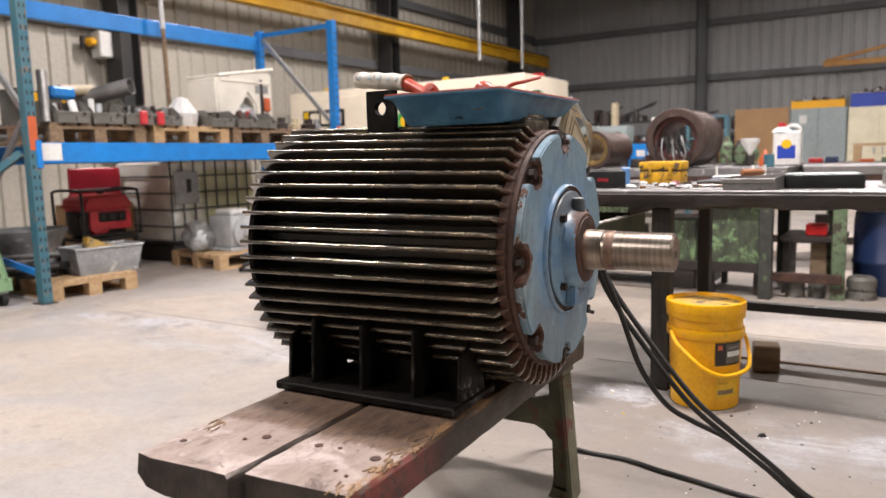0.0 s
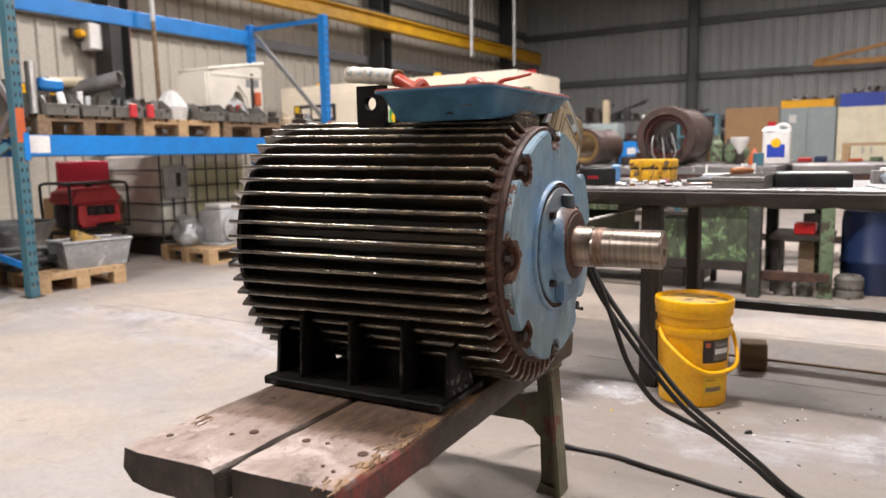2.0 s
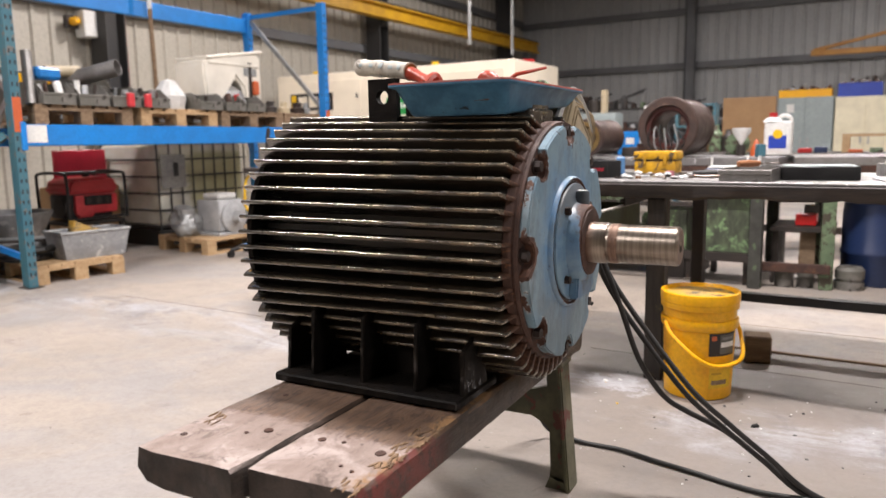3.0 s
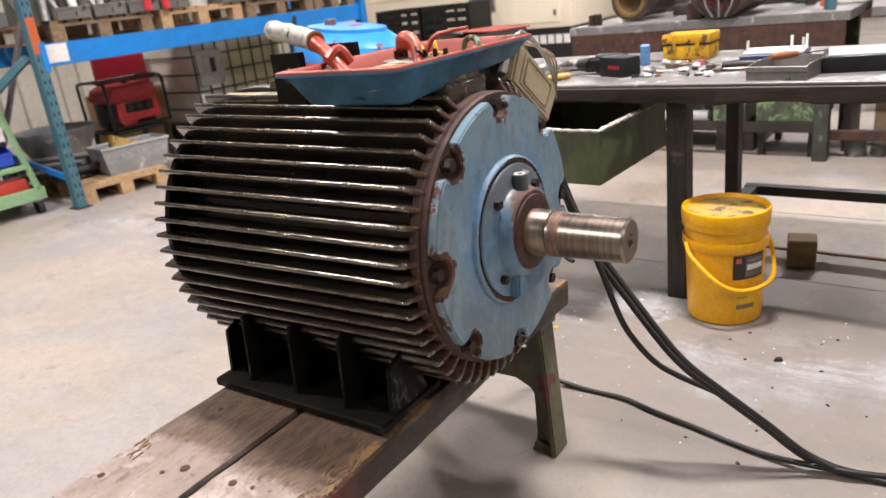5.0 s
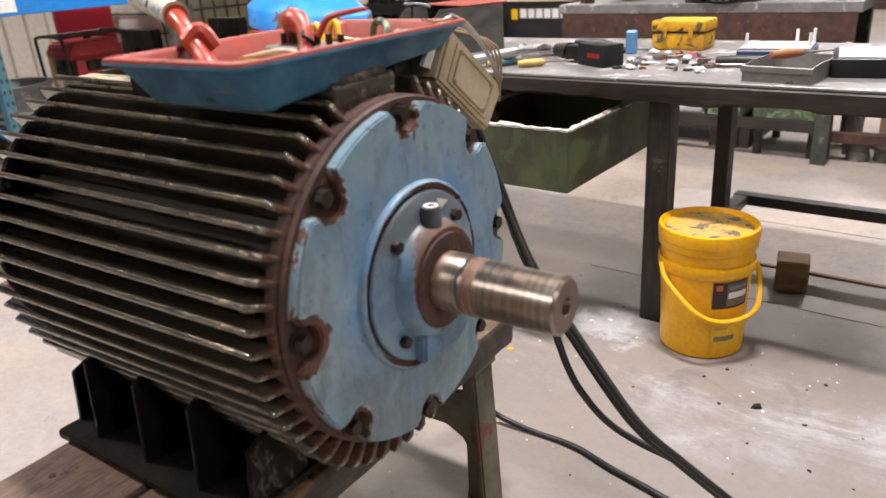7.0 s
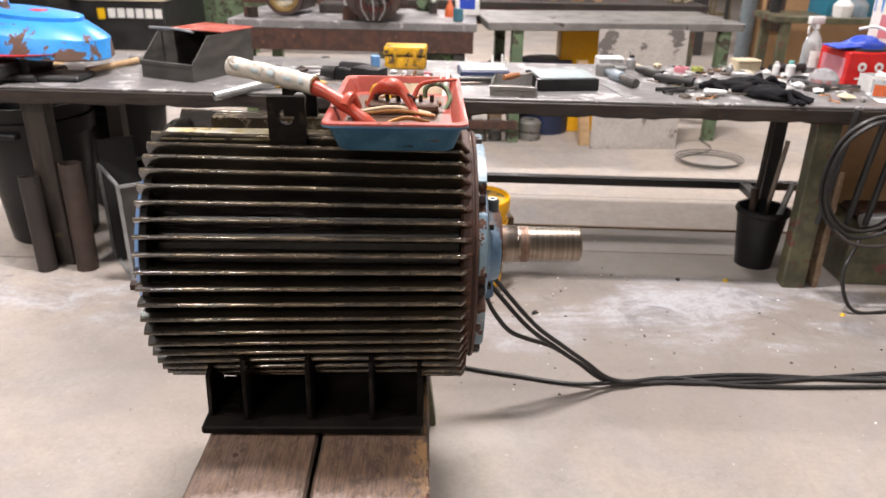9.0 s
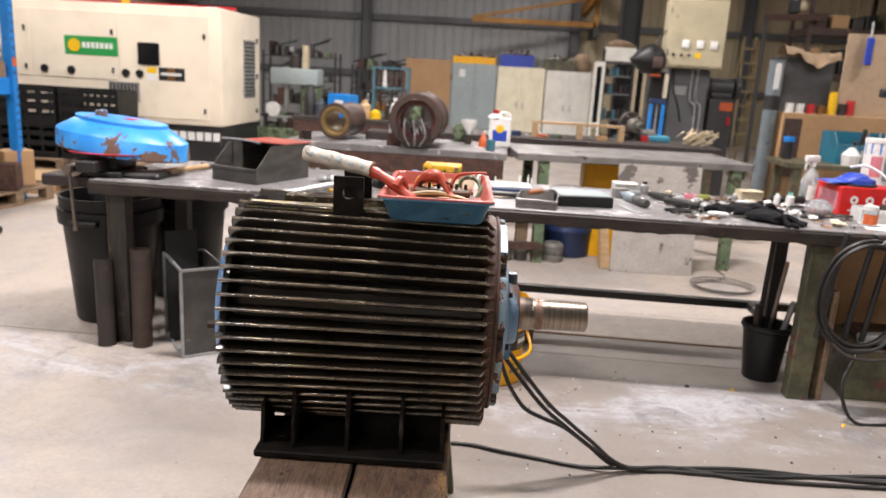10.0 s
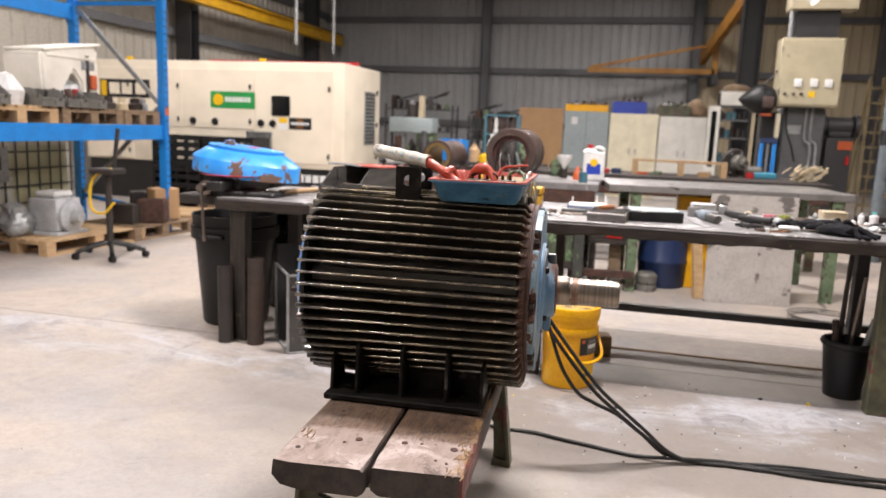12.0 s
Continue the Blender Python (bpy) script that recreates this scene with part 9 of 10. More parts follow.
for x in (-0.30, 0.30):
    for y in (-0.70, 0.40):
        part("leg", boxed(x - 0.025, x + 0.025, y - 0.025, y + 0.025, 0, 0.799), M["cast_green"], wt)
for x, y, c, r, hh in ((0.15, 0.30, "white", 0.06, 0.16), (0.2, 0.14, "rack_blue", 0.055, 0.13), (0.1, -0.02, "red", 0.06, 0.10), (0.2, -0.2, "white", 0.07, 0.2), (0.0, -0.4, "dark_steel", 0.09, 0.25)):
    solid("paint_tin", turned([(0, 0), (0, r), (hh * 0.94, r), (hh, r * 0.9), (hh, 0)], 18), M[c], "tin standing on the green-legged work table", "tin", (-6.75 + x, 1.35 + y, 0.84), group="tins")

# ---- back of the shed ----
def cabinet(x0, x1, y, h, material, label, doors=2):
    c = thing("steel_cabinet", label, "cabinet", ((x0 + x1) / 2, y, 0.0), group="wall cabinets")
    w = x1 - x0
    part("body", boxed(-w / 2, w / 2, 0, 0.45, 0.0, h, 0.005), M[material], c)
    for i in range(doors):
        a, b = -w / 2 + w * i / doors, -w / 2 + w * (i + 1) / doors
        d = part("door", boxed(a + 0.008, b - 0.008, -0.018, -0.001, 0.06, h - 0.02, 0.004), M[material], c)
        hx = b - 0.06 if i == 0 and doors == 2 else a + 0.06
        part("handle", boxed(hx - 0.012, hx + 0.012, -0.04, -0.0185, h * 0.52, h * 0.52 + 0.12, 0.004), M["galv"], d)
    return c


CY = 14.4
solid("plywood_sheet", boxed(-0.45, 0.45, -0.01, 0.01, 0, 1.72), M["board"], "brown plywood sheet standing by the cabinets", "plywood", (-2.24, CY, 0.0))
cg = cabinet(-1.76, -0.88, CY, 1.68, "cab_grey", "grey steel double cabinet with a paper note")
part("note", boxed(-0.30, -0.18, -0.0205, -0.0185, 1.42, 1.56), M["paper"], cg)
cabinet(-0.86, 0.07, CY, 1.66, "cab_cream", "cream steel double cabinet")
cabinet(0.09, 0.98, CY, 1.63, "cab_white", "white steel double cabinet")


def tote(x, y, z, w, d, h, c, fill, label):
    t = open_bin("tote_box", w, d, h, c, (x, y, z), 0, label, "tote box", 0.95, 0.006, "boxes on cabinets")
    rng = random.Random(int(100 * x + 999))
    for k in range(8):
        a = rng.uniform(-w / 2.5, w / 2.5)
        part("scrap_part", rodded((a, rng.uniform(-d / 4, d / 4), h * 0.3), (a + rng.uniform(-0.1, 0.1), rng.uniform(-d / 3, d / 3), h + rng.uniform(0.02, 0.10)), rng.uniform(0.015, 0.035), seg=8), M[rng.choice(fill)], t)
    for k in range(9):
        bm = bmesh.new()
        bmesh.ops.create_icosphere(bm, subdivisions=1, radius=rng.uniform(0.05, 0.09))
        for v in bm.verts:
            v.co = Vector((v.co.x * rng.uniform(0.8, 1.3), v.co.y * rng.uniform(0.8, 1.2), v.co.z * rng.uniform(0.6, 1.0)))
        o = part("scrap_lump", bm, M[rng.choice(fill)], t, smooth=0)
        o.location = (-w / 2.4 + w / 1.2 * (k + 0.5) / 9, rng.uniform(-0.06, 0.06), h - 0.02)
    return t


tote(-1.34, CY + 0.2, 1.68, 0.84, 0.36, 0.14, "yellow", ["galv", "dark_steel", "rust", "bolt"], "yellow plastic tray full of parts on a cabinet")
tote(-0.50, CY + 0.2, 1.66, 0.66, 0.36, 0.24, "blue_plastic", ["dark_steel", "rust", "bolt"], "blue plastic box full of parts on a cabinet")
tote(0.35, CY + 0.2, 1.64, 0.62, 0.36, 0.2, "cast_green", ["dark_steel", "bolt", "pale_green", "cast_green", "milky"], "dark green crate of parts on a cabinet")
bm = bmesh.new()
bmesh.ops.create_icosphere(bm, subdivisions=2, radius=0.2)
for v in bm.verts:
    v.co *= 1 + 0.3 * noise.noise(v.co * 6)
    v.co.z = max(v.co.z, -0.15)
solid("dust_sheet", bm, M["burlap"], "bundled brown sacking on a cabinet", "sacking", (0.78, CY + 0.2, 1.785), smooth=60)

# shelving of dark scrap by the gable
for sx, w, yy, h in ((-5.2, 1.6, 15.6, 1.75), (-3.4, 1.5, 16.2, 1.55), (-2.95, 0.6, 12.5, 1.35)):
    sh = thing("shelf_unit", "dark steel shelving packed with scrap parts", "shelving", (sx, yy, 0.0), group="scrap shelves")
    for x in (-w / 2, w / 2):
        for y in (0, 0.5):
            part("post", boxed(x - 0.02, x + 0.02, y - 0.02, y + 0.02, 0, h), M["dark_girder"], sh)
    n = 4
    rng = random.Random(int(sx * 10) + 77)
    for i in range(n):
        z = 0.15 + (h - 0.25) * i / (n - 1)
        part("shelf", boxed(-w / 2 + 0.022, w / 2 - 0.022, -0.02, 0.52, z - 0.02, z), M["dark_girder"], sh)
        for k in range(int(w * 9)):
            x = rng.uniform(-w / 2 + 0.1, w / 2 - 0.1)
            hh = rng.uniform(0.08, 0.3)
            c = rng.choice(["dark_steel", "bolt", "rust", "black", "dull_galv", "dark_steel", "black", "pale_green", "stator", "dark_girder"])
            if k % 2:
                bm = boxed(x - 0.07, x + 0.07, 0.05, 0.3, z + 0.001, z + hh, 0.01)
            else:
                bm = turned([(0, 0), (0, 0.06), (hh * 0.7, 0.06), (hh, 0.03), (hh, 0)], 12, "Z", (x, 0.16, z + 0.001))
            part("stored_part", bm, M[c], sh)
        for k in range(int(w * 3)):
            x = rng.uniform(-w / 2 + 0.2, w / 2 - 0.2)
            part("stored_bar", rodded((x - 0.3, 0.1, z + 0.15), (x + 0.3, 0.3, z + rng.uniform(0.1, 0.45)), 0.018, seg=6), M["black"], sh)
# green milling machine
mill = thing("milling_machine", "pale green milling machine with a tall column", "milling machine", (-3.95, 11.0, 0.0))
part("base", boxed(-0.62, 0.55, -0.35, 0.45, 0, 0.5, 0.03), M["pale_green"], mill)
part("column", boxed(0.10, 0.36, -0.1, 0.3, 0.5, 1.35, 0.03), M["pale_green"], mill)
part("head", boxed(-0.35, 0.40, -0.2, 0.2, 1.15, 1.40, 0.04, 2), M["cab_grey"], mill)
part("spindle", turned([(0.75, 0.02), (0.85, 0.06), (1.15, 0.07)], 18, "Z", (-0.15, -0.05, 0)), M["galv"], mill)
part("table", boxed(-0.55, 0.5, -0.3, 0.15, 0.58, 0.66, 0.01), M["galv"], mill)
part("hand_wheel", turned([(-0.36, 0.0), (-0.36, 0.11), (-0.33, 0.11), (-0.33, 0)], 24, "Y", (-0.25, 0, 0.78)), M["white"], mill)
part("mast", boxed(0.12, 0.20, -0.05, 0.05, 1.40, 1.75), M["cream"], mill, "pale timber upright")
part("motor", turned([(1.4, 0), (1.4, 0.09), (1.6, 0.09), (1.62, 0)], 18, "Z", (-0.02, 0.05, 0)), M["dark_steel"], mill)
part("guard", boxed(-0.22, -0.12, -0.24, -0.18, 0.85, 1.1, 0.01), M["rust"], mill, "rusty guard")
rng = random.Random(5)
for k in range(16):
    x = rng.uniform(-0.6, 0.5)
    solid("machine_clutter", boxed(-0.05, 0.05, -0.05, 0.05, 0, rng.uniform(0.06, 0.22), 0.01), M[rng.choice(["rust", "dull_galv", "dark_steel", "dark_steel", "pale_green", "bolt"])], "small stored item on the machine base", "item", (-3.95 + x, 10.72 + rng.uniform(0, 0.02), 0.5), rng.uniform(0, 90), group="machine clutter")
steel_bench(-3.45, -1.55, 9.1, 9.8, 0.8, "dark_steel", "green_paint", "low green-legged bench before the shelving")
bxx = thing("blue_carton", "blue and white printed carton on a bench", "carton", (-2.85, 9.45, 0.8), -12)
part("body", boxed(-0.17, 0.17, -0.12, 0.12, 0, 0.30, 0.005), M["rack_blue"], bxx)
part("print_mark", boxed(-0.06, 0.06, -0.1215, -0.1205, 0.14, 0.22), M["paper"], bxx)
for x, c, h in ((-3.3, "black", 0.4), (-3.15, "cab_slate", 0.22), (-2.55, "pine", 0.24), (-2.4, "sticker_yellow", 0.12), (-2.2, "dark_steel", 0.26), (-2.02, "dark_steel", 0.42), (-1.85, "pale_green", 0.36), (-1.7, "dark_steel", 0.3)):
    solid("stored_item", turned([(0, 0), (0, 0.08), (h * 0.7, 0.08), (h * 0.85, 0.04), (h, 0.035), (h, 0)], 14), M[c], "stored container on the back bench", "container", (x, 9.45, 0.8), group="stored containers")
wall_shelf = thing("insulator_shelving", "teal steel shelving with brown insulators", "shelving", (-2.5, 11.4, 0.0))
for x in (-0.27, 0.27):
    part("post", boxed(x - 0.02, x + 0.02, -0.12, 0.12, 0, 1.5), M["rack_teal"], wall_shelf)
for z in (0.8, 1.19, 1.5):
    part("shelf", boxed(-0.249, 0.249, -0.15, 0.15, z - 0.03, z), M["rack_teal"], wall_shelf)
for i in range(5):
    x = -2.69 + 0.095 * i
    solid("insulator", turned([(0, 0), (0, 0.035), (0.06, 0.04), (0.08, 0.025), (0.14, 0.035), (0.2, 0.022), (0.26, 0.025), (0.28, 0)], 14), M["stator"] if i != 1 else M["white"], "brown ribbed insulator on a shelf", "insulator", (x, 11.3, 1.19), group="insulators")
    solid("insulator", turned([(0, 0), (0, 0.035), (0.08, 0.04), (0.1, 0.022), (0.16, 0.02), (0.16, 0)], 14), M["copper"], "brown insulator on the lower shelf", "insulator", (x, 11.3, 0.80), group="insulators")

# yellow jib on the gable
jib = thing("jib_crane", "orange-yellow wall jib crane arm on the gable", "jib crane", (-0.2, 18.6, 2.83), kind="structure")
for a, b, w in (((-1.45, 0, 0.0), (1.6, 0, 0.0), 0.12), ((-1.4, 0, 0.06), (1.6, 0, 0.66), 0.07), ((1.6, 0, -0.05), (1.6, 0, 0.75), 0.12)):
    bm = bmesh.new()
    beam(bm, a, b, 0.1, w)
    part("arm", bm, M["jib_orange"], jib)
part("pivot", boxed(1.55, 1.7, -0.05, 1.1, -0.3, -0.05), M["dark_girder"], jib)
part("pivot", boxed(1.55, 1.7, -0.05, 1.1, 0.72, 0.95), M["dark_girder"], jib)
bm = bmesh.new()
beam(bm, (1.15, 19.3, 3.2), (1.9, 13.0, 4.6), 0.14, 0.3)
solid("crane_beam_east", bm, M["jib_orange"], "yellow crane runway beam on the east side", "crane beam", kind="structure", smooth=0)

# electrical panel on its machine post
pan = thing("control_cabinet", "beige electrical control box on a grey machine column", "control box", (1.69, 9.57, 0.0))
part("machine_column", boxed(-0.22, 0.28, 0.05, 0.6, 0.0, 1.685, 0.02), M["girder"], pan, "dark grey machine column")
M["panel_beige"] = surf("beige_panel_paint", (0.42, 0.37, 0.25), (0.40, 0.35, 0.235), 0.45, grain=4, big=2, bump=0.02, wear=(0.30, 0.26, 0.17), wear_at=0.68, wear_scale=5)
bd = part("box", boxed(-0.36, 0.36, -0.16, 0.16, 1.69, 2.53, 0.008), M["panel_beige"], pan)
part("door_panel", boxed(-0.335, 0.35, -0.172, -0.1605, 1.715, 2.505, 0.004), M["panel_beige"], bd)
for z in (1.85, 2.36):
    part("hinge", boxed(-0.358, -0.338, -0.178, -0.1605, z, z + 0.06, 0.003), M["grey_steel"], bd)
for x in (-0.13, 0.05, 0.22):
    part("dial", boxed(x - 0.045, x + 0.045, -0.186, -0.1725, 1.93, 2.03, 0.006), M["paper"], bd, "white meter")
    part("dial_foot", turned([(-0.189, 0.0), (-0.189, 0.034), (-0.1862, 0.036)], 18, "Y", (x, 0, 1.985)), M["paper"], bd)
part("notice", boxed(0.0, 0.075, -0.1745, -0.1725, 1.81, 1.88), M["sticker_yellow"], bd, "yellow warning label")
for x in (-0.27, -0.17, -0.08):
    part("button", turned([(-0.19, 0.0), (-0.19, 0.017), (-0.1725, 0.019)], 10, "Y", (x, 0, 1.845)), M["black"], bd)
part("neck", boxed(-0.20, 0.29, -0.05, 0.2, 2.531, 2.87), M["black"], pan)
part("conduit", rodded((-0.27, -0.05, 2.53), (-0.27, -0.05, 2.87), 0.025, seg=10), M["galv"], pan)
part("upper_box", boxed(-0.30, 0.46, -0.16, 0.2, 2.871, 3.5, 0.01), M["panel_beige"], pan)
part("notice", boxed(0.04, 0.22, -0.163, -0.1605, 3.08, 3.28), M["sticker_yellow"], pan, "yellow hazard label")
part("switch_plate", boxed(-0.16, 0.0, 0.03, 0.0495, 1.35, 1.46), M["galv"], pan)
for x in (0.05, 0.12):
    part("conduit", hosed([(x, 0.03, 1.69), (x, 0.03, 1.3), (x + 0.08, 0.02, 1.2), (x + 0.08, 0.02, 0.8)], 0.015, 8, 4), M["galv"], pan)
part("loose_cable", hosed([(-0.20, 0.02, 1.68), (-0.17, 0.0, 1.4), (-0.10, -0.02, 1.2), (-0.04, 0.0, 1.0)], 0.012, 8, 6), M["rubber"], pan)
hel = thing("welding_hood", "black welding hood hanging on a machine arm", "hood", (1.16, 9.42, 1.56))
bm = bmesh.new()
bmesh.ops.create_uvsphere(bm, u_segments=24, v_segments=16, radius=0.2)
for v in bm.verts:
    beak = 0.10 * max(0.0, -v.co.x / 0.2) ** 2 * max(0.0, 1 - abs(v.co.z) / 0.16)
    v.co = Vector((v.co.x * 0.92 - beak, v.co.y * 0.8, max(v.co.z, -0.17) + 0.2))
part("shell", bm, M["black_plastic"], hel)
part("visor", boxed(-0.01, 0.12, -0.185, -0.12, 0.10, 0.24, 0.012, 2), M["stator"], hel, "dark red-brown visor window")
part("hook", rodded((0.02, 0, 0.39), (0.20, 0.13, 0.62), 0.012, seg=8), M["dark_steel"], hel)
part("strap", boxed(-0.02, 0.12, -0.10, -0.08, 0.0, 0.03, 0.004), M["orange"], hel, "orange strap")
part("gauntlet", boxed(0.19, 0.245, -0.03, 0.03, -0.27, 0.04, 0.02, 2), M["cab_cream"], hel, "cream leather gauntlet")
solid("drill_stand", boxed(-0.11, 0.11, -0.15, 0.15, 0, 1.62, 0.02), M["black"], "dark machine stand behind the bench", "machine stand", (1.32, 9.75, 0.0))
bs = thing("blue_stand", "bright blue steel press stand on the floor behind the benches", "press stand", (1.27, 9.22, 0.0))
part("base", boxed(-0.13, 0.13, -0.10, 0.10, 0, 0.05, 0.006), M["rack_blue"], bs)
for x in (-0.085, 0.065):
    part("upright", boxed(x - 0.02, x + 0.02, -0.03, 0.03, 0.0505, 1.22, 0.005), M["rack_blue"], bs)
part("crosshead", boxed(-0.115, 0.095, -0.036, 0.036, 1.2205, 1.28, 0.006), M["navy"], bs)
part("ram", turned([(0.85, 0.0), (0.85, 0.014), (1.22, 0.014)], 12, "Z", (-0.01, 0, 0)), M["galv"], bs)
pg = thing("pedestal_grinder", "dark grey pedestal grinder behind the benches", "grinder", (2.20, 9.9, 0.0))
part("pedestal", boxed(-0.16, 0.16, -0.16, 0.16, 0, 1.32, 0.03, 2), M["dark_girder"], pg)
part("motor_body", turned([(-0.17, 0.0), (-0.165, 0.10), (-0.14, 0.12), (0.14, 0.12), (0.165, 0.10), (0.17, 0.0)], 24, "X", (0, 0, 1.47)), M["dark_girder"], pg)
part("saddle", boxed(-0.13, 0.13, -0.12, 0.12, 1.3205, 1.40, 0.02, 2), M["dark_girder"], pg)
for x in (-0.20, 0.20):
    part("wheel_guard", turned([(-0.028, 0.0), (-0.028, 0.15), (0.028, 0.15), (0.028, 0.0)], 24, "X", (x, 0, 1.47)), M["dark_girder"], pg)
part("notice", boxed(-0.02, 0.15, -0.168, -0.161, 1.17, 1.28), M["orange"], pg, "orange notice")
part("switch", boxed(0.09, 0.13, -0.175, -0.161, 0.98, 1.09, 0.004), M["red"], pg, "red switch")
# white-framed glazed door ajar, open shelf of tins and a tan frame beside it
gl = thing("open_shelf", "open shelf unit packed with dark tins and cans", "shelving", (1.42, 13.9, 0.0))
for x in (-0.27, 0.25):
    for y in (0.0, 0.4):
        part("post", boxed(x - 0.02, x + 0.02, y - 0.02, y + 0.02, 0.0, 2.09), M["dark_girder"], gl)
for z in (0.35, 0.80, 1.27, 1.60, 1.85):
    part("shelf", boxed(-0.249, 0.229, -0.01, 0.41, z - 0.03, z), M["girder"], gl)
part("top_panel", boxed(-0.29, 0.27, -0.045, -0.021, 1.86, 2.10, 0.004), M["cab_white"], gl, "off-white front board")
part("top_board", boxed(-0.29, 0.27, -0.02, 0.42, 2.091, 2.11, 0.004), M["cab_white"], gl)
rng = random.Random(8)
for z in (0.351, 0.801, 1.271, 1.601):
    for k in range(5):
        h = rng.uniform(0.12, 0.20)
        x = -0.20 + 0.095 * k
        part("stored_tin", turned([(0, 0), (0, 0.044), (h * 0.8, 0.044), (h * 0.9, 0.03), (h, 0.03), (h, 0)], 12, "Z", (x, 0.10 + rng.uniform(0, 0.1), z)), M[rng.choice(["dark_steel", "bolt", "black", "rack_teal", "dark_steel", "black", "rust"])], gl)


def door_frame(name, label, x, w, z0, z1, turn, m):
    """A tall glazed leaf: stiles, rails and a dim pane."""
    d = thing(name, label, "cabinet door", (x, 13.75, 0.0), turn)
    for s in (-1, 1):
        part("stile", boxed(s * w / 2 - 0.028, s * w / 2 + 0.028, -0.02, 0.02, z0, z1, 0.004), M[m], d)
    for z in (z0, z0 + 0.32, z1 - 0.09):
        part("rail", boxed(-w / 2 + 0.0285, w / 2 - 0.0285, -0.018, 0.018, z, z + 0.09, 0.003), M[m], d)
    part("pane", boxed(-w / 2 + 0.0285, w / 2 - 0.0285, -0.003, 0.003, z0 + 0.4105, z1 - 0.0905), M["screen"], d, "dim glass pane")
    part("foot", boxed(-w / 2, w / 2, -0.06, 0.06, 0.0, z0 - 0.0005, 0.004), M["dark_girder"], d)


door_frame("white_leaf", "white-framed glazed cabinet leaf standing by the shelf", 1.03, 0.15, 0.30, 1.83, 0, "cab_white")
door_frame("tan_leaf", "tan timber-framed glazed leaf standing by the shelf", 1.79, 0.16, 0.30, 1.90, 0, "sheet_tan")
bm = bmesh.new()
bmesh.ops.create_icosphere(bm, subdivisions=3, radius=1.0)
for v in bm.verts:
    k = 1 + 0.35 * noise.noise(v.co * 2.5)
    v.co = Vector((v.co.x * 0.24 * k, v.co.y * 0.14 * k, max(-0.05, v.co.z * 0.085 * k) + 0.05))
solid("sack_bundle", bm, M["burlap"], "rolled brown sacking on top of the shelf", "sacking", (1.43, 14.08, 2.111), smooth=70)
# step ladder
M["ladder_wood"] = surf("old_ladder_wood", (0.22, 0.17, 0.08), (0.16, 0.12, 0.06), 0.6)
lad = thing("step_ladder", "yellow-brown wooden step ladder against the gable side", "ladder", (3.45, 13.0, 0.0))
for s in (-1, 1):
    bm = bmesh.new()
    beam(bm, (s * 0.16, -0.35, 0), (s * 0.10, 0.0, 2.35), 0.03, 0.08)
    part("stile", bm, M["ladder_wood"], lad)
    bm = bmesh.new()
    beam(bm, (s * 0.15, 0.45, 0), (s * 0.10, 0.03, 2.3), 0.03, 0.05)
    part("stile", bm, M["ladder_wood"], lad)
for i in range(9):
    z = 0.24 + 0.24 * i
    t = z / 2.35
    part("tread", boxed(-0.15 + 0.05 * t, 0.15 - 0.05 * t, -0.40 + 0.35 * t, -0.28 + 0.35 * t, z - 0.015, z + 0.015), M["ladder_wood"], lad)

# grey column with a white strip and black band
PX, PY, PR = 2.24, 8.0, 0.078
M["post_grey"] = surf("blue_grey_post_paint", (0.17, 0.20, 0.215), (0.13, 0.155, 0.17), 0.42, grain=30, big=5, bump=0.05, wear=(0.07, 0.075, 0.08), wear_at=0.62, wear_scale=6)
pc = thing("grey_post", "round grey steel post with a white strip and black band", "post", (PX, PY, 0.0), kind="structure")
part("tube", rodded((0, 0, 0), (0, 0, 1.79), PR, seg=28), M["post_grey"], pc)
part("band", rodded((0, 0, 1.256), (0, 0, 1.41), PR + 0.003, seg=28), M["black"], pc)
part("white_strip", boxed(-0.035, 0.025, -PR - 0.012, -PR + 0.004, 1.47, 1.75, 0.01), M["white"], pc)
part("cap", rodded((0, 0, 1.79), (0, 0, 1.805), PR + 0.01, seg=28), M["dark_girder"], pc)

# grey partition, sacking, tan boards, low cupboards to the east
M["slate_sheet"] = surf("slate_grey_sheet", (0.085, 0.09, 0.095), (0.065, 0.068, 0.072), 0.5, grain=30, big=2, bump=0.05)
solid("grey_partition", boxed(-0.34, 0.26, -0.02, 0.02, 0, 1.84), M["slate_sheet"], "dark grey sheet partition panel", "partition", (2.69, 8.3, 0.0))
bm = bmesh.new()
bmesh.ops.create_grid(bm, x_segments=20, y_segments=10, size=0.5)
for v in bm.verts:
    u, w = v.co.x, v.co.y
    sag = -0.10 * max(0.0, 1 - abs(u - 0.08) / 0.35) * (0.5 - w)
    drop = max(0.0, abs(w) - 0.25) * 0.35
    v.co = Vector((u * 0.60, w * 0.34 + 0.03 * noise.noise(Vector((u * 6, w * 5, 2))), 0.065 + 0.05 * noise.noise(Vector((u * 5, w * 4, 5))) + sag - drop - 0.05 * u))
solid("sacking", bm, M["burlap"], "rumpled brown sacking draped over the partition", "sacking", (2.66, 8.28, 1.86), smooth=80)
cup = thing("low_cupboard", "brown timber cupboard with tins and a teal crate", "cupboard", (2.86, 8.1, 0.0))
part("carcass", boxed(-0.52, 0.75, -0.25, 0.15, 0, 1.24, 0.004), M["board"], cup)
part("recess", boxed(-0.50, -0.32, -0.262, -0.251, 0.55, 1.18), M["stator"], cup)
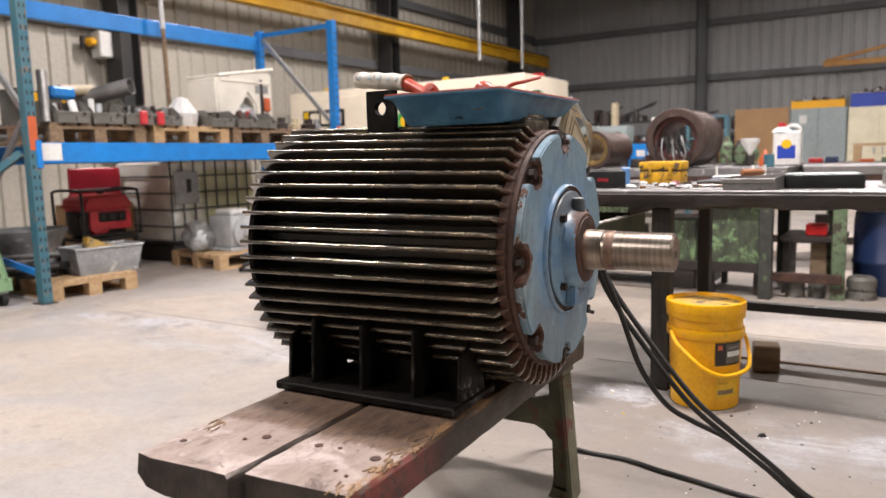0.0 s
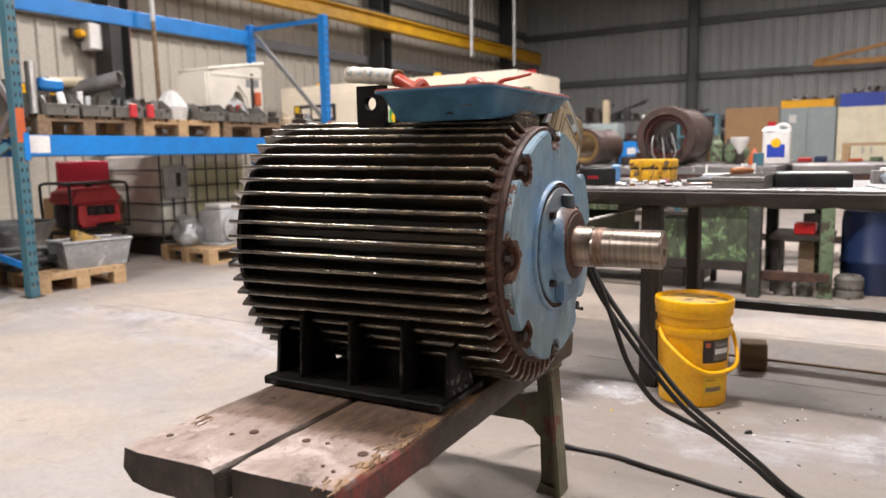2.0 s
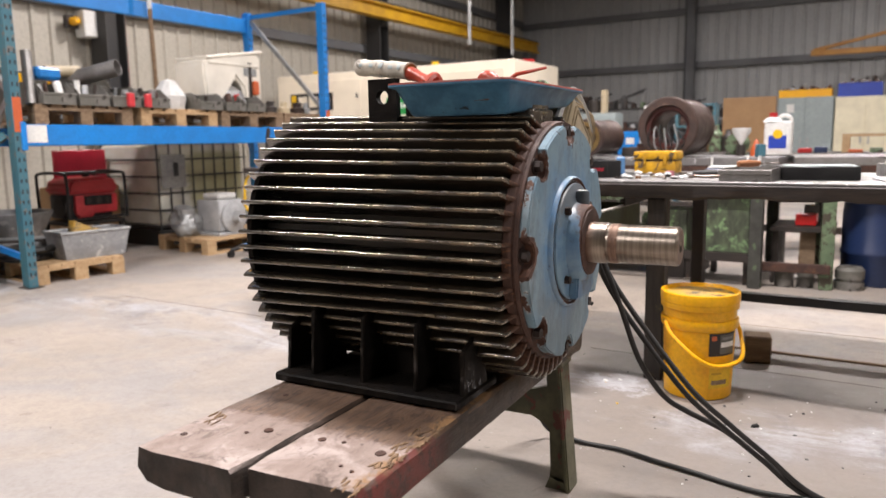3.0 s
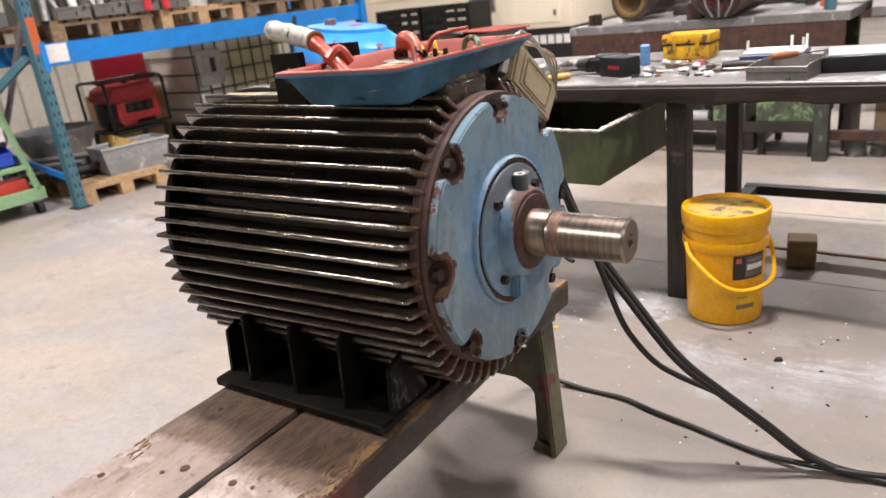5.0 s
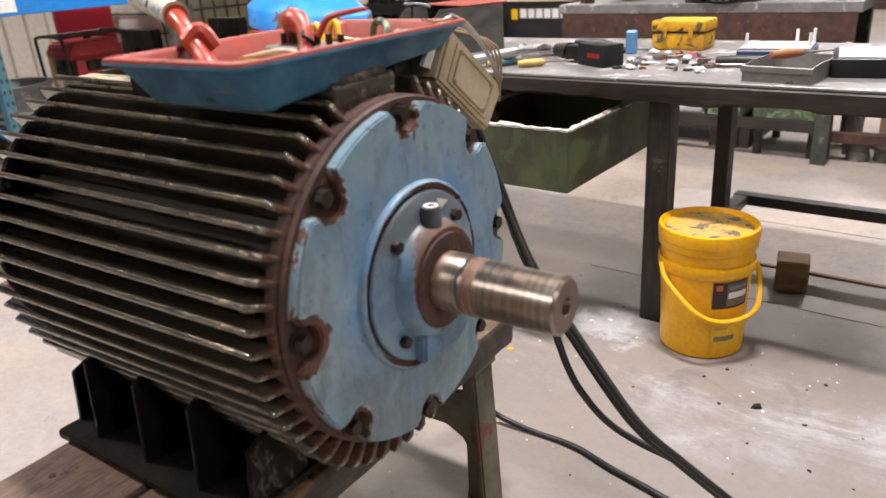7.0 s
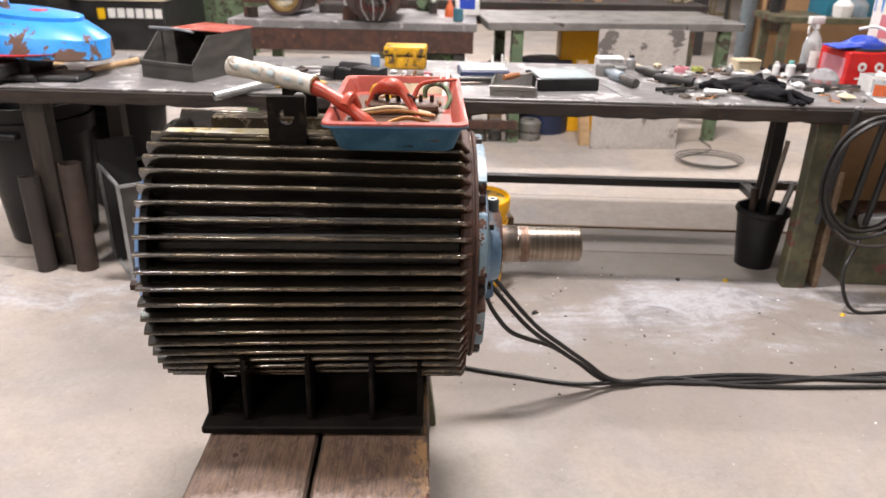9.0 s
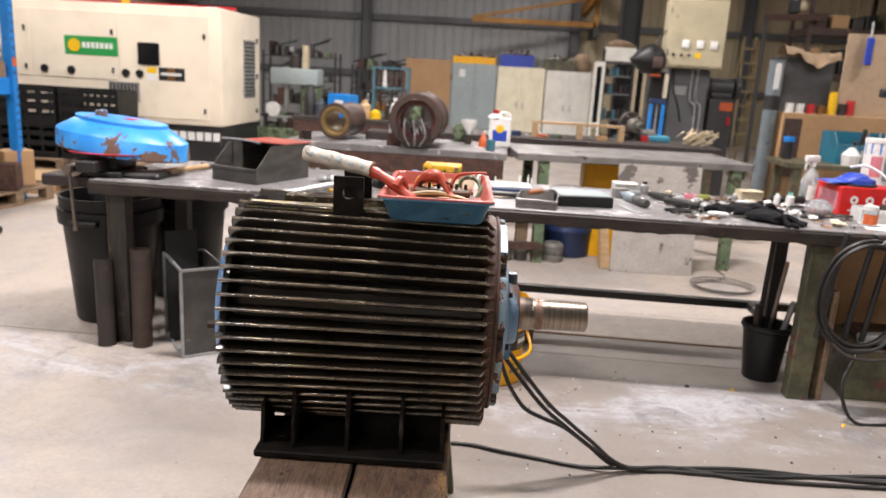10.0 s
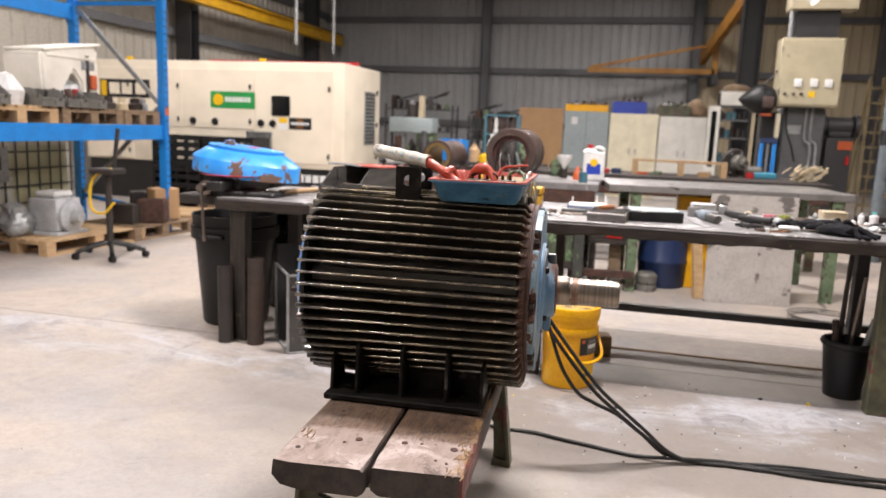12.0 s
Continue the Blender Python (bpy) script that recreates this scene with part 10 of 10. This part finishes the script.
for i, (x, c, h) in enumerate(((-0.45, "white", 0.1), (-0.34, "white", 0.1), (-0.23, "red", 0.1), (-0.12, "copper", 0.09), (-0.01, "sticker_yellow", 0.24), (0.10, "dark_steel", 0.12), (0.18, "red", 0.16))):
    solid("paint_tin", turned([(0, 0), (0, 0.042), (h, 0.042), (h, 0)], 16), M[c], "small paint tin on the cupboard", "tin", (2.86 + x, 7.92, 1.241), group="tins")
bj = thing("dark_jar", "dark jar with a blue lid on the green bench", "jar", (2.27, 7.40, 0.78))
part("body", turned([(0, 0), (0, 0.05), (0.14, 0.05), (0.18, 0.05), (0.18, 0)], 16), M["black"], bj)
part("lid", turned([(0.181, 0), (0.181, 0.056), (0.23, 0.056), (0.23, 0)], 16), M["rack_blue"], bj, "blue lid")
steel_bench(2.14, 4.2, 7.0, 7.6, 0.78, "cast_green", "cast_green", "dark green bench carrying a teal crate", False)
open_bin("teal_crate", 0.80, 0.40, 0.31, "teal_plastic", (3.06, 7.38, 0.78), 0, "teal plastic crate of parts on a green bench", "crate", 0.62, 0.008, "", ["black", "dark_steel", "galv"])
for x, c in ((2.78, "white"), (2.92, "clear_plastic"), (3.55, "white")):
    solid("plastic_bag", turned([(0, 0), (0, 0.08), (0.1, 0.09), (0.17, 0.03), (0.18, 0)], 9), M[c], "crumpled plastic bag on the green bench", "bag", (x, 7.12, 0.78), smooth=0)
M["grey_board"] = surf("greyish_tan_board", (0.40, 0.29, 0.19), (0.36, 0.26, 0.17), 0.7, grain=20, big=1.5, bump=0.05)
solid("tan_board", boxed(-0.34, 0.34, -0.01, 0.01, 0, 0.86), M["grey_board"], "tall tan board standing on the cupboard", "board", (3.28, 8.0, 1.241), -4)
knv = thing("hanging_tool", "blue-handled tool hung on the tan board", "tool", (3.14, 7.94, 2.0))
part("grip", boxed(-0.035, 0.035, -0.02, 0.02, -0.22, 0.06, 0.01), M["blue_plastic"], knv)
part("cord", rodded((0, 0, 0.06), (0, 0.02, 0.22), 0.012, seg=8), M["galv"], knv)

# tall storage racks to the east
for k, (x0, y0, w) in enumerate(((4.1, 12.2, 2.6), (5.0, 10.6, 2.4))):
    rk = thing("storage_rack", "brown timber storage rack full of stock", "storage rack", (x0, y0, 0.0), group="storage racks")
    for x in (0, w / 2, w):
        for y in (0, 0.8):
            part("post", boxed(x - 0.03, x + 0.03, y - 0.03, y + 0.03, 0, 4.2), M["stator"], rk)
    rng = random.Random(40 + k)
    for z in (1.0, 1.8, 2.5, 3.2, 3.9):
        part("shelf", boxed(-0.02, w + 0.02, -0.04, 0.84, z - 0.11, z), M["stator"], rk)
        n = 0
        x = 0.05
        while x < w - 0.3:
            ww, hh = rng.uniform(0.12, 0.3), rng.uniform(0.15, 0.45)
            c = rng.choice(["black", "dark_steel", "board", "stator", "black", "dark_girder", "cast_green", "rust", "black", "rust"])
            part("stored_box", boxed(x, x + ww, 0.02, 0.5, z + 0.001, z + hh, 0.01), M[c], rk)
            x += ww + rng.uniform(0.02, 0.15)
bal = thing("wall_bracket", "rusty bracket arm with a pale lamp head", "bracket", (3.5, 12.1, 2.6))
bm = bmesh.new()
beam(bm, (-0.15, 0, 0), (0.7, 0, 0.05), 0.08, 0.1)
part("arm", bm, M["rust"], bal)
part("post", boxed(-0.15, -0.1, -0.03, 0.03, -2.6, 0.0), M["dark_girder"], bal)
bm = bmesh.new()
bmesh.ops.create_uvsphere(bm, u_segments=16, v_segments=10, radius=0.085)
for v in bm.verts:
    v.co.x += 0.4
    v.co.z += 0.2
part("lamp_head", bm, M["cream"], bal)
part("lamp_body", boxed(0.2, 0.35, -0.08, 0.08, 0.08, 0.3, 0.03), M["black"], bal)

# pale post with a black clamp beside the long bench
wp = thing("white_post", "pale painted square post with a black clamp", "post", (1.86, 4.5, 0.0), kind="structure")
part("tube", boxed(-0.075, 0.075, -0.075, 0.075, 1.50, 3.4, 0.01), M["white"], wp)
part("foot", boxed(-0.06, 0.06, -0.06, 0.06, 0.0, 1.44, 0.01), M["cab_grey"], wp)
part("clamp", boxed(-0.12, 0.10, -0.12, 0.12, 1.44, 1.50, 0.01), M["black"], wp)
part("clamp_handle", rodded((-0.2, -0.1, 1.47), (-0.02, -0.1, 1.45), 0.018, seg=10), M["black"], wp)
for dx in (-0.05, 0.0, 0.05):
    part("cable", hosed([(dx, -0.1, 1.44), (dx - 0.02, -0.12, 1.2), (dx + 0.03, -0.11, 0.9), (dx, -0.1, 0.3)], 0.012, 8, 4), M["rubber"] if dx else M["galv"], wp)

# fluorescent batten hung over the back bench
bat = thing("fluorescent_batten", "lit white fluorescent batten hung over the benches", "lamp", (1.41, 7.6, 2.75))
part("housing", boxed(-0.04, 0.04, -0.76, 0.76, 0.03, 0.08, 0.006), M["white"], bat)
tube_mat = Net("lit_tube").set(Base_Color=(0.9, 0.9, 0.9), Emission_Color=(1.0, 0.97, 0.92), Emission_Strength=1.6)
part("tube", rodded((0, -0.74, 0.012), (0, 0.74, 0.012), 0.016, seg=12), tube_mat, bat, "glowing tube")
for y in (-0.6, 0.6):
    part("hanger", rodded((0, y, 0.08), (0, y, 4.05), 0.006, seg=6), M["dark_girder"], bat)

M["strap_green"] = surf("dull_green_strap", (0.02, 0.055, 0.048), (0.015, 0.04, 0.036), 0.5)
# tall timber crate beside the camera's way
crt = thing("timber_crate", "tall open crate with pale timber corner post and green band", "crate", (-1.114, -0.163, 0.0), 45)
part("corner_post", boxed(0.032, 0.055, -0.03, 0.0, 0.0, 1.208, 0.003), M["pale_pine"], crt)
part("corner_post", boxed(-0.555, -0.53, -0.03, 0.0, 0.0, 1.208, 0.003), M["pale_pine"], crt)
part("front_panel", boxed(-0.529, 0.031, 0.014, 0.032, 0.02, 1.05), M["board"], crt)
part("side_panel", boxed(0.037, 0.050, 0.002, 0.36, 0.02, 1.18), M["old_pine"], crt)
part("side_panel", boxed(-0.550, -0.537, 0.002, 0.36, 0.02, 1.18), M["old_pine"], crt)
part("back_panel", boxed(-0.536, 0.036, 0.342, 0.36, 0.02, 1.18), M["old_pine"], crt)
part("base", boxed(-0.536, 0.036, 0.023, 0.341, 0.02, 0.04), M["old_pine"], crt)
part("top_rail", boxed(-0.529, 0.031, -0.028, 0.0, 1.182, 1.208, 0.003), M["pale_pine"], crt)
part("band", boxed(-0.53, 0.048, -0.037, -0.0305, 1.140, 1.158, 0.002), M["strap_green"], crt, "green strapping band")
part("band_tail", hosed([(-0.03, -0.03, 1.145), (0.0, -0.018, 1.1), (0.016, -0.014, 0.9), (0.020, -0.014, 0.05)], 0.010, 8, 4), M["strap_green"], crt)
for z in (1.190, 1.12, 1.03, 0.9):
    part("nail", rodded((0.044, -0.0302, z), (0.044, -0.0312, z), 0.003, seg=8), M["bolt"], crt)
